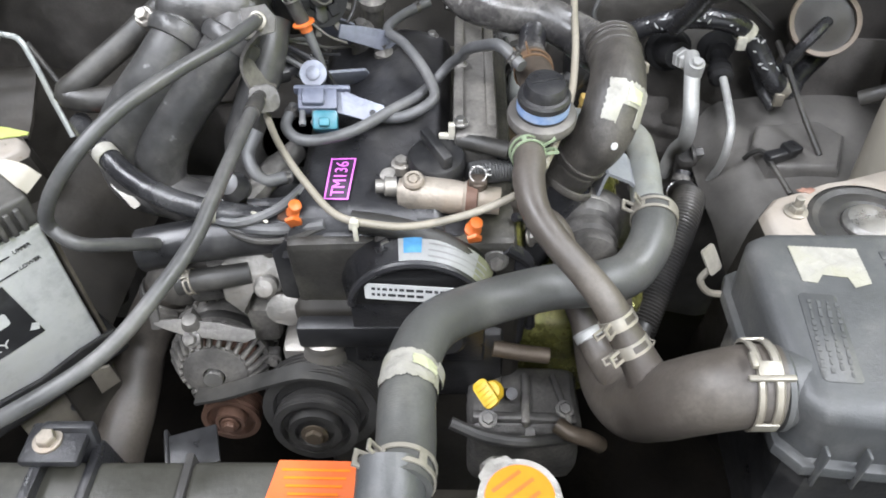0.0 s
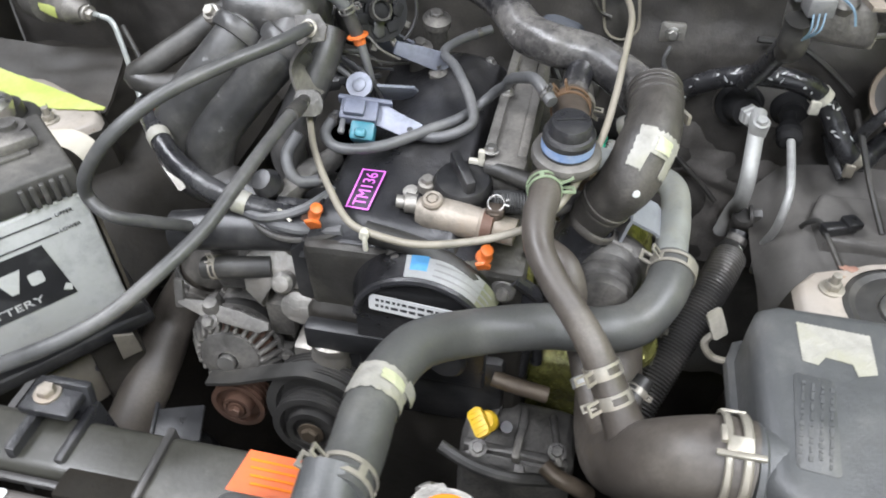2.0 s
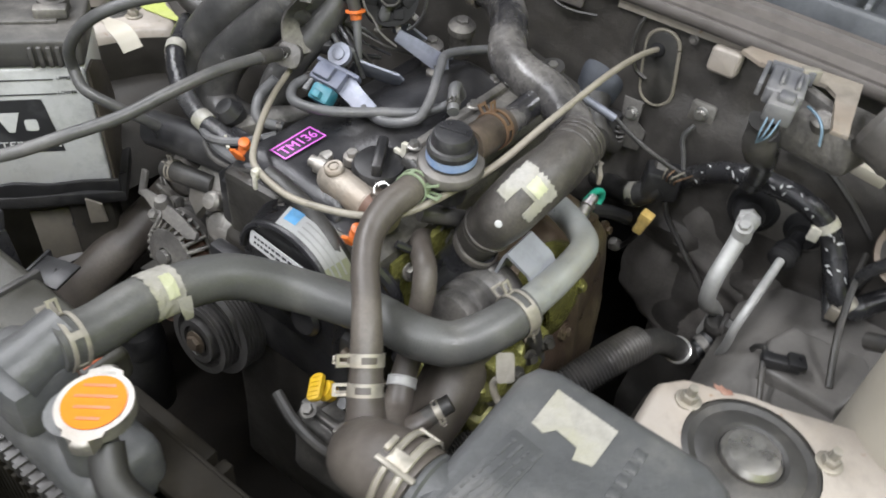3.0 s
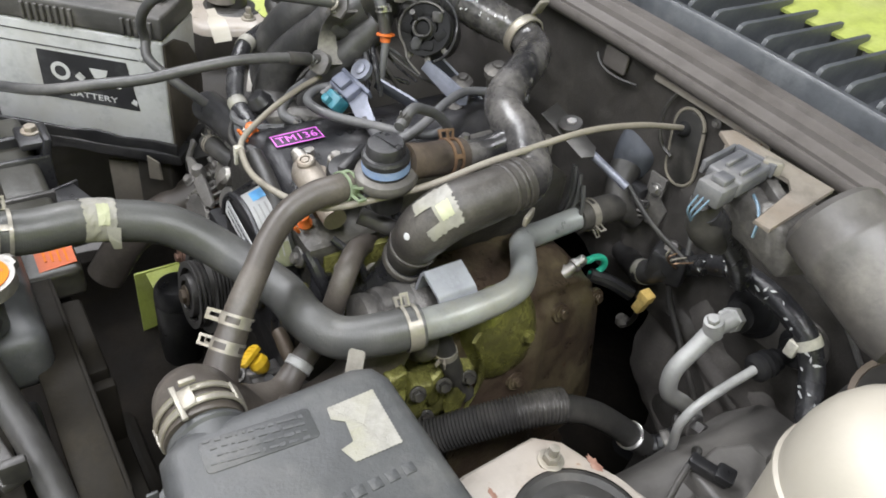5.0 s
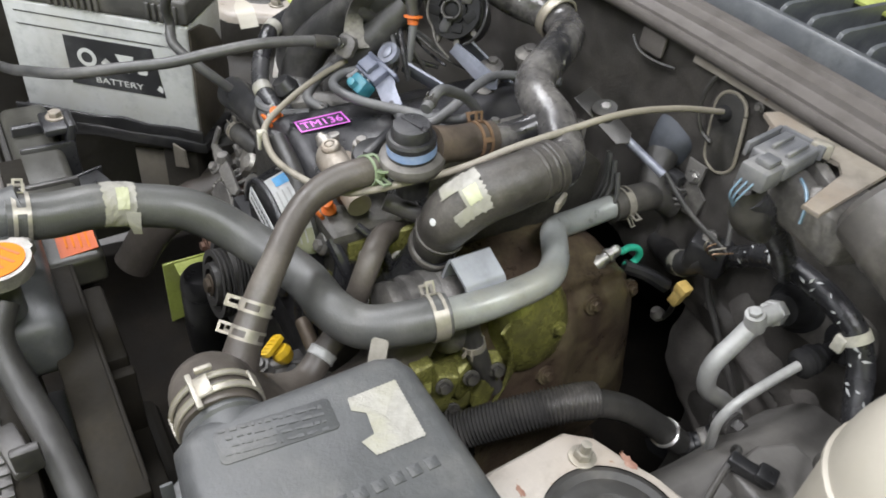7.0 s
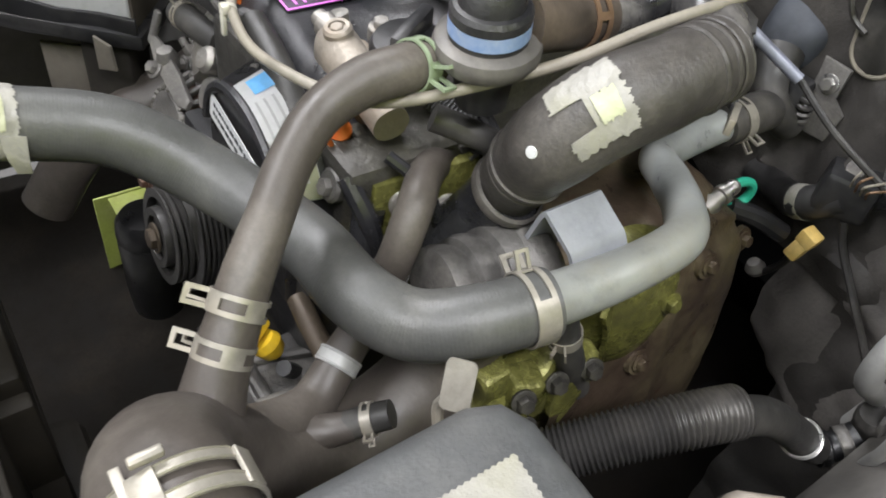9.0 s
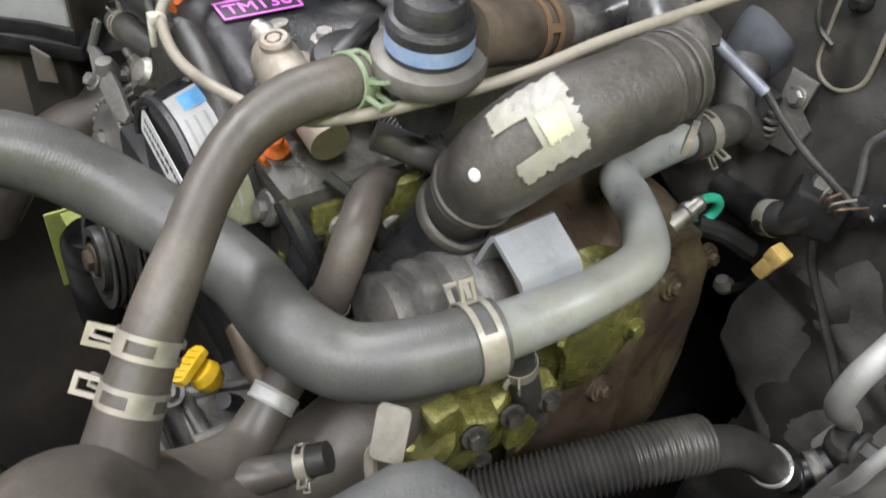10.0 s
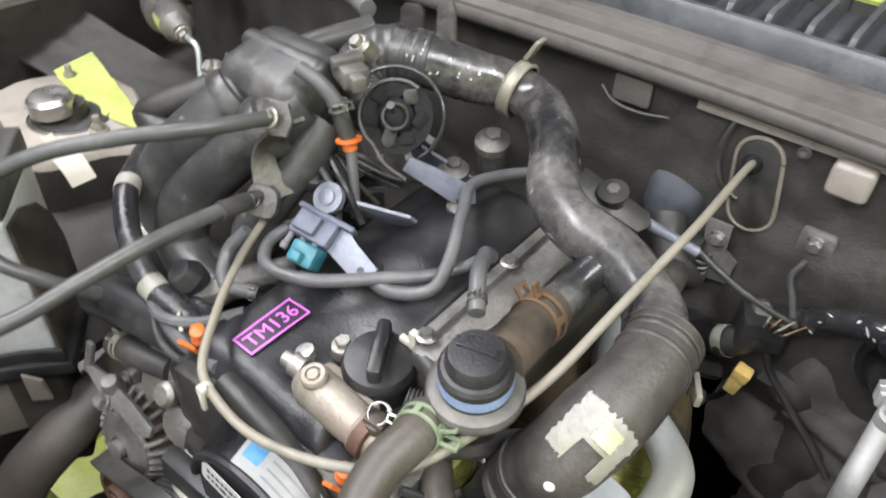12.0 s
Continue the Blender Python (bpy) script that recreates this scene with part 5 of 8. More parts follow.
for c, w, h in (((-0.207, 0.872, 0.968), 0.026, 0.030), ((-0.168, 0.876, 0.972), 0.020, 0.046)):
    part("mounting_tab", prism([(-w / 2, -h / 2), (w / 2, -h / 2), (w / 2, h * 0.3), (w * 0.3, h / 2), (-w * 0.3, h / 2), (-w / 2, h * 0.3)], 0.004, yz(c, (0.95, 0.2, 0.1), (0.0, 0.15, 0.98)), 0.0012), DULLCAST if w < 0.025 else PULLEY, pi, "dusty rounded mounting tab")
part("stub", tube([(0.105, 0.708, 0.943), (0.098, 0.672, 0.931), (0.097, 0.630, 0.932)], 0.0130, 18, 18), PIPEBLK, pi)
p, t = on_track(PI, 0.735)
part("clamp", join(band_clamp(p, t, 0.0232, 0.012, 0.002), box((0.004, 0.014, 0.022), T_(p.x + 0.006, p.y + 0.012, p.z + 0.036) @ R_(30, "Y"), 0.001)), CREAM, pi, "white metal hose clamp")
part("stay", join(prism([(-0.02, -0.012), (0.05, -0.008), (0.058, 0.006), (0.05, 0.016), (-0.02, 0.014)], 0.003, yz((0.030, 0.838, 0.888), (0.6, 0.15, -0.3), (0, 0.9, 0.3)), 0.001), lathe([(0.010, 0), (0.010, 0.012), (0.014, 0.013), (0.014, 0.016), (0, 0.016)], axis_m((0.045, 0.846, 0.880), (0, -0.3, 1)), 18)), PULLEY, pi, "black steel stay with a round boss")
part("stay_bolt", hexbolt((0.044, 0.846, 0.890), (0, -0.3, 1), 0.0065, 0.007), STEEL, pi)
part("stay_rod", rod((0.052, 0.850, 0.876), (0.120, 0.880, 0.842), 0.005), BLUEZINC, pi)

# bypass valve with its hoses
bv = thing("bypass_valve", "black round bypass valve with a blue band and stepped cap", "valve", (0.093, 0.560, 0.930))
BM = axis_m((0.100, 0.559, 0.940), (0.03, -0.12, 1)) @ Matrix.Diagonal((0.745, 0.745, 0.86, 1))
part("body", lathe([(0.0, -0.05), (0.020, -0.05), (0.022, -0.03), (0.027, -0.022), (0.029, -0.016), (0.029, -0.003), (0.0285, 0.002), (0.028, 0.014), (0.026, 0.016), (0, 0.016)], BM, 44), PLASTIC, bv)
part("flange", lathe([(0.028, -0.019), (0.035, -0.016), (0.0385, -0.011), (0.0390, -0.006), (0.0375, -0.002), (0.033, 0.0), (0.028, 0.0)], BM, 44), GREYBODY, bv, "dusty grey rolled flange")
part("band", lathe([(0.0284, 0.0035), (0.0292, 0.0035), (0.0290, 0.0125), (0.0283, 0.0125)], BM, 44, False), BLUEBAND, bv, "worn blue printed band")
part("cap", lathe([(0.0290, 0.013), (0.0290, 0.0185), (0.0268, 0.0212), (0.0236, 0.0220), (0.0231, 0.0300), (0.0210, 0.0335), (0.010, 0.0345), (0, 0.0345)], BM, 40), COVER, bv, "dusty grey-black stepped cap")
part("cap_rib", box((0.0014, 0.032, 0.0024), BM @ T_(0, 0, 0.0349), 0.0005), COVER, bv)
BN = [(0.101, 0.578, 0.942), (0.100, 0.596, 0.939), (0.098, 0.618, 0.935), (0.097, 0.645, 0.932)]
part("brown_hose", tube(BN, [0.018, 0.0165, 0.0165, 0.016], 30, 22, wobble=0.04), BROWNH, bv, "cracked brown rubber hose")
part("clamp", spring_clamp((0.0975, 0.630, 0.9335), (0, 1, -0.10), 0.0166, (-0.5, 0, 0.85), 0.012, 0.0013, 0.010), COPPER, bv, "rusty copper-coloured clamp")

# heater bypass hose dropping beside the head
BP = [(0.068, 0.593, 0.841), (0.074, 0.564, 0.836), (0.093, 0.538, 0.846), (0.114, 0.517, 0.846), (0.123, 0.503, 0.826), (0.120, 0.496, 0.794)]
by = thing("coolant_bypass_hose", "brown-grey rubber bypass hose beside the head", "hose", BP[2])
part("hose", tube(BP, 0.0110, 40, 18, wobble=0.02), DUCT, by)
for u in (0.10, 0.93):
    p, t = on_track(BP, u)
    part("clamp", spring_clamp(p, t, 0.0113, (0.8, -0.5, 0.3), 0.009, 0.001, 0.008), DULLCAST, by)
solo("wrapped_wire", tube([(0.083, 0.545, 0.880), (0.098, 0.565, 0.872), (0.115, 0.60, 0.855)], 0.0085, 16, 12, wobble=0.1), PULLEY, "frayed wrapped wire under the intake hose", "wire")
LH = [(-0.255, 0.568, 0.748), (-0.288, 0.562, 0.702), (-0.314, 0.535, 0.662), (-0.318, 0.475, 0.634), (-0.330, 0.420, 0.594), (-0.335, 0.375, 0.53)]
lh = thing("lower_coolant_hose", "fat dusty brown-black coolant hose with a grey coupling", "hose", LH[0])
part("hose", tube(LH, 0.0265, 60, 24, wobble=0.02), DUCT, lh)
solo("oil_filter", lathe([(0.0, 0.518), (0.014, 0.517), (0.026, 0.512), (0.032, 0.503), (0.0335, 0.490), (0.0335, 0.482), (0.031, 0.479), (0.0335, 0.475), (0.0335, 0.40), (0.031, 0.36), (0, 0.36)], T_(-0.297, 0.462, 0.0), 28), PLASTIC, "black ribbed canister low in the bay", "oil filter")
part("coupling", tube([(-0.246, 0.572, 0.764), (-0.254, 0.568, 0.749), (-0.270, 0.562, 0.726)], 0.0285, 10, 24), GREYBODY, lh, "grey plastic coupling")
part("clamp", band_clamp((-0.276, 0.559, 0.716), (-0.5, -0.2, -0.8), 0.0272, 0.010, 0.0018, (0.3, -0.9, 0.2)), DULLCAST, lh)

# ---- turbocharger, heat shield ----
tb = thing("turbocharger", "dusty cast turbocharger under the coolant hose", "turbocharger", (0.15, 0.56, 0.78))
part("compressor", crumple(lathe([(0.018, -0.034), (0.0255, -0.032), (0.0265, -0.026), (0.0255, -0.020), (0.0238, -0.019), (0.0238, -0.016), (0.0275, -0.014), (0.0285, -0.008), (0.0275, -0.003), (0.0262, -0.002), (0.0262, 0.001), (0.031, 0.003), (0.035, 0.010), (0.035, 0.022), (0.029, 0.034), (0.018, 0.038), (0, 0.038)], axis_m((0.147, 0.546, 0.806), (0.02, 1, -0.10)), 40), 0.0007, 60), DULLCAST, tb)
part("scroll", crumple(tube([(0.148 + 0.031 * math.cos(radians(a)), 0.572, 0.790 + 0.031 * math.sin(radians(a))) for a in range(-150, 110, 20)], [0.010 + 0.0009 * k for k in range(13)], 50, 16), 0.0008, 60), DULLCAST, tb)
part("strap", sheet(lambda u, v: V((0.150 + 0.012 * math.sin(min(1, 4 * v) * 1.57) + 0.052 * max(0, v - 0.2), 0.566 + 0.042 * u + 0.006 * v, 0.815 + 0.050 * math.sin(min(1, 4 * v) * 1.57) - 0.030 * max(0, v - 0.25) - 0.050 * max(0, v - 0.7))), 8, 28, 0.003), STRAPZINC, tb, "blue-grey zinc stay strap")
part("actuator", join(lathe([(0.016, 0), (0.019, 0.004), (0.019, 0.014), (0.012, 0.019), (0, 0.019)], axis_m((0.184, 0.532, 0.742), (0.5, -0.6, 0.5)), 24), rod((0.184, 0.535, 0.742), (0.192, 0.60, 0.715), 0.004)), OLIVE, tb)
CASTS = [((0.178, 0.528, 0.722), (0.034, 0.030, 0.060), 10), ((0.196, 0.552, 0.735), (0.020, 0.024, 0.050), -12), ((0.184, 0.580, 0.728), (0.030, 0.034, 0.046), 18), ((0.196, 0.606, 0.722), (0.018, 0.020, 0.060), -8), ((0.180, 0.556, 0.690), (0.036, 0.090, 0.030), 4), ((0.192, 0.530, 0.762), (0.018, 0.020, 0.034), 0)]
for k, (c, size, turn) in enumerate(CASTS):
    part("lobe", crumple(box(size, T_(*c) @ R_(turn, "X") @ R_(turn * 0.7, "Z"), min(size) * 0.16, 2, 3), 0.0030, 60), OLIVE, tb)
for c in ((0.208, 0.548, 0.752), (0.204, 0.582, 0.742), (0.207, 0.610, 0.742), (0.198, 0.530, 0.725), (0.204, 0.566, 0.702)):
    part("bolt", hexbolt(c, (1, -0.35, 0.45), 0.0058, 0.007), HEADCAST, tb)
part("collector", crumple(lathe([(0.0, -0.050), (0.030, -0.046), (0.046, -0.030), (0.052, -0.006), (0.050, 0.018), (0.040, 0.038), (0.022, 0.049), (0.0, 0.052)], T_(0.168, 0.672, 0.740) @ R_(8, "X") @ Matrix.Diagonal((0.62, 0.98, 1.20, 1)), 30), 0.004, 26), OLIVE, tb, "collector casting with lime reflections in its olive colour")
for c in ((0.198, 0.690, 0.755),):
    part("bolt", hexbolt(c, (1, -0.15, 0.25), 0.006, 0.006), OLIVE, tb)
part("drain", tube([(0.186, 0.580, 0.806), (0.191, 0.584, 0.785), (0.196, 0.596, 0.752), (0.196, 0.62, 0.70)], 0.0105, 22, 14), RUBBER, tb)
part("drain_clamp", spring_clamp((0.1925, 0.587, 0.776), (0.1, 0.25, -1), 0.0107, (0.6, -0.8, 0), 0.008, 0.001, 0.008), CREAM, tb)
part("wing", crumple(sheet(lambda u, v: V((0.196 - 0.010 * u, 0.620 + 0.020 * math.sin(math.pi * v) + 0.018 * u, 0.775 - 0.125 * v)), 4, 14, 0.004), 0.001, 40), OLIVE, tb, "curved cast flange edge")

hs = thing("exhaust_heat_shield", "rusty brown pressed heat shield over the exhaust manifold", "heat shield", (0.15, 0.74, 0.66))


def shield_at(u, v):
    a = v * 1.5
    far = max(0, (u - 0.25) / 0.75)
    shrink = math.sqrt(max(0.0, 1 - far ** 4.5))
    y = 0.610 + 0.255 * u + 0.035 * u * v
    bulge = (0.105 + 0.022 * v) * math.sin(a) ** 0.7 if a > 0 else 0.0
    x = 0.080 + bulge * shrink
    top, drop = 0.118 * math.cos(a), 0.14 * max(0, v - 0.6) / 0.4
    z = 0.672 + (top - drop) * shrink - 0.10 * (1 - shrink)
    seam = 0.005 * math.exp(-((v - 0.42) / 0.03) ** 2) + 0.004 * math.exp(-((u - 0.40) / 0.035) ** 2)
    dent = 0.004 * noise.noise(V((u * 5, v * 5, 1))) + 0.0015 * noise.noise(V((u * 18, v * 18, 6)))
    return V((x + seam + dent, y, z + dent + 0.5 * seam))


shell = part("shell", sheet(shield_at, 44, 34, 0.0015), RUST, hs, "", 70)
for u, v in ((0.52, 0.60), (0.80, 0.58), (0.30, 0.74)):
    c = shield_at(u, v)
    part("bolt", join(lathe([(0.012, -0.003), (0.011, 0.002), (0, 0.002)], axis_m(c, (1, 0, 0.35)), 18), hexbolt(c + V((0.002, 0, 0.001)), (1, 0, 0.35), 0.0055, 0.006)), RUST, hs)
ex = thing("exhaust_manifold", "cast exhaust manifold below the turbocharger, lime reflections in its colour", "manifold", (0.15, 0.60, 0.62))
part("body", crumple(box((0.10, 0.20, 0.16), T_(0.125, 0.625, 0.64), 0.03, 3, 3), 0.006, 30), OLIVE, ex)
part("downpipe", tube([(0.13, 0.62, 0.62), (0.17, 0.70, 0.55), (0.16, 0.80, 0.45), (0.12, 0.88, 0.35)], 0.035, 24, 18), RUST, ex)
o2 = thing("oxygen_sensor", "steel oxygen sensor with a green wire loop", "sensor", (0.131, 0.815, 0.735))
part("body", lathe([(0.009, 0), (0.009, 0.010), (0.0065, 0.011), (0.0065, 0.018), (0.0085, 0.019), (0.0085, 0.024), (0.0065, 0.025), (0.0065, 0.033), (0.0045, 0.036), (0, 0.036)], axis_m((0.146, 0.779, 0.764), (0.0, 0.80, 0.35)), 18), STEEL, o2)
part("wire_loop", tube([(0.133, 0.822, 0.756), (0.134, 0.832, 0.758)] + [(0.135 + 0.004 * math.cos(radians(a)), 0.848 + 0.013 * math.cos(radians(a)), 0.745 + 0.0135 * math.sin(radians(a))) for a in range(140, -130, -30)], 0.0042, 40, 10), GREENP, o2, "green sleeved wire")
part("plug", tube([(0.135, 0.845, 0.731), (0.150, 0.865, 0.725), (0.172, 0.888, 0.712)], 0.009, 14, 10), PLASTIC, o2)

# ribbed heater hose
CO = [(0.177, 0.470, 0.635), (0.205, 0.521, 0.675), (0.235, 0.577, 0.709), (0.258, 0.620, 0.732), (0.272, 0.650, 0.742), (0.281, 0.674, 0.743)]
ch = thing("ribbed_hose", "black corrugated sleeve over the heater hose", "hose", CO[0])
part("sleeve", tube(CO, 0.0172, 420, 20, 0.0014, 70), PULLEY, ch, "", 80)
part("inner_hose", tube([(0.282, 0.665, 0.746), (0.289, 0.712, 0.717), (0.300, 0.757, 0.677), (0.314, 0.795, 0.640)], 0.0138, 30, 18), RUBBER, ch)
part("clamp", band_clamp((0.306, 0.773, 0.661), (0.3, 0.9, -0.9), 0.0141, 0.004), STEEL, ch)
part("joint_band", band_clamp((0.3245, 0.826, 0.637), (0.4, 0.75, 0.5), 0.0128, 0.010, 0.001), ALTCAST, ch)
part("joint", join(tube([(0.313, 0.803, 0.628), (0.322, 0.82, 0.632), (0.328, 0.835, 0.645)], 0.0125, 14, 16), band_clamp((0.318, 0.812, 0.628), (0.5, 0.8, 0.2), 0.0126, 0.008)), PLASTIC, ch)

hb = thing("heater_hose_boot", "dusty blue-grey rubber heater boot on the firewall", "boot", (0.066, 0.950, 0.838))
part("boot", crumple(lathe([(0.0, 0.017), (0.012, 0.0165), (0.021, 0.014), (0.028, 0.009), (0.034, 0.001), (0.038, -0.012), (0.038, -0.02)], axis_m((0.066, 0.950, 0.838), (0.25, -1, 0.05)) @ Matrix.Diagonal((1, 0.9, 1, 1)), 40), 0.007, 26), DUSKBLUE, hb, "", 70)
part("hose", tube([(0.070, 0.935, 0.825), (0.082, 0.915, 0.808), (0.098, 0.905, 0.796), (0.110, 0.93, 0.775)], [0.020, 0.0165, 0.015, 0.015], 24, 20), RUBBER, hb, "black rubber hose below the boot")
for a, b in (((0.070, 0.842, 0.850), (0.080, 0.835, 0.795)), ((0.082, 0.840, 0.848), (0.090, 0.828, 0.790)), ((0.060, 0.850, 0.845), (0.064, 0.842, 0.780)), ((0.094, 0.836, 0.840), (0.106, 0.826, 0.786))):
    solo("hanging_lead", tube([a, ((a[0] + b[0]) / 2 + 0.006, (a[1] + b[1]) / 2, (a[2] + b[2]) / 2), b], 0.0028, 14, 8), CABLEG, "thin grey lead hanging behind the engine", "wire", "leads behind the engine")
# ---- radiator and front beam ----
rad = thing("radiator", "black radiator with a plastic top tank", "radiator", (-0.05, 0.24, 0.50))
part("top_tank", join(box((0.18, 0.062, 0.060), T_(-0.010, 0.238, 0.815), 0.016, 4), lathe([(0.024, 0), (0.021, 0.02), (0.0205, 0.045)], axis_m((-0.008, 0.222, 0.884), (0, 1, 0.25)), 24), box((0.05, 0.05, 0.05), T_(-0.008, 0.232, 0.865), 0.012), lathe([(0.017, -0.01), (0.017, 0.036), (0.020, 0.040)], T_(0.058, 0.229, 0.86), 24)), LIDPL, rad, "dusty dark grey plastic top tank")
# Core and fins share the shade-darkened shroud colour.
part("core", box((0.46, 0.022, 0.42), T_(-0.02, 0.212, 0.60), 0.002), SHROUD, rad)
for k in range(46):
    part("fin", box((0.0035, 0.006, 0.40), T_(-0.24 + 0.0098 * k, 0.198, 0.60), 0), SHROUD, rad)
part("crimp_strip", join(box((0.46, 0.008, 0.008), T_(-0.02, 0.203, 0.808), 0.001), *[box((0.004, 0.010, 0.012), T_(-0.245 + 0.0098 * k, 0.202, 0.808), 0) for k in range(46)]), PULLEY, rad, "crimped metal edge strip")
rc = part("cap", prism([(0.0235 * math.cos(radians(a)) * (1 + 0.30 * (abs(math.cos(radians(a))) > 0.955)), 0.0235 * math.sin(radians(a))) for a in range(0, 360, 8)], 0.011, axis_m((0.066, 0.237, 0.896), (0, -0.05, 1), (0.6, -0.8, 0)), 0.003, 3), ALLOY, rad, "metal radiator cap with an orange sticker")
RCM = axis_m((0.066, 0.2365, 0.9073), (0, -0.05, 1), (0.6, -0.8, 0))
stk = part("sticker", lathe([(0.0195, 0), (0.0195, 0.0006), (0, 0.0006)], RCM, 36), ORANGEST, rc)
for k, w in enumerate((0.014, 0.022, 0.026, 0.020)):
    part("print_line", box((0.0022, w, 0.0002), RCM @ T_(0.012 - 0.008 * k, 0, 0.0008), 0), WARNST, stk)
part("overflow_hose", tube([(0.072, 0.232, 0.872), (0.090, 0.222, 0.858), (0.125, 0.228, 0.835), (0.165, 0.236, 0.822), (0.210, 0.242, 0.805), (0.25, 0.245, 0.78)], 0.0115, 40, 16), RUBBER, rad, "black overflow hose")
part("lower_tank", box((0.46, 0.05, 0.05), T_(-0.02, 0.22, 0.40), 0.012, 3), LIDPL, rad)
sh = thing("fan_shroud", "dirty plastic fan shroud behind the radiator, darkened in colour for shade", "fan shroud", (-0.02, 0.29, 0.60))


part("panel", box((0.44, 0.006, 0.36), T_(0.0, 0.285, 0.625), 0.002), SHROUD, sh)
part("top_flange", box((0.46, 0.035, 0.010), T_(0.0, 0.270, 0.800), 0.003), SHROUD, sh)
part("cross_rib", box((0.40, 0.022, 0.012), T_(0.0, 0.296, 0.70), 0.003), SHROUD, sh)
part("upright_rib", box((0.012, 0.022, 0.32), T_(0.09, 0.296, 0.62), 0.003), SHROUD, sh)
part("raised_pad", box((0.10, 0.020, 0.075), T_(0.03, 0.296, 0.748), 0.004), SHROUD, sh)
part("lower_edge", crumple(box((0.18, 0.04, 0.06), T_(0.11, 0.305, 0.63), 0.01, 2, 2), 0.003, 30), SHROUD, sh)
# Added sheet in place of the far lime surface beyond a gap.
solo("splash_guard", join(sheet(lambda u, v: V((-0.53 + 0.095 * u, 0.468 + 0.130 * v, 0.345 + 0.004 * noise.noise(V((u * 6, v * 6, 1))))), 12, 12, 0.003), box((0.004, 0.15, 0.16), T_(-0.528, 0.523, 0.268), 0.001)), LIME, "lime yellow sheet standing in for the surface beyond a gap", "splash guard")

beam = thing("upper_support_beam", "black-green support beam with warning sticker and bracket", "beam", (-0.16, 0.262, 0.84))
part("bar", join(box((0.160, 0.045, 0.030), T_(-0.220, 0.262, 0.846), 0.008, 3), box((0.118, 0.050, 0.030), T_(-0.082, 0.258, 0.848), 0.006, 3)), BEAMPAINT, beam)
part("joint", box((0.006, 0.054, 0.034), T_(-0.142, 0.260, 0.848), 0.002), PULLEY, beam)
ws = part("warning_sticker", prism([(-0.030, -0.017), (0.027, -0.017), (0.025, 0.013), (-0.025, 0.013)], 0.0007, yz((-0.058, 0.268, 0.8632), (1, -0.02, 0), (0, 1, 0.05))), WARNST, beam, "orange warning sticker with small print")
for k in range(4):
    part("print_line", box((0.044 - 0.004 * k, 0.0018, 0.0002), yz((-0.058, 0.2745 - 0.0055 * k, 0.8643), (1, -0.02, 0), (0, 1, 0.05)), 0), ORANGEST, ws)
part("bracket", join(box((0.035, 0.008, 0.075), T_(-0.222, 0.290, 0.845) @ R_(-12, "X"), 0.003), box((0.008, 0.05, 0.060), T_(-0.242, 0.270, 0.842) @ R_(8, "Y"), 0.003), box((0.008, 0.05, 0.055), T_(-0.202, 0.272, 0.838) @ R_(-8, "Y"), 0.003), box((0.04, 0.03, 0.008), T_(-0.228, 0.287, 0.874), 0.003)), COVER, beam)

part("bolt", hexbolt((-0.232, 0.287, 0.878), (0, 0, 1), 0.0065, 0.006), TANCAST, beam)
part("slam_panel", box((0.34, 0.10, 0.03), T_(-0.20, 0.180, 0.838), 0.008, 3), RAIL, beam, "grey painted front panel")
part("seam", box((0.30, 0.006, 0.006), T_(-0.20, 0.236, 0.852), 0.002), PULLEY, beam)
part("white_sticker", prism(rounded(0.060, 0.026, 0.002, 2), 0.0008, yz((-0.262, 0.215, 0.8535), (1, -0.05, 0), (0, 1, 0.0))), WHITEST, beam, "worn white sticker")
part("stay", join(box((0.036, 0.030, 0.003), T_(-0.148, 0.297, 0.850) @ R_(18, "Z"), 0.001), box((0.003, 0.034, 0.030), T_(-0.164, 0.295, 0.838) @ R_(18, "Z"), 0.001)), PLASTIC, beam)
# the beam sits low ahead of the engine
BEAM_SCALE, BEAM_SHIFT = 1.12, V((-0.007, -0.0006, -0.159))
beam.location = beam.location * BEAM_SCALE + BEAM_SHIFT
for piece in beam.children_recursive:
    piece.location *= BEAM_SCALE
    piece.data.transform(Matrix.Scale(BEAM_SCALE, 4))
solo("brake_line_bracket", join(box((0.045, 0.016, 0.010), T_(0.182, 0.215, 0.838) @ R_(12, "Z"), 0.003), box((0.008, 0.018, 0.022), T_(0.20, 0.222, 0.848), 0.002)), PULLEY, "small dark steel bracket by the radiator", "bracket")

# ---- battery ----
bat = thing("battery", "dirty white car battery with a dark lid and worn black label", "battery", (-0.44, 0.47, 0.71))
BX, BY, BZ = V((-0.312, 0.470, 0.712)), V((-0.645, -0.764, 0)), V((-0.764, 0.645, 0))
L, D, Hh = 0.238, 0.100, 0.186
BMX = Matrix(((-BY.x, BZ.x, 0, BX.x), (-BY.y, BZ.y, 0, BX.y), (0, 0, 1, BX.z), (0, 0, 0, 1)))
part("case", box((L, D, Hh - 0.034), BMX @ T_(-L / 2, D / 2, (Hh - 0.034) / 2), 0.004, 3), BATWHITE, bat, "stained white case")
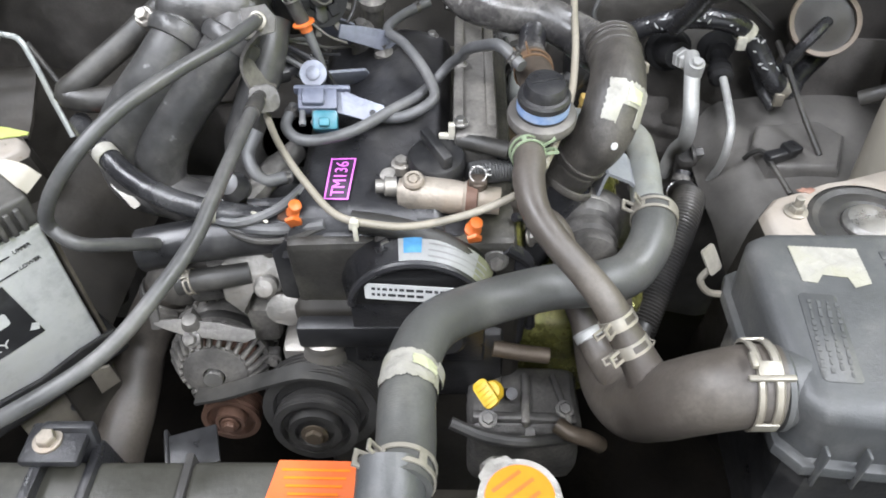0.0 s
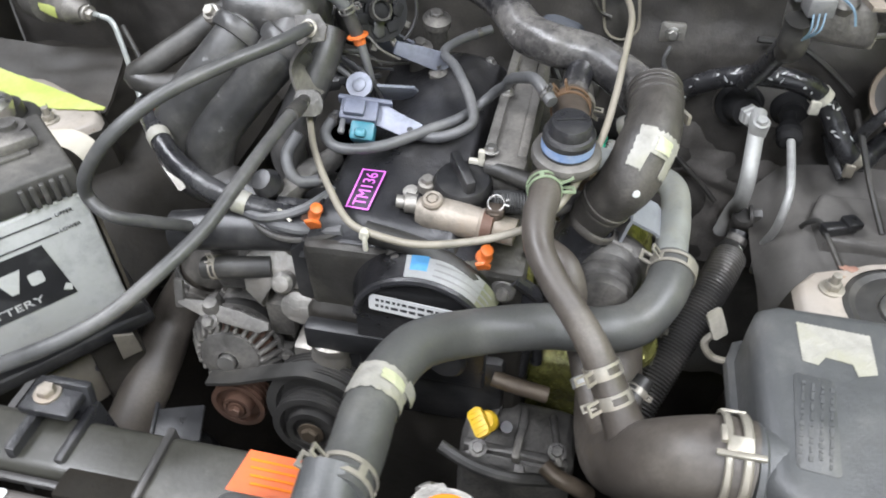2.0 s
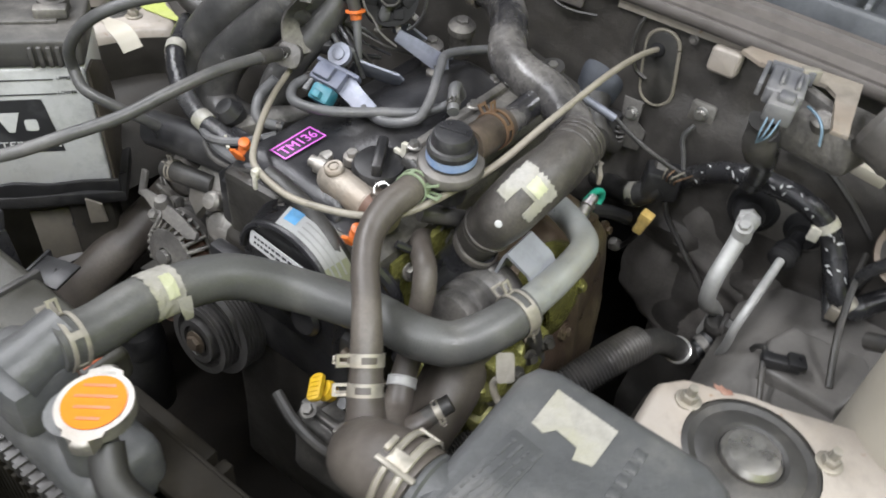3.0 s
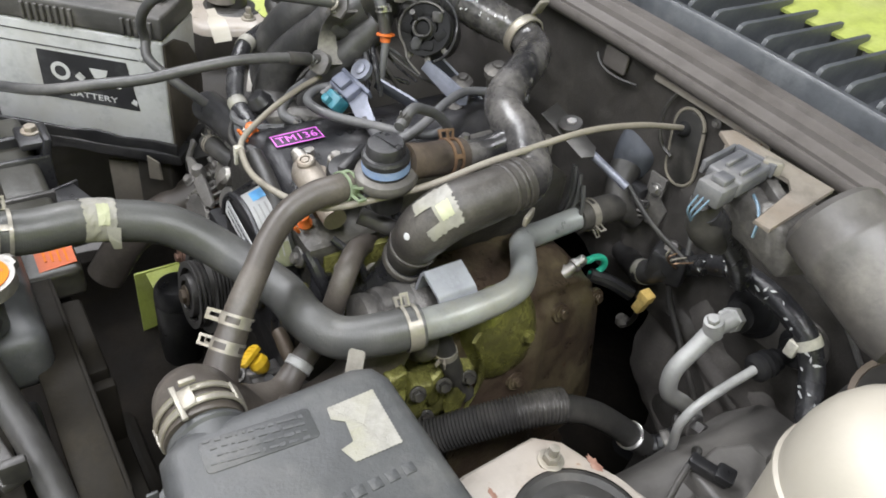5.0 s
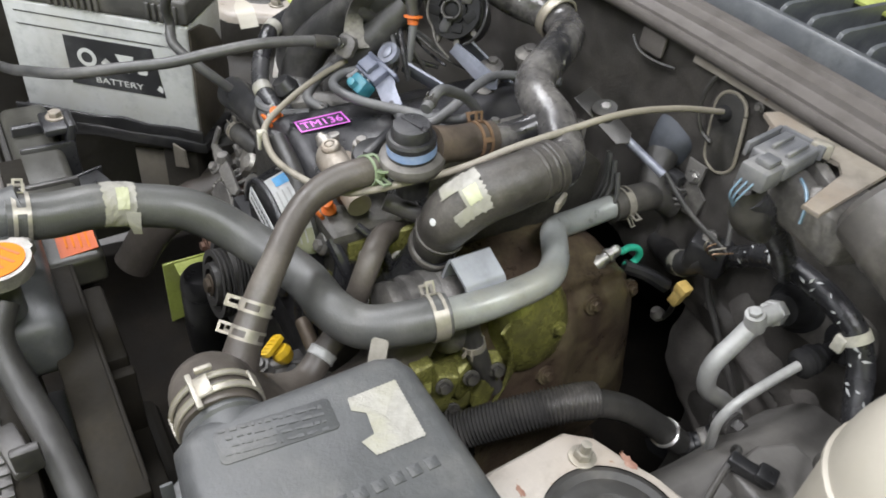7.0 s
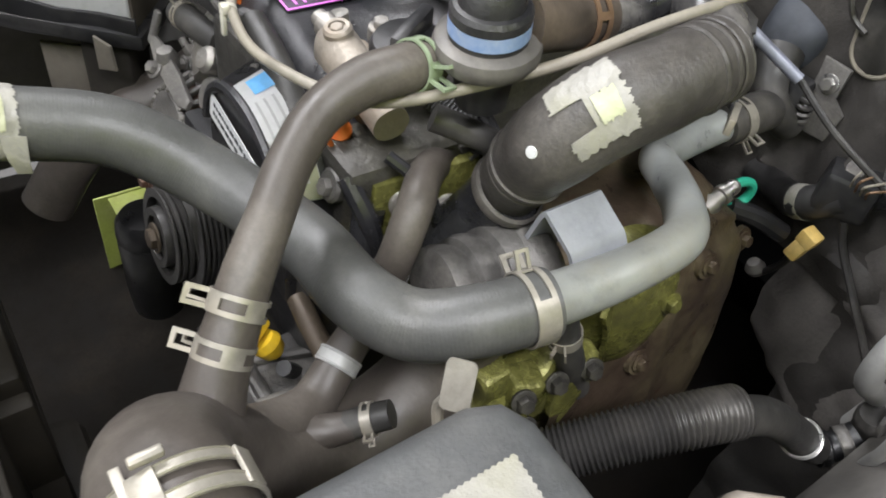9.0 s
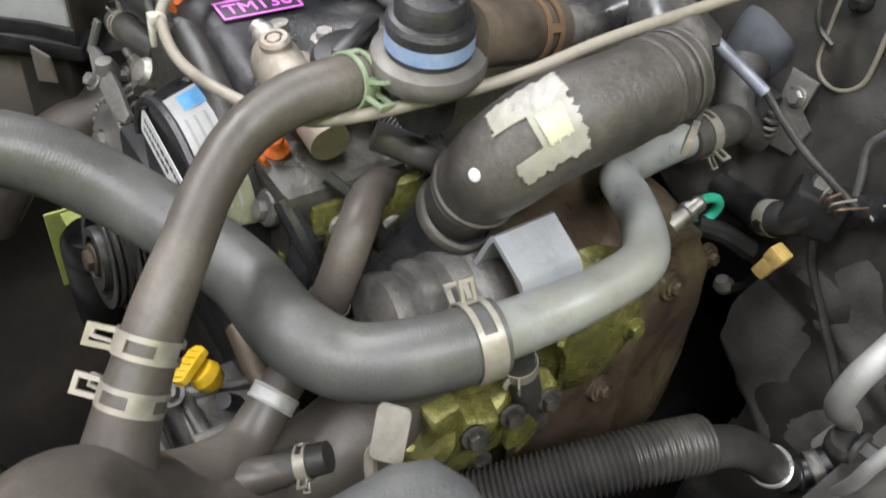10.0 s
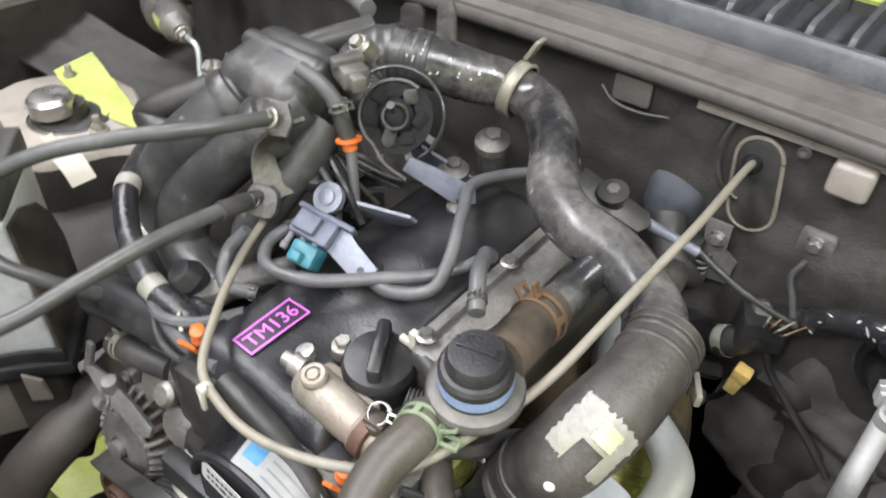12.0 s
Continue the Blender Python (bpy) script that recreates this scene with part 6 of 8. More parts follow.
part("lid", join(box((L + 0.003, D + 0.003, 0.030), BMX @ T_(-L / 2, D / 2, Hh - 0.018), 0.004, 3), *[box((0.0045, 0.006, 0.022), BMX @ T_(-0.012 - 0.0085 * k, -0.003, Hh - 0.020), 0.001) for k in range(5)], *[box((0.0045, 0.006, 0.022), BMX @ T_(-0.110 - 0.0085 * k, -0.003, Hh - 0.020), 0.001) for k in range(8)], box((L * 0.8, 0.03, 0.004), BMX @ T_(-L / 2, D * 0.5, Hh - 0.002), 0.001)), BATGREY, bat, "dark grey dusty lid")
for tx in (0.030, L - 0.032):
    part("terminal", crumple(join(lathe([(0.010, 0), (0.009, 0.018), (0, 0.019)], BMX @ T_(-tx, D * 0.72, Hh - 0.004), 16), lathe([(0.016, 0.001), (0.016, 0.013), (0.010, 0.013)], BMX @ T_(-tx, D * 0.72, Hh - 0.004), 20), box((0.034, 0.016, 0.012), BMX @ T_(-tx, D * 0.72 - 0.022, Hh + 0.004), 0.003)), 0.0008, 60), DULLCAST, bat)
FACE = yz(BMX @ V((0, -0.0005, 0)), -BY, (0, 0, 1))
pl = part("label", prism([(-0.040, 0.050), (-0.165, 0.050), (-0.165, 0.116), (-0.050, 0.116)], 0.0008, FACE), INK, bat, "worn black brand label")
part("emblem_ring", lathe([(0.0075, 0), (0.0125, 0), (0.0125, 0.0005), (0.0075, 0.0005), (0.0075, 0)], FACE @ T_(-0.138, 0.090, 0.0009), 28, False), WHITEST, pl)
part("emblem_wedge", prism([(-0.012, 0.012), (0.012, 0.012), (0.003, -0.012), (-0.003, -0.012)], 0.0005, FACE @ T_(-0.087, 0.089, 0.0009)), WHITEST, pl)
part("emblem_pad", prism(rounded(0.013, 0.014, 0.003, 3), 0.0005, FACE @ T_(-0.066, 0.085, 0.0009)), WHITEST, pl)
part("emblem_mark", box((0.010, 0.010, 0.0004), FACE @ T_(-0.113, 0.086, 0.0011) @ R_(45, "Z"), 0), FADEINK, pl)
part("writing", lettering("BATTERY", 0.0115, FACE @ T_(-0.100, 0.0600, 0.0010) @ Matrix.Diagonal((1.35, 1, 1, 1)), 0.0002), WHITEST, pl)
for k, z in enumerate((0.139, 0.122)):
    part("level_line", box((0.19, 0.0012, 0.0004), FACE @ T_(-0.128, z, 0.0005), 0), INK, bat)
    part("level_writing", lettering("UPPER" if k == 0 else "LOWER", 0.0055, FACE @ T_(-0.022, z + 0.001, 0.0006), 0.0002), INK, bat)
part("chip", prism([(-0.004, 0), (0.003, -0.004), (0.005, 0.003), (0.0, 0.006)], 0.0006, FACE @ T_(-0.046, 0.060, 0.0008)), WHITEST, pl)
tray = thing("battery_tray", "black battery tray with a folded rim on a metal bracket", "battery tray", (-0.44, 0.45, 0.68))
part("tray", box((L + 0.03, D + 0.03, 0.016), BMX @ T_(-L / 2, D / 2, -0.010), 0.004), PLASTIC, tray)
part("rim", crumple(box((L + 0.02, 0.005, 0.032), BMX @ T_(-L / 2, -0.009, -0.004), 0.002, 2, 6), 0.006, 30), PLASTIC, tray)
part("stay", box((0.05, 0.05, 0.14), BMX @ T_(-0.03, 0.02, -0.09), 0.006), DARKBODY, tray)
sp_ = part("stay_plate", prism([(-0.100, -0.040), (-0.012, -0.034), (-0.004, -0.085), (-0.030, -0.104), (-0.100, -0.118)], 0.004, FACE @ T_(0, 0, -0.010), 0.001), TRAYPAINT, tray, "beige-grey painted steel stay")
for hx, hz, hr in ((-0.052, -0.062, 0.006), (-0.030, -0.082, 0.004)):
    part("hole", lathe([(hr, 0), (hr, 0.0006), (0, 0.0006)], FACE @ T_(hx, hz, -0.0058), 16), INK, sp_)
part("flange", prism([(0, 0), (0.020, 0.004), (0.018, 0.03), (0.0, 0.036)], 0.003, yz((-0.318, 0.436, 0.670), (0.8, 0.6, 0), (0, 0, 1)), 0.001), TRAYPAINT, tray, "bare grey steel flange")
bcov = solo("insulating_cover", crumple(prism([(-0.003, -0.014), (0.05, -0.016), (D, -0.010), (D + 0.003, 0.060), (D - 0.012, 0.098), (D - 0.035, 0.125), (0.030, 0.145), (-0.003, 0.150)], 0.003, BMX @ yz((0.002, 0, 0), (0, 1, 0), (0, 0, 1)), 0.001), 0.002, 20), COVBROWN, "brown insulating sheet on the battery side", "cover")
for piece in (bat, tray, bcov):
    piece.location += V((-0.004, 0.019, 0.020))
# ---- intake manifold ----
mf = thing("intake_manifold", "dusty black intake manifold with curved runners", "intake manifold", (-0.20, 0.68, 0.90))
PM = yz((-0.196, 0.694, 0.972), (0.985, -0.03, 0.0), (0.0, 0.96, 0.26))
part("plenum", crumple(join(box((0.094, 0.074, 0.060), PM, 0.020, 6, 1), box((0.0965, 0.018, 0.0625), PM @ T_(0, 0.008, 0.0), 0.019, 6)), 0.001, 30), MANIFOLD, mf, "", 60)
RUNS = [[(-0.218, 0.690, 0.972), (-0.226, 0.662, 0.958), (-0.248, 0.640, 0.933), (-0.276, 0.628, 0.900), (-0.298, 0.622, 0.862), (-0.290, 0.615, 0.818), (-0.20, 0.61, 0.80)],
        [(-0.165, 0.680, 0.970), (-0.176, 0.655, 0.954), (-0.202, 0.643, 0.926), (-0.232, 0.632, 0.895), (-0.258, 0.620, 0.860), (-0.262, 0.608, 0.820), (-0.17, 0.59, 0.800)],
        [(-0.145, 0.690, 0.955), (-0.150, 0.665, 0.930), (-0.165, 0.640, 0.895), (-0.180, 0.625, 0.855), (-0.165, 0.62, 0.82), (-0.12, 0.62, 0.81)]]
for k, r in enumerate(RUNS):
    part("runner", tube(r, [0.0245, 0.0222, 0.0222, 0.0243, 0.0250, 0.0240, 0.022][: len(r)] if k < 2 else 0.018, 70, 26, wobble=0.02), MANIFOLD, mf)
    if k < 2:
        part("collar", lathe([(0.018, -0.010), (0.0265, -0.007), (0.0282, -0.002), (0.0275, 0.004), (0.0255, 0.008), (0.018, 0.009)], axis_m(r[1], V(r[2]) - V(r[0])), 32), MANIFOLD, mf)
for bx, by, bz in ((-0.252, 0.664, 0.975), (-0.150, 0.735, 1.005)):
    part("bolt", join(lathe([(0.010, -0.015), (0.010, 0.0), (0.008, 0.003), (0, 0.003)], axis_m((bx, by, bz), (-0.2, -0.6, 0.8)), 18), hexbolt((bx, by, bz), (-0.2, -0.6, 0.8), 0.006, 0.007)), ALLOY, mf)
part("slot_boss", box((0.022, 0.010, 0.012), T_(-0.232, 0.650, 0.965) @ R_(40, "X"), 0.003), MANIFOLD, mf)
part("fuel_rail", tube([(-0.115, 0.53, 0.835), (-0.16, 0.53, 0.83), (-0.22, 0.525, 0.825), (-0.26, 0.52, 0.82)], 0.020, 20, 18), PLASTIC, mf)

cb = thing("cable_bracket", "dusty grey curved steel cable bracket on the manifold", "bracket", (-0.15, 0.63, 0.92))
part("arm", sheet(lambda u, v: V((-0.140 - 0.020 * math.sin(u * math.pi) + 0.006 * v - 0.008 * u, 0.640 - 0.012 * u + (v - 0.5) * (0.030 - 0.012 * math.sin(u * math.pi)), 0.980 - 0.068 * u)), 20, 4, 0.003), DULLCAST, cb)
part("head_plate", prism([(-0.014, -0.013), (0.012, -0.012), (0.016, 0.0), (0.010, 0.012), (-0.012, 0.013)], 0.003, yz((-0.142, 0.636, 0.983), (0.9, 0.2, 0.1), (-0.1, 0.5, 0.85)), 0.001), DULLCAST, cb)
part("foot_plate", crumple(prism(rounded(0.028, 0.024, 0.008), 0.006, yz((-0.147, 0.619, 0.915), (0.9, 0.3, 0), (-0.1, 0.5, 0.85)), 0.002), 0.0015, 50), DULLCAST, cb)
part("bolt", hexbolt((-0.140, 0.629, 0.987), (-0.05, -0.8, 0.55), 0.0055, 0.006), CREAM, cb)
part("bolt", hexbolt((-0.150, 0.612, 0.919), (-0.05, -0.8, 0.55), 0.0045, 0.006), STEEL, cb)

# throttle body
th = thing("throttle_valve", "grimy black throttle body with cable drum and levers", "throttle body", (-0.11, 0.73, 0.93))
TM = axis_m((-0.112, 0.735, 0.955), (0.55, -0.65, 0.45), (0, 0, 1)) @ Matrix.Diagonal((0.85, 0.85, 1, 1))
part("barrel", lathe([(0.036, -0.06), (0.036, -0.004), (0.030, 0.0), (0, 0.0)], TM, 36), PLASTIC, th)
drum = part("cable_drum", join(lathe([(0.036, 0.002), (0.036, 0.005), (0.032, 0.006), (0.032, 0.009), (0.036, 0.010), (0.036, 0.013), (0.020, 0.013), (0.020, 0.008), (0, 0.008)], TM, 44)), SEAL, th, "dark steel cable drum")
part("hub", lathe([(0.017, 0.006), (0.017, 0.012), (0.012, 0.014), (0.012, 0.017), (0.007, 0.019), (0, 0.019)], TM, 28), SEAL, drum)
part("lever", crumple(prism([(-0.006, 0), (0.006, 0), (0.008, 0.026), (0.001, 0.033), (-0.006, 0.028)], 0.003, TM @ T_(0, 0, 0.012) @ R_(75, "Z"), 0.001), 0.0006, 60), COVER, drum)
random.seed(29)
for k in range(7):
    a = radians(52 * k + random.uniform(-14, 14))
    part("drum_plate", crumple(prism(rounded(random.uniform(0.012, 0.020), random.uniform(0.010, 0.016), 0.003, 3), random.uniform(0.002, 0.006), TM @ T_(0.024 * math.cos(a), 0.024 * math.sin(a), 0.010) @ R_(random.uniform(0, 180), "Z") @ R_(random.uniform(-14, 14), "X"), 0.001), 0.0008, 60), random.choice((COVER, SEAL, PULLEY)), drum)
part("wire_hoop", tube([TM @ V((0.046 * math.cos(radians(a)), 0.046 * math.sin(radians(a)), 0.014 + 0.004 * math.sin(radians(3 * a)))) for a in range(-150, 61, 15)], 0.0018, 70, 8), PLASTIC, drum)
part("return_wire", tube([TM @ V((0.034 * math.cos(radians(a)), 0.034 * math.sin(radians(a)), 0.015)) for a in range(-40, 150, 15)] + [TM @ V((-0.045, 0.010, 0.018)), TM @ V((-0.060, -0.010, 0.016))], 0.0014, 60, 6), DULLCAST, drum)
for k in range(3):
    part("lug", box((0.012, 0.008, 0.006), TM @ R_(160 + 38 * k, "Z") @ T_(0.040, 0, 0.004), 0.0015), GREYBODY, drum)
part("spring", tube([TM @ V((0.012 * math.cos(a * 0.9), 0.012 * math.sin(a * 0.9), 0.010 + 0.0006 * a)) for a in range(0, 26)], 0.0014, 90, 6), PULLEY, th)
part("stop_screw", rod((-0.085, 0.700, 0.985), (-0.078, 0.690, 0.996), 0.003), PULLEY, th)
part("idle_valve", join(box((0.034, 0.022, 0.016), T_(-0.134, 0.706, 0.998) @ R_(-25, "Z"), 0.003), box((0.016, 0.012, 0.012), T_(-0.118, 0.697, 0.998) @ R_(-25, "Z"), 0.002), box((0.010, 0.026, 0.006), T_(-0.136, 0.706, 1.007) @ R_(-25, "Z"), 0.001)), GREYBODY, th)
for a, b, w in (((-0.108, 0.752, 0.918), (-0.066, 0.800, 0.868), 0.030), ((-0.105, 0.668, 0.905), (-0.065, 0.705, 0.885), 0.024)):
    d = V(b) - V(a)
    part("blue_bracket", prism([(0, -w / 2), (d.length - 0.008, -w / 2), (d.length, -w / 4), (d.length, w / 4), (d.length - 0.008, w / 2), (0, w / 2)], 0.003, yz(a, d, (0.1, -0.5, 0.8)), 0.001), BLUEZINC, th, "blue-grey zinc-plated bracket")
part("blue_bracket_bolt", hexbolt((-0.072, 0.792, 0.880), (0.1, -0.5, 0.8), 0.005, 0.005), PULLEY, th)

# solenoid valve with teal plug
sv = thing("solenoid_valve", "dusty blue-grey vacuum solenoid with a teal plug", "solenoid valve", (-0.095, 0.615, 0.895))
SM = yz((-0.098, 0.622, 0.900), (0.98, 0.12, -0.1), (-0.15, 0.85, 0.5))
part("body", crumple(join(box((0.036, 0.022, 0.014), SM, 0.003), box((0.020, 0.016, 0.008), SM @ T_(-0.004, 0, 0.009), 0.002), box((0.052, 0.005, 0.012), SM @ T_(0.004, 0.012, 0.0), 0.002)), 0.0006, 50), VIOLET, sv)
for k in range(3):
    part("nipple", lathe([(0.0028, 0), (0.0028, 0.010), (0.0036, 0.011), (0.0028, 0.015), (0, 0.015)], SM @ T_(-0.014 + 0.011 * k, -0.010, 0.002) @ R_(90, "X"), 10), PLUGGREY, sv)
part("ring_lug", join(lathe([(0.0065, 0), (0.0125, 0), (0.0125, 0.006), (0.0065, 0.006), (0.0065, 0)], axis_m((-0.103, 0.645, 0.914), (0.1, -0.7, 0.7)), 24, False), lathe([(0.0065, 0), (0.0065, 0.008), (0.004, 0.009), (0, 0.009)], axis_m((-0.103, 0.645, 0.914), (0.1, -0.7, 0.7)), 16)), BLUEZINC, sv)
part("plug", join(box((0.023, 0.018, 0.020), yz((-0.090, 0.604, 0.890), (0.98, 0.12, -0.1), (-0.1, 0.7, 0.7)), 0.003), box((0.010, 0.008, 0.024), yz((-0.090, 0.598, 0.892), (0.98, 0.12, -0.1), (-0.1, 0.7, 0.7)), 0.002)), TEAL, sv, "teal plastic plug")
part("tab", prism([(-0.006, -0.012), (0.040, -0.015), (0.048, -0.008), (0.046, 0.004), (0.02, 0.006), (0, 0.012)], 0.002, yz((-0.083, 0.628, 0.898), (0.95, -0.1, -0.20), (0.05, 0.8, 0.55)), 0.0006), BLUEZINC, sv)
part("tab_hole", lathe([(0.003, 0), (0.003, 0.0006), (0, 0.0006)], yz((-0.083, 0.628, 0.898), (0.95, -0.1, -0.20), (0.05, 0.8, 0.55)) @ T_(0.037, -0.006, 0.0021), 12), INK, sv)
sv.location += V((-0.002, 0.005, 0.006))
cn = thing("grey_connector", "dusty grey connector and black boot beside the head", "connector", (-0.145, 0.595, 0.848))
part("body", crumple(tube([(-0.165, 0.555, 0.845), (-0.150, 0.585, 0.850), (-0.128, 0.625, 0.852)], [0.012, 0.013, 0.011], 16, 12), 0.002, 50), DULLCAST, cn)
part("boot", lathe([(0.0, -0.012), (0.012, -0.010), (0.015, 0.002), (0.010, 0.014), (0, 0.016)], axis_m((-0.172, 0.556, 0.862), (-0.2, -0.5, 0.8)), 18), PLASTIC, cn)

SP = [(-0.150, 0.668, 1.010), (-0.134, 0.674, 1.000), (-0.121, 0.679, 0.983), (-0.113, 0.681, 0.955), (-0.104, 0.675, 0.928), (-0.096, 0.668, 0.897)]
spp = thing("vent_tube", "grey vent tube with an orange collar", "tube", SP[3])
part("tube", tube(SP, [0.0058, 0.0060, 0.0062, 0.0050, 0.0040, 0.0038], 50, 16), VACH, spp)
part("sleeve", tube([(-0.1225, 0.679, 0.987), (-0.114, 0.681, 0.958)], 0.0068, 6, 18), PULLEY, spp)
part("collar", lathe([(0.004, -0.001), (0.0105, 0.0), (0.0105, 0.0018), (0.0065, 0.003), (0.0058, 0.009), (0.004, 0.010)], axis_m((-0.1135, 0.681, 0.957), (0.25, -0.12, -1)), 24), ORANGE, spp, "orange plastic collar")
part("clip", spring_clamp((-0.121, 0.679, 0.984), (0.3, 0.05, -1), 0.0070, (1, 0, 0.2), 0.007, 0.0012, 0.007), STEEL, spp)

# ---- cables and small hoses ----
def line(name, pts, r, material, label, category, n=70, seg=10):
    return solo(name, tube(pts, r, n, seg), material, label, category)


line("throttle_cable", [(-0.140, 0.629, 0.988), (-0.150, 0.586, 0.995), (-0.184, 0.540, 0.994), (-0.220, 0.497, 0.986), (-0.249, 0.468, 0.967), (-0.278, 0.458, 0.931), (-0.289, 0.463, 0.903), (-0.273, 0.459, 0.890), (-0.250, 0.479, 0.868), (-0.239, 0.505, 0.843), (-0.242, 0.537, 0.807), (-0.252, 0.559, 0.763)], 0.0058, CABLEG, "thick grey cable looping past the battery", "cable", 90, 14)
line("accelerator_cable", [(-0.149, 0.606, 0.922), (-0.148, 0.578, 0.928), (-0.148, 0.521, 0.934), (-0.154, 0.470, 0.929), (-0.161, 0.428, 0.922), (-0.175, 0.385, 0.917), (-0.203, 0.339, 0.905), (-0.257, 0.305, 0.888), (-0.316, 0.294, 0.863), (-0.401, 0.283, 0.830)], 0.0058, CABLEG, "thick grey cable arching over the bay to the battery side", "cable", 90, 14)
solo("cable_ferrule", join(tube([(-0.149, 0.604, 0.922), (-0.148, 0.578, 0.928)], 0.0074, 5, 14), lathe([(0.006, 0), (0.006, 0.02), (0, 0.02)], axis_m((-0.150, 0.610, 0.921), (0.1, 1, -0.2)), 12)), PULLEY, "grey cable ferrule at the bracket", "ferrule")
WC = [(-0.148, 0.618, 0.898), (-0.129, 0.576, 0.895), (-0.097, 0.525, 0.891), (-0.067, 0.490, 0.887), (-0.042, 0.481, 0.887), (-0.010, 0.477, 0.887), (0.028, 0.481, 0.892), (0.058, 0.492, 0.895), (0.088, 0.506, 0.904), (0.115, 0.553, 0.921), (0.128, 0.594, 0.932), (0.135, 0.642, 0.945), (0.139, 0.695, 0.952), (0.143, 0.755, 0.958), (0.138, 0.839, 0.944), (0.132, 0.900, 0.926), (0.128, 0.946, 0.911)]
wc = thing("cream_cable", "dirty cream control cable with a cable tie", "cable", WC[4])
part("sheath", tube(WC, 0.0033, 140, 12), CABLEW, wc)
part("cable_tie", join(lathe([(0.0042, -0.002), (0.0056, -0.002), (0.0056, 0.002), (0.0042, 0.002), (0.0042, -0.002)], axis_m((-0.054, 0.482, 0.886), (0.9, -0.3, 0)), 16, False), box((0.004, 0.0035, 0.018), T_(-0.053, 0.478, 0.880), 0.001), box((0.007, 0.005, 0.006), T_(-0.053, 0.479, 0.889), 0.001)), TIE, wc)
VA = [(-0.125, 0.633, 0.897), (-0.128, 0.604, 0.894), (-0.110, 0.584, 0.894), (-0.074, 0.590, 0.895), (-0.031, 0.630, 0.894), (-0.007, 0.656, 0.893), (0.009, 0.677, 0.897), (0.023, 0.681, 0.911), (0.033, 0.671, 0.924), (0.039, 0.654, 0.941), (0.054, 0.628, 0.960), (0.067, 0.603, 0.973), (0.083, 0.580, 0.968)]
def clipped_hose(pts, r, material, label, ends, n=90):
    """A hose with a soft sleeve and a spring clip near its ends."""
    h = thing("vacuum_hose", label, "hose", pts[len(pts) // 2], "vacuum hoses")
    part("hose", tube(pts, r, n, 12, wobble=0.02), material, h)
    for u in ends:
        p, t = on_track(pts, u)
        part("clip", spring_clamp(p, t, r + 0.0002, (0.4, -0.6, 0.7), 0.005, 0.0008, 0.005), DULLCAST, h)
    return h


clipped_hose(VA, 0.0052, VACH, "grey rubber vacuum hose to the bypass valve", (0.02, 0.97), 100)
clipped_hose([(-0.003, 0.814, 0.907), (-0.030, 0.795, 0.903), (-0.045, 0.760, 0.905), (-0.023, 0.713, 0.913), (0.002, 0.662, 0.906), (0.007, 0.638, 0.900), (-0.025, 0.624, 0.889), (-0.079, 0.638, 0.891)], 0.0052, VACH, "grey rubber vacuum hose over the valve cover", (0.05,))
solo("hose_clip", join(box((0.008, 0.016, 0.003), T_(-0.040, 0.632, 0.893) @ R_(40, "Z"), 0.001), box((0.008, 0.016, 0.003), T_(-0.040, 0.634, 0.880) @ R_(40, "Z"), 0.001)), PLASTIC, "black double hose clip", "clip")
clipped_hose([(-0.155, 0.605, 0.890), (-0.165, 0.590, 0.872), (-0.150, 0.572, 0.858), (-0.128, 0.585, 0.852)], 0.006, VACH, "short grey vacuum hose under the bracket", (0.95,), 40)
line("plug_hose", [(-0.060, 0.500, 0.872), (-0.030, 0.498, 0.868), (0.000, 0.495, 0.860), (0.030, 0.490, 0.845), (0.045, 0.488, 0.825)], 0.0095, RUBBER, "black hose along the timing cover edge", "hose", 40, 14)
line("pcv_hose", [(0.030, 0.595, 0.884), (0.050, 0.588, 0.884), (0.075, 0.580, 0.882)], 0.008, RUBBER, "short black crankcase hose", "hose", 16, 14)
solo("white_clip", join(box((0.006, 0.006, 0.016), T_(0.024, 0.597, 0.892), 0.001), box((0.016, 0.005, 0.005), T_(0.020, 0.597, 0.887), 0.001)), TIE, "small white plastic clip", "clip")
HL = [(-0.341, 0.642, 0.876), (-0.314, 0.609, 0.877), (-0.291, 0.583, 0.876), (-0.268, 0.565, 0.867), (-0.234, 0.548, 0.859), (-0.196, 0.535, 0.856), (-0.164, 0.534, 0.849), (-0.117, 0.533, 0.841)]
hl = thing("wiring_loom", "black loom with cream tape bands along the manifold", "wiring loom", HL[3])
part("loom", tube(HL, 0.0105, 80, 14, wobble=0.05), TAPEBLK, hl)
for u in (0.27, 0.72):
    p, t = on_track(HL, u)
    part("tape_band", lathe([(0.0108, -0.007), (0.0114, -0.007), (0.0114, 0.007), (0.0108, 0.007)], axis_m(p, t), 18, False), TAPE, hl)
part("foil_tag", crumple(prism(rounded(0.008, 0.034, 0.002), 0.001, yz((-0.297, 0.592, 0.826), (0.7, 0.6, 0.3), (0.4, -0.6, -0.7)), 0), 0.001, 60), ALLOY, hl)
part("orange_tag", box((0.016, 0.012, 0.010), T_(-0.318, 0.625, 0.880) @ R_(30, "Z"), 0.003), ORANGE, hl)
line("thin_wire", [(-0.20, 0.535, 0.850), (-0.165, 0.520, 0.853), (-0.130, 0.530, 0.860), (-0.105, 0.555, 0.868)], 0.0045, VACH, "thin grey wire across the head", "wire", 40, 8)
line("thin_wire", [(-0.19, 0.530, 0.846), (-0.155, 0.510, 0.842), (-0.120, 0.505, 0.846), (-0.09, 0.51, 0.855)], 0.003, RUBBER, "thin black wire across the head", "wire", 40, 8)
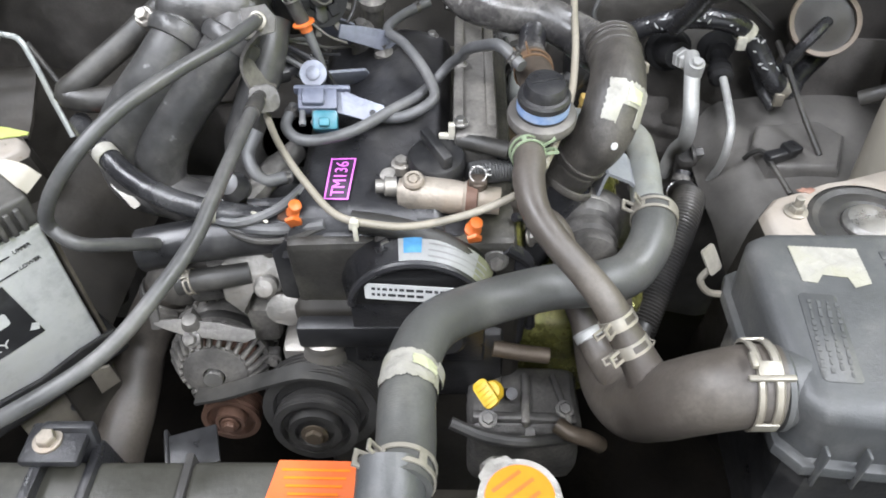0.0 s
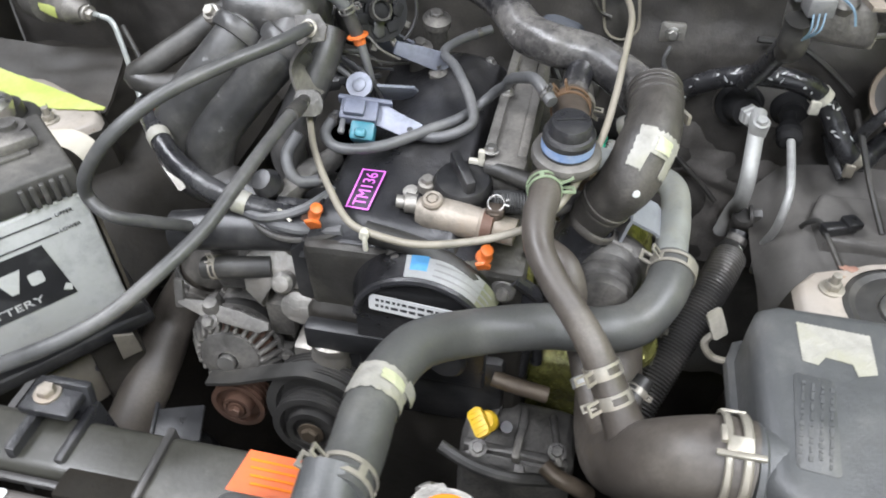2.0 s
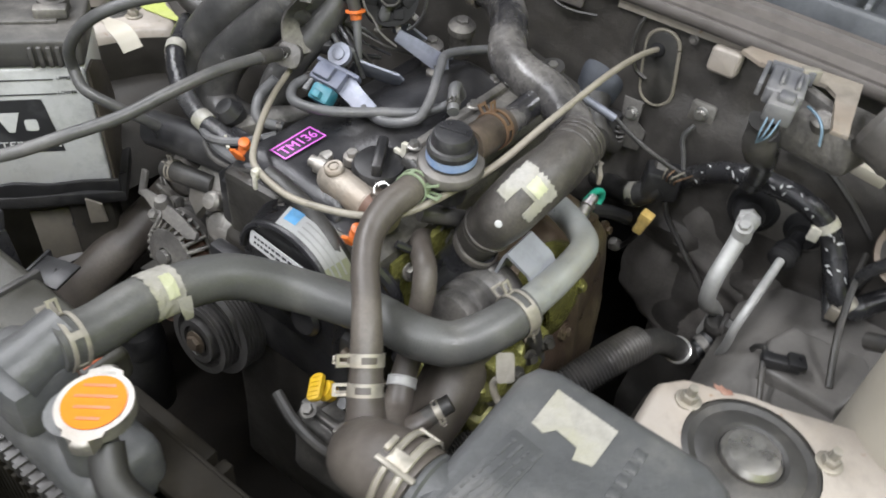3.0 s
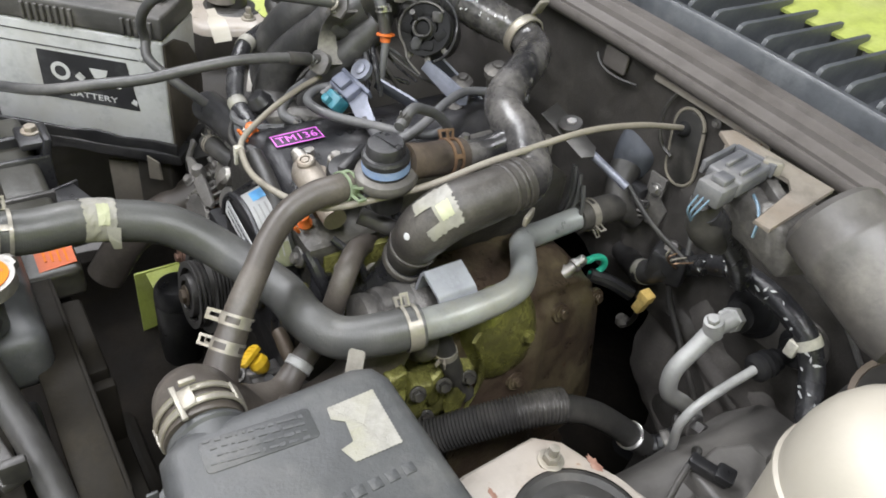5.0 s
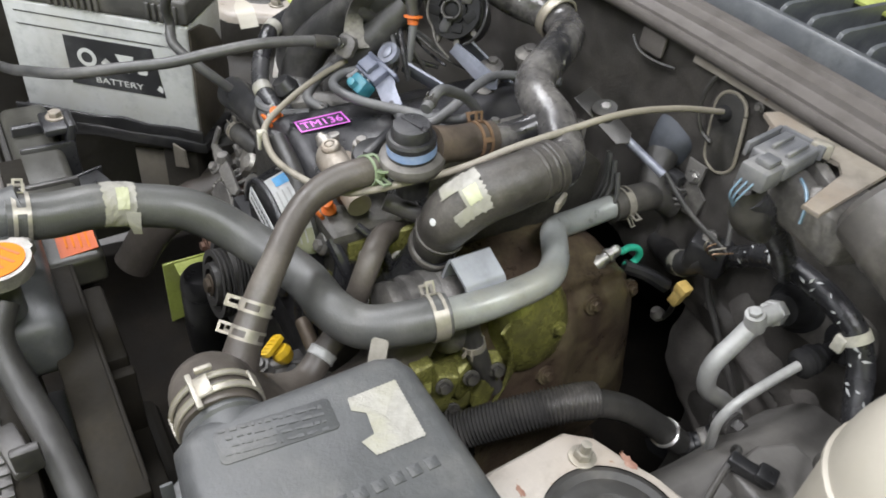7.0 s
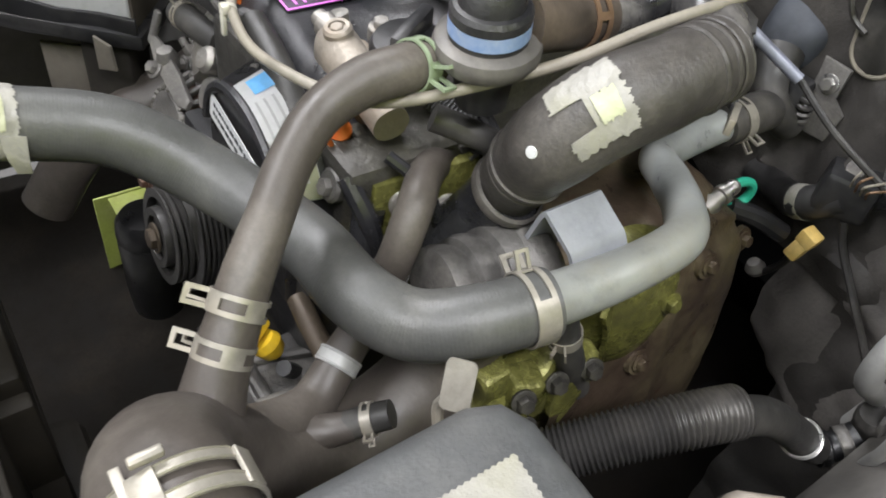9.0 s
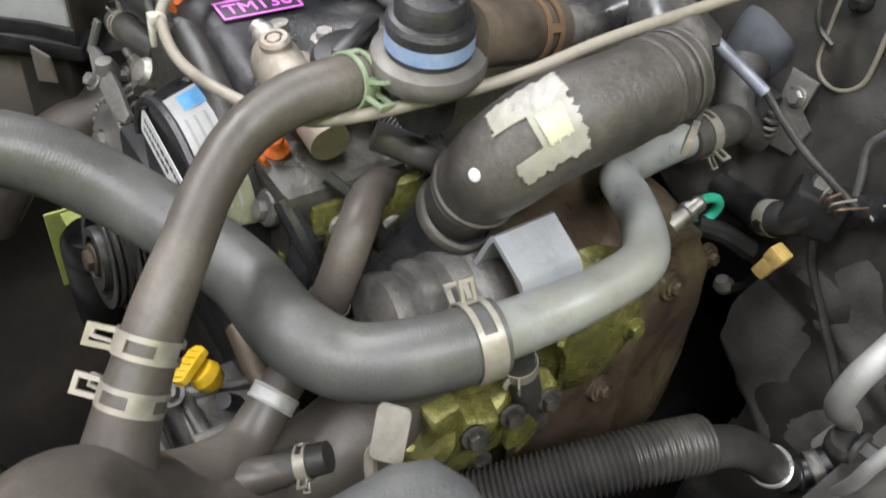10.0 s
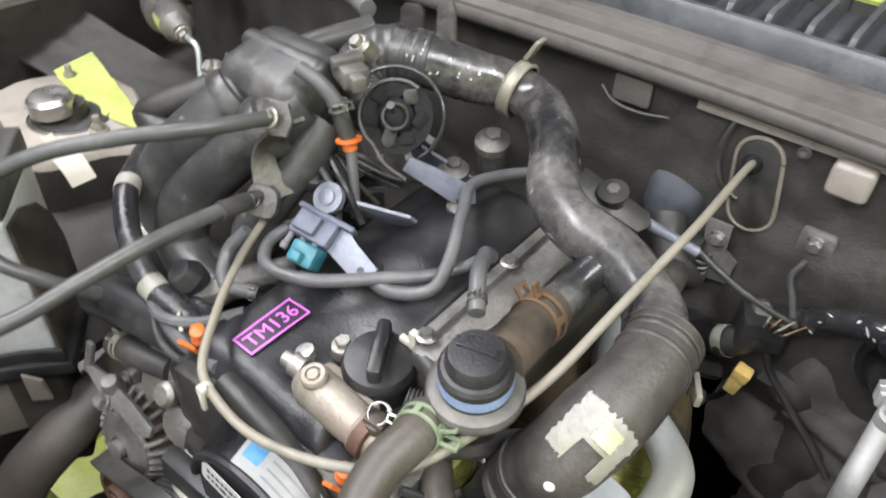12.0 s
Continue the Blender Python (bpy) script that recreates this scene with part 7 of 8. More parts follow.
line("brake_pipe", [(-0.500, 0.806, 0.884), (-0.482, 0.799, 0.886), (-0.466, 0.796, 0.882), (-0.456, 0.788, 0.862), (-0.440, 0.768, 0.815), (-0.425, 0.75, 0.78)], 0.0034, PIPEGREY, "thin grey metal brake pipe", "pipe", 50, 8)
line("heater_hose", [(-0.195, 0.80, 0.985), (-0.225, 0.745, 0.975), (-0.285, 0.690, 0.940), (-0.330, 0.655, 0.915), (-0.345, 0.648, 0.905), (-0.325, 0.645, 0.900), (-0.285, 0.655, 0.900), (-0.265, 0.66, 0.905)], 0.0125, RUBBER, "black rubber hose bent round beside the manifold", "hose", 70, 16)
solo("hose_clamp", spring_clamp((-0.287, 0.654, 0.900), (1, 0.25, 0.05), 0.0128, (-0.1, -0.8, 0.6), 0.012), CREAM, "cream spring clamp on the heater hose", "clamp")
line("heater_hose", [(-0.215, 0.80, 0.97), (-0.245, 0.735, 0.955), (-0.265, 0.700, 0.925), (-0.272, 0.675, 0.90)], 0.0115, RUBBER, "black rubber hose behind the manifold", "hose", 40, 16)
line("wire_pair", [(-0.50, 0.86, 0.84), (-0.43, 0.79, 0.80), (-0.37, 0.72, 0.79), (-0.33, 0.66, 0.78)], 0.0035, RUBBER, "black wires crossing the inner wing", "wire", 30, 8)
STRAP = [(-0.470, 0.604, 0.851), (-0.440, 0.596, 0.858), (-0.410, 0.590, 0.862), (-0.390, 0.588, 0.857), (-0.3785, 0.588, 0.843)]
P_, T__, U__, C__ = track(STRAP, 24)
solo("white_tag", sheet(lambda u, v: P_[min(23, round(u * 23))] + V((0.25, 0.85, 0.15)).normalized() * (v - 0.5) * (0.012 + 0.012 * min(1, max(0, u - 0.45) * 5)), 23, 4, 0.0015), WHITEPL, "cream strap hanging off the strut tower", "strap")

# brake master cylinder and other things far back
mc = thing("brake_master_cylinder", "cast master cylinder with a pale fluid bottle", "master cylinder", (-0.55, 0.84, 0.88))
part("body", lathe([(0.030, 0.0), (0.030, 0.03), (0.021, 0.034), (0.020, 0.085), (0.015, 0.092), (0.011, 0.105), (0, 0.106)], axis_m((-0.600, 0.850, 0.880), (0.905, -0.42, 0.04)), 26), DULLCAST, mc)
part("splash", sheet(lambda u, v: V((-0.585 + 0.05 * u, 0.843 - 0.023 * u, 0.880)) + V((0.35, 0.75, 0.0)).normalized() * 0.0215 * math.cos(2.6 * v - 0.2) * -1 + V((0, 0, 0.0215 * math.sin(2.6 * v - 0.2))), 8, 8, 0.0006), LIME, mc, "lime overspray on the cylinder")
part("bottle", lathe([(0.030, 0), (0.036, 0.01), (0.036, 0.04), (0.030, 0.05), (0, 0.05)], T_(-0.578, 0.862, 0.900), 28), WHITEPL, mc)
part("union", hexbolt((-0.503, 0.806, 0.884), (0.9, -0.42, 0), 0.007, 0.012), ALLOY, mc)
line("fuel_hose", [(-0.37, 0.90, 0.985), (-0.33, 0.87, 0.990), (-0.28, 0.845, 0.992), (-0.21, 0.81, 0.995)], 0.0085, VACH, "grey fuel hose with a white band", "hose", 40, 12)
solo("white_band", lathe([(0.0088, -0.010), (0.0125, -0.010), (0.0125, 0.010), (0.0088, 0.010)], axis_m((-0.312, 0.860, 0.991), (0.9, -0.4, 0)), 4, False), WHITEPL, "white plastic hose band", "band")

# ---- things on the firewall ----
gr = thing("firewall_grommet", "large black oval rubber grommet with a pale rim", "grommet", (0.128, 0.938, 0.905))
GM = yz((0.136, 0.944, 0.891), (1, 0, 0.15), (-0.15, 0, 1))
part("plate", prism([(x, y) for x, y in rounded(0.038, 0.090, 0.0188, 8)], 0.006, GM, 0.002), RUBBER, gr)
part("rim", tube([GM @ V((x * 1.02, y * 1.02, 0.004)) for x, y in rounded(0.040, 0.092, 0.0198, 8)] + [GM @ V((0.0200 * 1.02, 0.0250, 0.004))], 0.0022, 120, 8), CABLEW, gr)
part("boss", lathe([(0.010, 0), (0.007, 0.010), (0.004, 0.014)], axis_m((0.128, 0.940, 0.912), (0, -1, 0)), 16), SEAL, gr)
line("grommet_wire", [(0.105, 0.940, 0.950), (0.100, 0.932, 0.930), (0.102, 0.930, 0.900), (0.112, 0.932, 0.882), (0.126, 0.934, 0.875)], 0.0025, RUBBER, "thin black wire beside the grommet", "wire", 30, 6)


def panel(name, o, u, v, w, h, mat_, label, category):
    return solo(name, prism(rounded(w, h, min(w, h) * 0.15, 3), 0.003, yz(o, u, v), 0.001), mat_, label, category)


solo("firewall_patch", prism(rounded(0.034, 0.030, 0.006, 4), 0.016, yz((0.207, 0.938, 0.933), (1, 0, 0), (0, 0, 1)), 0.004, 3), BODY, "small beige square cap on the firewall", "patch")
panel("firewall_patch", (0.005, 0.938, 0.940), (1, 0, 0), (0, 0, 1), 0.038, 0.026, RAIL, "small beige slotted plate on the firewall", "patch")
line("patch_wire", [(-0.026, 0.936, 0.936), (-0.012, 0.933, 0.926), (0.012, 0.934, 0.922), (0.045, 0.938, 0.925)], 0.0018, RUBBER, "thin wire over the firewall patch", "wire", 16, 6)
fb = thing("earth_bracket", "bare steel earth bracket bolted to the firewall", "bracket", (0.202, 0.939, 0.860))
part("plate", prism(rounded(0.030, 0.028, 0.004), 0.003, yz((0.202, 0.939, 0.860), (1, 0, 0), (0, 0, 1)), 0.001), ALLOY, fb)
part("bolt", hexbolt((0.202, 0.935, 0.860), (0, -1, 0), 0.006, 0.006), STEEL, fb)
part("wire", tube([(0.202, 0.922, 0.850), (0.196, 0.915, 0.835), (0.205, 0.910, 0.815), (0.212, 0.905, 0.80)], 0.003, 20, 8), CABLEG, fb)
IB = yz((0.120, 0.9385, 0.812), (1, 0.05, 0.0), (0.0, 0.06, 1))
ib = thing("relay_bracket", "pale steel relay bracket with a black spring on the firewall", "bracket", (0.120, 0.9385, 0.812))
part("plate", crumple(prism([(-0.014, 0.030), (0.012, 0.030), (0.011, 0.003), (0.025, -0.006), (0.022, -0.034), (0.002, -0.036), (-0.010, -0.010)], 0.003, IB, 0.001), 0.0006, 50), ALTCAST, ib)
part("bolt", hexbolt(IB @ V((0.001, 0.012, 0.003)), (0, -1, 0.1), 0.006, 0.006), STEEL, ib)
part("relay", crumple(box((0.024, 0.038, 0.018), IB @ T_(-0.020, -0.012, 0.006), 0.004, 2, 1), 0.001, 50), PLASTIC, ib)
part("spring", tube([IB @ V((-0.004 + 0.006 * math.cos(k * 1.2), -0.004 - 0.0013 * k, 0.010 + 0.006 * math.sin(k * 1.2))) for k in range(20)], 0.0022, 80, 6), PULLEY, ib)
line("firewall_rod", [(0.115, 0.890, 0.838), (0.140, 0.888, 0.827), (0.164, 0.888, 0.817), (0.218, 0.900, 0.795)], 0.0030, RUBBER, "thin black rod across the firewall", "rod", 20, 8)
cl = thing("harness_connector", "black connector block on the loom by the firewall", "connector", (0.198, 0.885, 0.770))
part("block", crumple(join(box((0.045, 0.035, 0.040), T_(0.190, 0.912, 0.768) @ R_(25, "Z"), 0.006, 2, 1), tube([(0.192, 0.908, 0.764), (0.182, 0.905, 0.752), (0.166, 0.905, 0.738), (0.135, 0.925, 0.720), (0.10, 0.945, 0.708)], 0.015, 24, 14)), 0.002, 40), PLASTIC, cl)
part("clip", lathe([(0.010, -0.008), (0.011, 0.0), (0.008, 0.008), (0, 0.009)], axis_m((0.185, 0.914, 0.786), (0.3, -0.7, 0.6)), 12), DULLCAST, cl)
for k in range(4):
    part("bare_wire", tube([(0.194 + 0.005 * k, 0.898, 0.780), (0.196 + 0.006 * k, 0.890 - 0.003 * k, 0.797), (0.196 + 0.010 * k, 0.898, 0.802)], 0.0011, 12, 6), COPPER if k % 2 else CABLEW, cl)
part("tape_band", lathe([(0.0152, -0.006), (0.0162, -0.006), (0.0162, 0.006), (0.0152, 0.006)], axis_m((0.167, 0.905, 0.739), (-0.75, 0.25, -0.6)), 18, False), TAPE, cl)
part("end_cap", lathe([(0.0, 0.0), (0.008, 0.002), (0.010, 0.008), (0.006, 0.016), (0, 0.017)], axis_m((0.164, 0.912, 0.640), (-0.4, -0.4, 0.8)), 16), GREYBODY, cl)
oc = thing("amber_connector", "amber plastic connector hanging on a lead", "connector", (0.199, 0.882, 0.720))
part("body", crumple(join(box((0.013, 0.013, 0.030), T_(0.192, 0.886, 0.716) @ R_(12, "Y"), 0.002), box((0.016, 0.015, 0.014), T_(0.194, 0.886, 0.727) @ R_(12, "Y"), 0.002)), 0.0008, 60), AMBER, oc)
part("lead", tube([(0.189, 0.888, 0.702), (0.182, 0.898, 0.676), (0.168, 0.912, 0.645)], 0.0035, 12, 10), PLASTIC, oc)
HA = [(0.190, 0.918, 0.762), (0.211, 0.926, 0.775), (0.250, 0.911, 0.813), (0.295, 0.891, 0.838), (0.341, 0.884, 0.841), (0.372, 0.885, 0.828), (0.394, 0.884, 0.804), (0.410, 0.873, 0.782), (0.426, 0.863, 0.762), (0.440, 0.862, 0.754), (0.458, 0.880, 0.762), (0.490, 0.905, 0.785)]
ha = thing("main_wiring_loom", "fat black taped wiring loom arched over the fittings", "wiring loom", HA[4])
part("loom", tube(HA, 0.0125, 90, 16, wobble=0.1), TAPEBLK, ha)
random.seed(11)
for k in range(24):
    p, t = on_track(HA, 0.13 + 0.66 * random.random())
    d = V((random.uniform(-0.6, 0.9), -0.8, random.uniform(-0.1, 1)))
    d = (d - t * d.dot(t)).normalized()
    part("paint_fleck", prism([(-0.002, 0), (0.0006, -random.uniform(0.0005, 0.0016)), (random.uniform(0.002, 0.008), 0.0003), (0.001, random.uniform(0.0007, 0.0018))], 0.0010, axis_m(p + d * 0.0124, d, t) @ R_(random.uniform(0, 180), "Z")), WHITEST, ha)
for u, m_ in ((0.575, TIE), (0.80, CREAM)):
    p, t = on_track(HA, u)
    part("cable_tie", join(lathe([(0.0128, -0.005), (0.0140, -0.005), (0.0140, 0.005), (0.0128, 0.005)], axis_m(p, t), 18, False), box((0.012, 0.007, 0.018), T_(p.x - 0.006, p.y - 0.012, p.z - 0.008), 0.002)), m_, ha)
line("loom_branch", [(0.405, 0.892, 0.770), (0.420, 0.880, 0.742), (0.430, 0.860, 0.730)], 0.009, TAPEBLK, "black loom branch dropping to the wing", "wiring loom", 20, 12)
line("loom_branch", [(0.290, 0.884, 0.832), (0.298, 0.85, 0.872), (0.300, 0.80, 0.925), (0.297, 0.752, 0.970)], 0.0115, TAPEBLK, "black loom rising to the wiper motor plug", "wiring loom", 30, 12)
line("side_loom", [(0.300, 0.93, 0.865), (0.345, 0.93, 0.862), (0.385, 0.925, 0.840), (0.425, 0.92, 0.808)], 0.004, RUBBER, "thin black loom along the firewall", "wiring loom", 30, 8)

# air conditioning pipes
UA = V((0.011, -0.118, 0.036))
solo("pipe_plate", prism(rounded(0.122, 0.064, 0.030, 8), 0.004, yz((0.329, 0.9345, 0.778), (1, 0, 0.05), (-0.05, 0, 1)), 0.001), GREYBODY, "pale grey pipe plate on the firewall", "plate")
ac = thing("pipe_fitting", "bright aluminium pipe fitting and bent pipe at the firewall", "pipe", (0.303, 0.86, 0.785))
part("grommet", lathe([(0.030, 0), (0.030, 0.006), (0.024, 0.012), (0.020, 0.030), (0.017, 0.045), (0, 0.045)], axis_m((0.300, 0.9315, 0.777), UA), 28), SEAL, ac)
part("nut", join(lathe([(0.011, 0.0), (0.0135, 0.002), (0.0135, 0.013), (0.011, 0.015)], axis_m((0.305, 0.880, 0.793), UA), 6), lathe([(0.010, 0.012), (0.0125, 0.015), (0.0125, 0.024), (0.010, 0.027)], axis_m((0.305, 0.880, 0.793), UA), 6)), ALUPIPE, ac, "bright aluminium union nut")
part("union_body", join(lathe([(0.008, 0), (0.0105, 0.002), (0.0105, 0.020), (0.009, 0.0225), (0, 0.0225)], axis_m((0.310, 0.838, 0.793), (-0.05, -0.35, 1)), 20), hexbolt((0.309, 0.829, 0.8145), (-0.05, -0.35, 1), 0.0065, 0.006)), ALUPIPE, ac)
part("pipe", tube([(0.311, 0.862, 0.806), (0.309, 0.843, 0.801), (0.308, 0.823, 0.781), (0.307, 0.801, 0.754), (0.309, 0.806, 0.720), (0.315, 0.841, 0.685), (0.319, 0.874, 0.646), (0.315, 0.884, 0.602)], 0.0095, 60, 16), ALUPIPE, ac)
part("lower_union", join(hexbolt((0.334, 0.842, 0.668), (1, 0, 0.2), 0.010, 0.014), lathe([(0.0125, 0), (0.0125, 0.02), (0.0135, 0.022), (0.0135, 0.03), (0.011, 0.034)], axis_m((0.329, 0.846, 0.640), (-0.1, -0.3, 1)), 16)), PULLEY, ac)
tpz = thing("thin_pipe", "thin grey metal pipe with a black bellows end", "pipe", (0.352, 0.83, 0.765))
part("grommet", lathe([(0.024, 0), (0.024, 0.006), (0.016, 0.012), (0.016, 0.02), (0, 0.02)], axis_m((0.362, 0.9315, 0.778), (0, -1, 0)), 24), SEAL, tpz)
part("bellows", lathe([(0.008, 0), (0.008, 0.03), (0.012, 0.032), (0.012, 0.036), (0.009, 0.040), (0.015, 0.043), (0.015, 0.049), (0.011, 0.052), (0.015, 0.055), (0.015, 0.061), (0.010, 0.066), (0, 0.066)], axis_m((0.361, 0.925, 0.779), (-0.1, -1, -0.12)), 22), SEAL, tpz)
part("pipe", tube([(0.356, 0.860, 0.774), (0.354, 0.818, 0.766), (0.352, 0.784, 0.753), (0.350, 0.774, 0.731), (0.350, 0.779, 0.702), (0.347, 0.794, 0.660), (0.350, 0.801, 0.611)], 0.0050, 40, 12), ALUPIPE, tpz)
line("wing_wire", [(0.204, 0.905, 0.748), (0.212, 0.908, 0.728), (0.240, 0.905, 0.700), (0.275, 0.90, 0.668), (0.300, 0.90, 0.640)], 0.0036, PULLEY, "thin black wire down the firewall", "wire", 30, 8)
line("hooked_wire", [(0.405, 0.70, 0.722), (0.392, 0.735, 0.735), (0.385, 0.760, 0.738), (0.378, 0.768, 0.728), (0.375, 0.775, 0.715)], 0.0032, RUBBER, "bent black wire on the inner wing", "wire", 30, 8)
solo("wing_pressing", prism([(0.392, 0.742), (0.470, 0.735), (0.500, 0.800), (0.478, 0.832), (0.400, 0.826), (0.385, 0.790)], 0.022, T_(0, 0, 0.708), 0.008, 3), SHELFGREY, "grey raised pressing on the inner wing", "body panel", kind="structure")
solo("wing_clip", crumple(join(box((0.040, 0.015, 0.012), T_(0.405, 0.752, 0.738) @ R_(22, "Z"), 0.003, 2, 1), box((0.018, 0.020, 0.010), T_(0.418, 0.757, 0.743) @ R_(22, "Z"), 0.003)), 0.0015, 60), PLASTIC, "black plastic clip on the inner wing", "clip")
line("side_cable", [(0.455, 0.76, 0.73), (0.440, 0.80, 0.76), (0.430, 0.86, 0.79), (0.428, 0.90, 0.80)], 0.0038, RUBBER, "black cable along the wing", "cable", 24, 8)

# wiper motor
wm = thing("wiper_motor", "weathered wiper motor with grey plug on its bracket", "wiper motor", (0.36, 0.80, 0.97))
part("gearbox", crumple(join(box((0.085, 0.060, 0.045), T_(0.335, 0.806, 0.962) @ R_(-15, "Z"), 0.01, 3, 1), box((0.05, 0.012, 0.040), T_(0.322, 0.800, 0.975) @ R_(-30, "Z"), 0.003), lathe([(0.010, 0), (0.010, 0.012), (0.007, 0.014), (0, 0.014)], axis_m((0.336, 0.782, 0.978), (-0.2, -0.6, 0.8)), 16)), 0.003, 45), ALTCAST, wm)
part("bracket", crumple(prism([(0.345, 0.735), (0.359, 0.735), (0.356, 0.762), (0.347, 0.838), (0.245, 0.834), (0.240, 0.820), (0.262, 0.806), (0.322, 0.812), (0.333, 0.800)], 0.004, T_(0, 0, 0.996), 0.001), 0.0012, 40), TANCAST, wm, "rust-edged beige bracket plate")
part("motor", lathe([(0.034, 0), (0.039, 0.006), (0.039, 0.030), (0.0400, 0.032), (0.0400, 0.036), (0.039, 0.038), (0.038, 0.095), (0.034, 0.110), (0.012, 0.118), (0, 0.118)], axis_m((0.372, 0.788, 1.006), (0.85, -0.14, -0.24)), 40), GREYBODY, wm, "grey cylindrical motor can")
plg = part("plug", join(box((0.032, 0.054, 0.016), T_(0.295, 0.778, 1.000) @ R_(8, "Z"), 0.003, 3), box((0.024, 0.026, 0.018), T_(0.302, 0.742, 0.997) @ R_(6, "Z"), 0.003), box((0.038, 0.004, 0.013), T_(0.292, 0.800, 1.004) @ R_(8, "Z"), 0.001), box((0.004, 0.050, 0.012), T_(0.274, 0.776, 1.002) @ R_(8, "Z"), 0.001)), PLUGGREY, wm, "grey electrical plug")
for k in range(2):
    part("rib", box((0.003, 0.030, 0.006), T_(0.290 + 0.014 * k, 0.776, 1.009) @ R_(8, "Z"), 0.001), PLUGGREY, plg)
part("latch", box((0.013, 0.016, 0.006), T_(0.303, 0.744, 1.008) @ R_(6, "Z"), 0.0015), PLUGGREY, plg)
part("lock", crumple(box((0.016, 0.010, 0.012), T_(0.306, 0.806, 1.006) @ R_(25, "Z"), 0.002, 2, 1), 0.0015, 60), CREAM, plg, "yellowed plug lock")
for k in range(3):
    part("wire", tube([(0.297 + 0.005 * k, 0.730, 0.994), (0.297 + 0.004 * k, 0.722, 0.982), (0.296, 0.735, 0.964)], 0.0009, 12, 6), BLUEWIRE, plg)
part("lead", tube([(0.318, 0.772, 0.994), (0.330, 0.764, 0.992), (0.338, 0.757, 0.986), (0.342, 0.752, 0.974)], 0.0013, 14, 6), BLUEWIRE, wm)
part("boot", crumple(tube([(0.292, 0.750, 0.978), (0.296, 0.760, 0.950), (0.300, 0.785, 0.925)], [0.013, 0.015, 0.012], 16, 14), 0.003, 50), RUBBER, wm, "crinkled black rubber boot")

# cream reservoir on the inner wing
rs = thing("fluid_reservoir", "cream translucent plastic reservoir on the inner wing", "reservoir", (0.535, 0.72, 0.74))
part("bottle", lathe([(0.0, -0.215), (0.058, -0.215), (0.068, -0.20), (0.070, -0.02), (0.0695, 0.0), (0.0675, 0.016), (0.063, 0.031), (0.056, 0.044), (0.045, 0.054), (0.030, 0.061), (0.015, 0.0635), (0, 0.064)], T_(0.515, 0.708, 0.868), 44), WHITEPL, rs, "", 80)
part("seam", lathe([(0.0695, -0.006), (0.0725, -0.004), (0.0725, 0.0), (0.0690, 0.002)], T_(0.515, 0.708, 0.858), 44, False), WHITEPL, rs)
part("hose_stub", rod((0.47, 0.735, 0.80), (0.435, 0.75, 0.775), 0.008), RUBBER, rs)
rs.location += V((0.0185, -0.0245, 0.0575))
ho = thing("round_sender", "round black sender with a tan rim on the firewall", "sender", (0.470, 0.885, 0.830))
HM = axis_m((0.470, 0.888, 0.832), (-0.10, -0.75, 0.65))
part("rim", lathe([(0.036, 0.0), (0.0415, 0.001), (0.0425, 0.004), (0.0415, 0.007), (0.036, 0.006), (0.036, 0.0)], HM, 40, False), TANPIPE, ho, "tan metal rim")
part("disc", lathe([(0.0, 0.006), (0.018, 0.006), (0.026, 0.002), (0.0365, 0.002), (0.0365, -0.02), (0, -0.02)], HM, 36), DARKBODY, ho)
part("lead", tube([(0.470, 0.880, 0.838), (0.452, 0.862, 0.832), (0.435, 0.860, 0.808), (0.432, 0.872, 0.78)], 0.007, 24, 10), TAPEBLK, ho)
solo("white_connector", box((0.034, 0.012, 0.013), T_(0.389, 0.876, 0.902) @ R_(8, "Y"), 0.002), WHITEPL, "white connector clipped to the firewall", "connector")
line("firewall_lead", [(0.330, 0.935, 0.900), (0.355, 0.905, 0.904), (0.376, 0.880, 0.903), (0.41, 0.885, 0.902), (0.47, 0.93, 0.895)], 0.004, RUBBER, "thin black lead along the firewall", "wire", 30, 8)

# braided sleeve under the intake hose
bs = thing("braided_sleeve", "grey braided wire sleeve beside the bypass valve", "wire sleeve", (0.066, 0.582, 0.857))
part("sleeve", tube([(0.038, 0.571, 0.865), (0.0516, 0.5766, 0.861), (0.0803, 0.5875, 0.8535), (0.092, 0.593, 0.846)], [0.0085, 0.0105, 0.0105, 0.0085], 130, 16, 0.0008, 22), CABLEG, bs, "", 80)
part("lead", tube([(0.088, 0.591, 0.849), (0.104, 0.598, 0.838), (0.112, 0.602, 0.815)], 0.0045, 14, 10), TAPEBLK, bs)

# clutter between the solenoid, throttle and head
ck = thing("loom_connector", "black loom connector beside the cable bracket", "connector", (-0.150, 0.655, 0.905))
part("shell", join(box((0.034, 0.020, 0.016), T_(-0.148, 0.662, 0.915) @ R_(25, "Z") @ R_(20, "X"), 0.003), box((0.014, 0.012, 0.010), T_(-0.128, 0.668, 0.916) @ R_(25, "Z"), 0.002)), PLASTIC, ck)
part("lead", tube([(-0.130, 0.668, 0.915), (-0.112, 0.662, 0.905), (-0.098, 0.648, 0.893)], 0.004, 16, 8), TAPEBLK, ck)
random.seed(21)
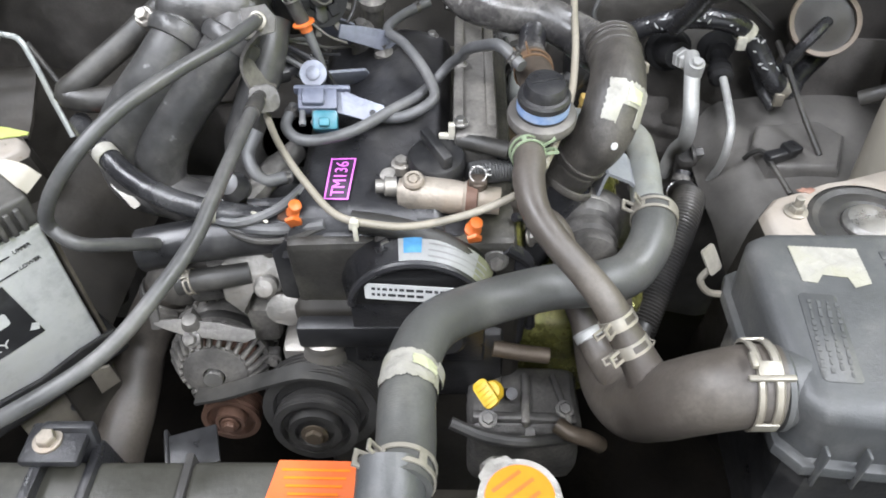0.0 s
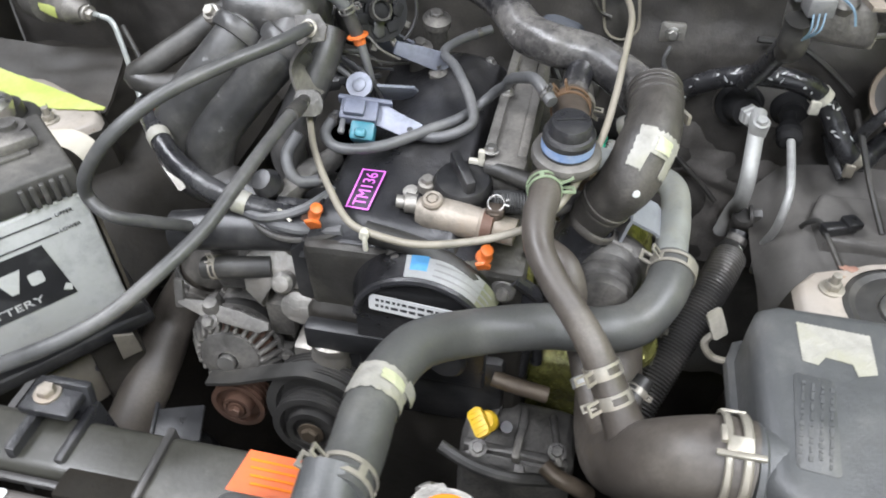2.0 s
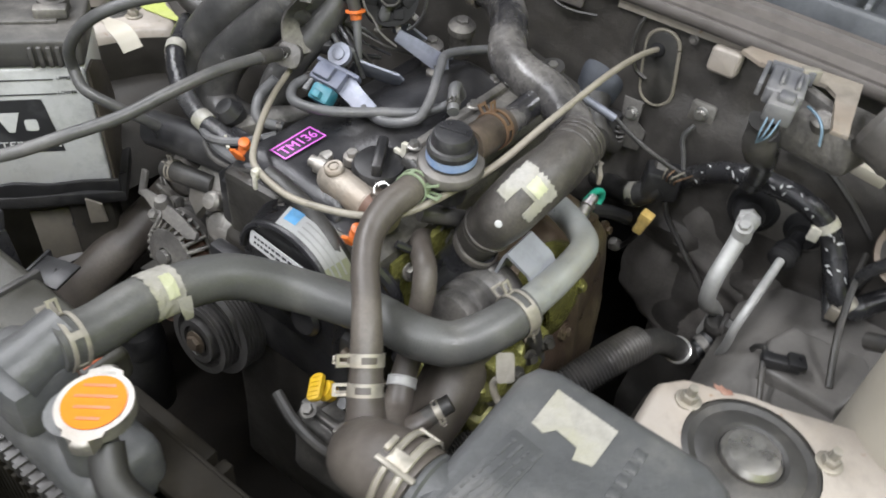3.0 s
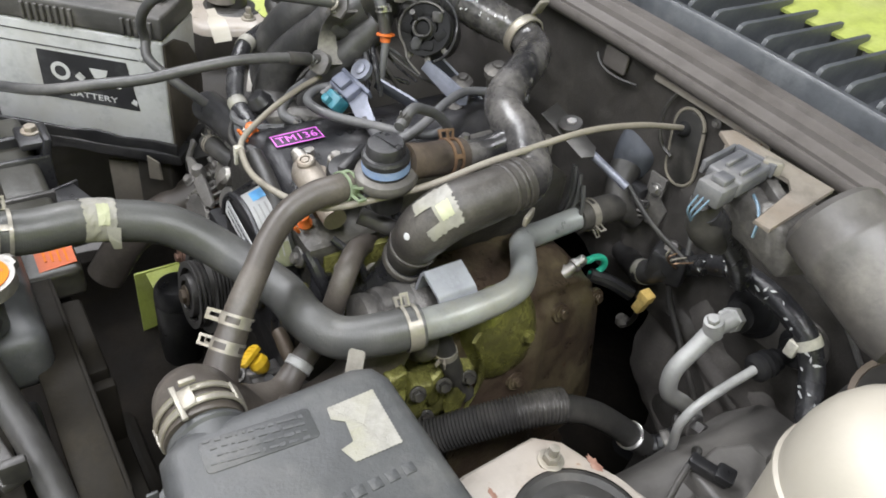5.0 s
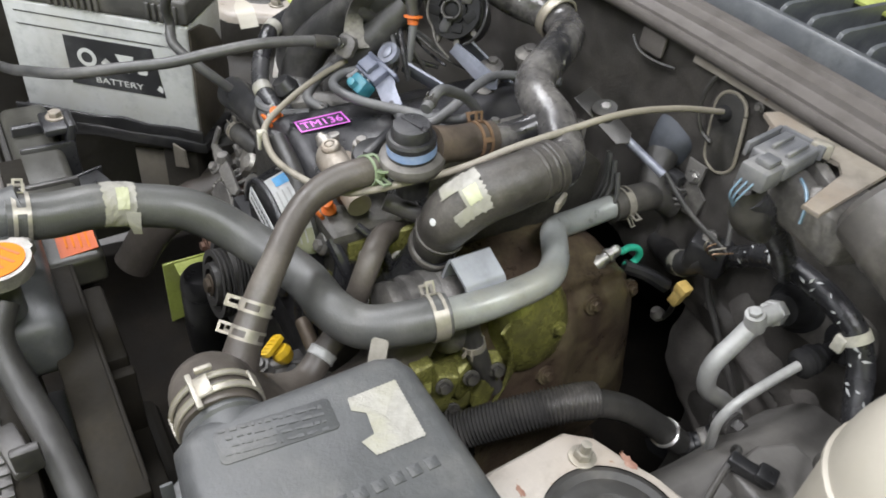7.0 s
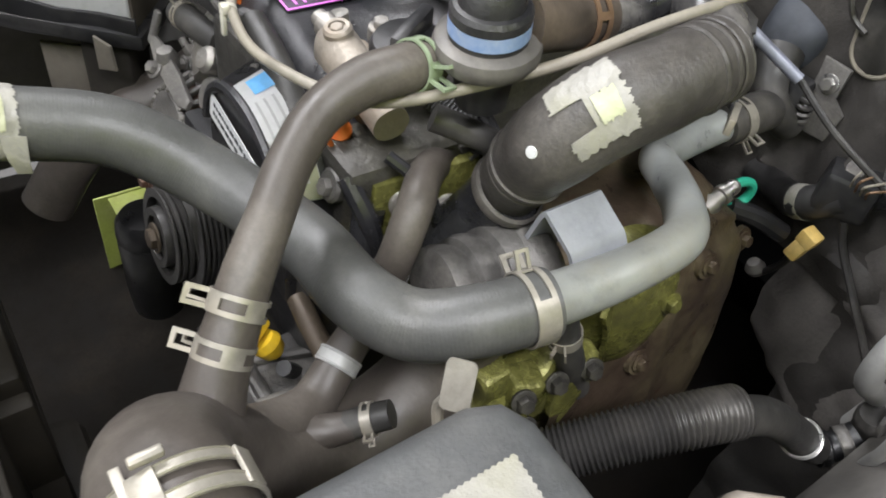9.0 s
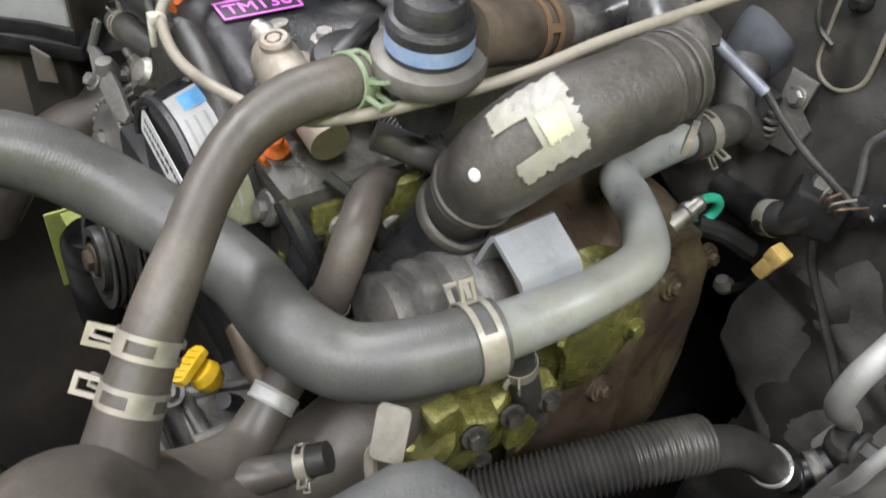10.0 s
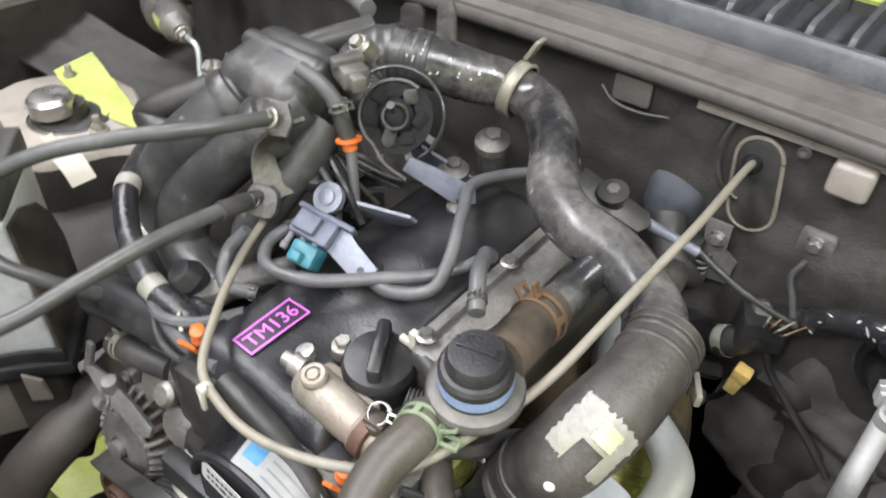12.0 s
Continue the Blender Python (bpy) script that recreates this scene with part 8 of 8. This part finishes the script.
for k in range(9):
    a = V((-0.145 + 0.012 * random.random(), 0.640 + 0.05 * random.random(), 0.925 + 0.02 * random.random()))
    b = V((-0.110 + 0.03 * random.random(), 0.655 + 0.09 * random.random(), 0.885 + 0.02 * random.random()))
    m_ = (a + b) / 2 + V((random.uniform(-0.015, 0.015), random.uniform(-0.012, 0.012), random.uniform(-0.012, 0.008)))
    solo("thin_lead", tube([a, m_, b], random.choice((0.0016, 0.0022, 0.003)), 14, 7), random.choice((RUBBER, TAPEBLK, CABLEG)), "thin dark lead beside the throttle", "wire", "leads by the throttle")
for bx, by, bz, r in ((-0.075, 0.770, 0.893, 0.011), (-0.066, 0.815, 0.905, 0.013), (-0.050, 0.745, 0.880, 0.008)):
    solo("head_fitting", crumple(join(lathe([(r, -0.03), (r, 0.0), (r * 1.25, 0.002), (r * 1.25, 0.010), (r * 0.7, 0.013), (0, 0.014)], axis_m((bx, by, bz), (0.1, -0.2, 1)), 18), hexbolt((bx, by, bz + 0.012), (0.1, -0.2, 1), r * 0.6, 0.005)), 0.0006, 60), DULLCAST, "dull alloy fitting at the back of the head", "fitting", "fittings on the head")
part("throttle_plate", crumple(prism([(-0.012, -0.007), (0.046, -0.013), (0.056, -0.002), (0.049, 0.009), (0.012, 0.008), (-0.012, 0.006)], 0.003, yz((-0.080, 0.728, 0.920), (0.7, 0.4, -0.4), (0.2, 0.4, 0.85)), 0.001), 0.001, 50), BLUEZINC, th, "blue-grey plated lever plate")
# short hoses and clips along the front edge of the head
for p3, m_ in (([(-0.185, 0.536, 0.842), (-0.160, 0.522, 0.846), (-0.128, 0.516, 0.848), (-0.085, 0.512, 0.858)], VACH), ([(-0.16, 0.548, 0.850), (-0.135, 0.545, 0.853), (-0.11, 0.54, 0.862)], TAPEBLK)):
    line("edge_hose", p3, 0.0055, m_, "thin hose along the front edge of the head", "hose", 30, 10)
solo("wire_pigtail", tube([(-0.158, 0.534, 0.852), (-0.148, 0.526, 0.858), (-0.138, 0.520, 0.853)], 0.0016, 14, 6), TIE, "short cream wire pigtail", "wire")
solo("red_lead", tube([(-0.150, 0.525, 0.846), (-0.132, 0.520, 0.848), (-0.112, 0.518, 0.850)], 0.0028, 14, 7), RUSTRED, "short red-brown lead beside the orange clip", "wire")

solo("cowl_lip_strip", box((0.165, 0.004, 0.011), T_(0.150, 0.9375, 0.9505), 0.001), BODY, "thin beige painted strip under the cowl rail", "trim", kind="structure")
solo("patch_stud", hexbolt((0.165, 0.936, 0.940), (0, -1, 0), 0.004, 0.004), DULLCAST, "small stud in the firewall", "stud")
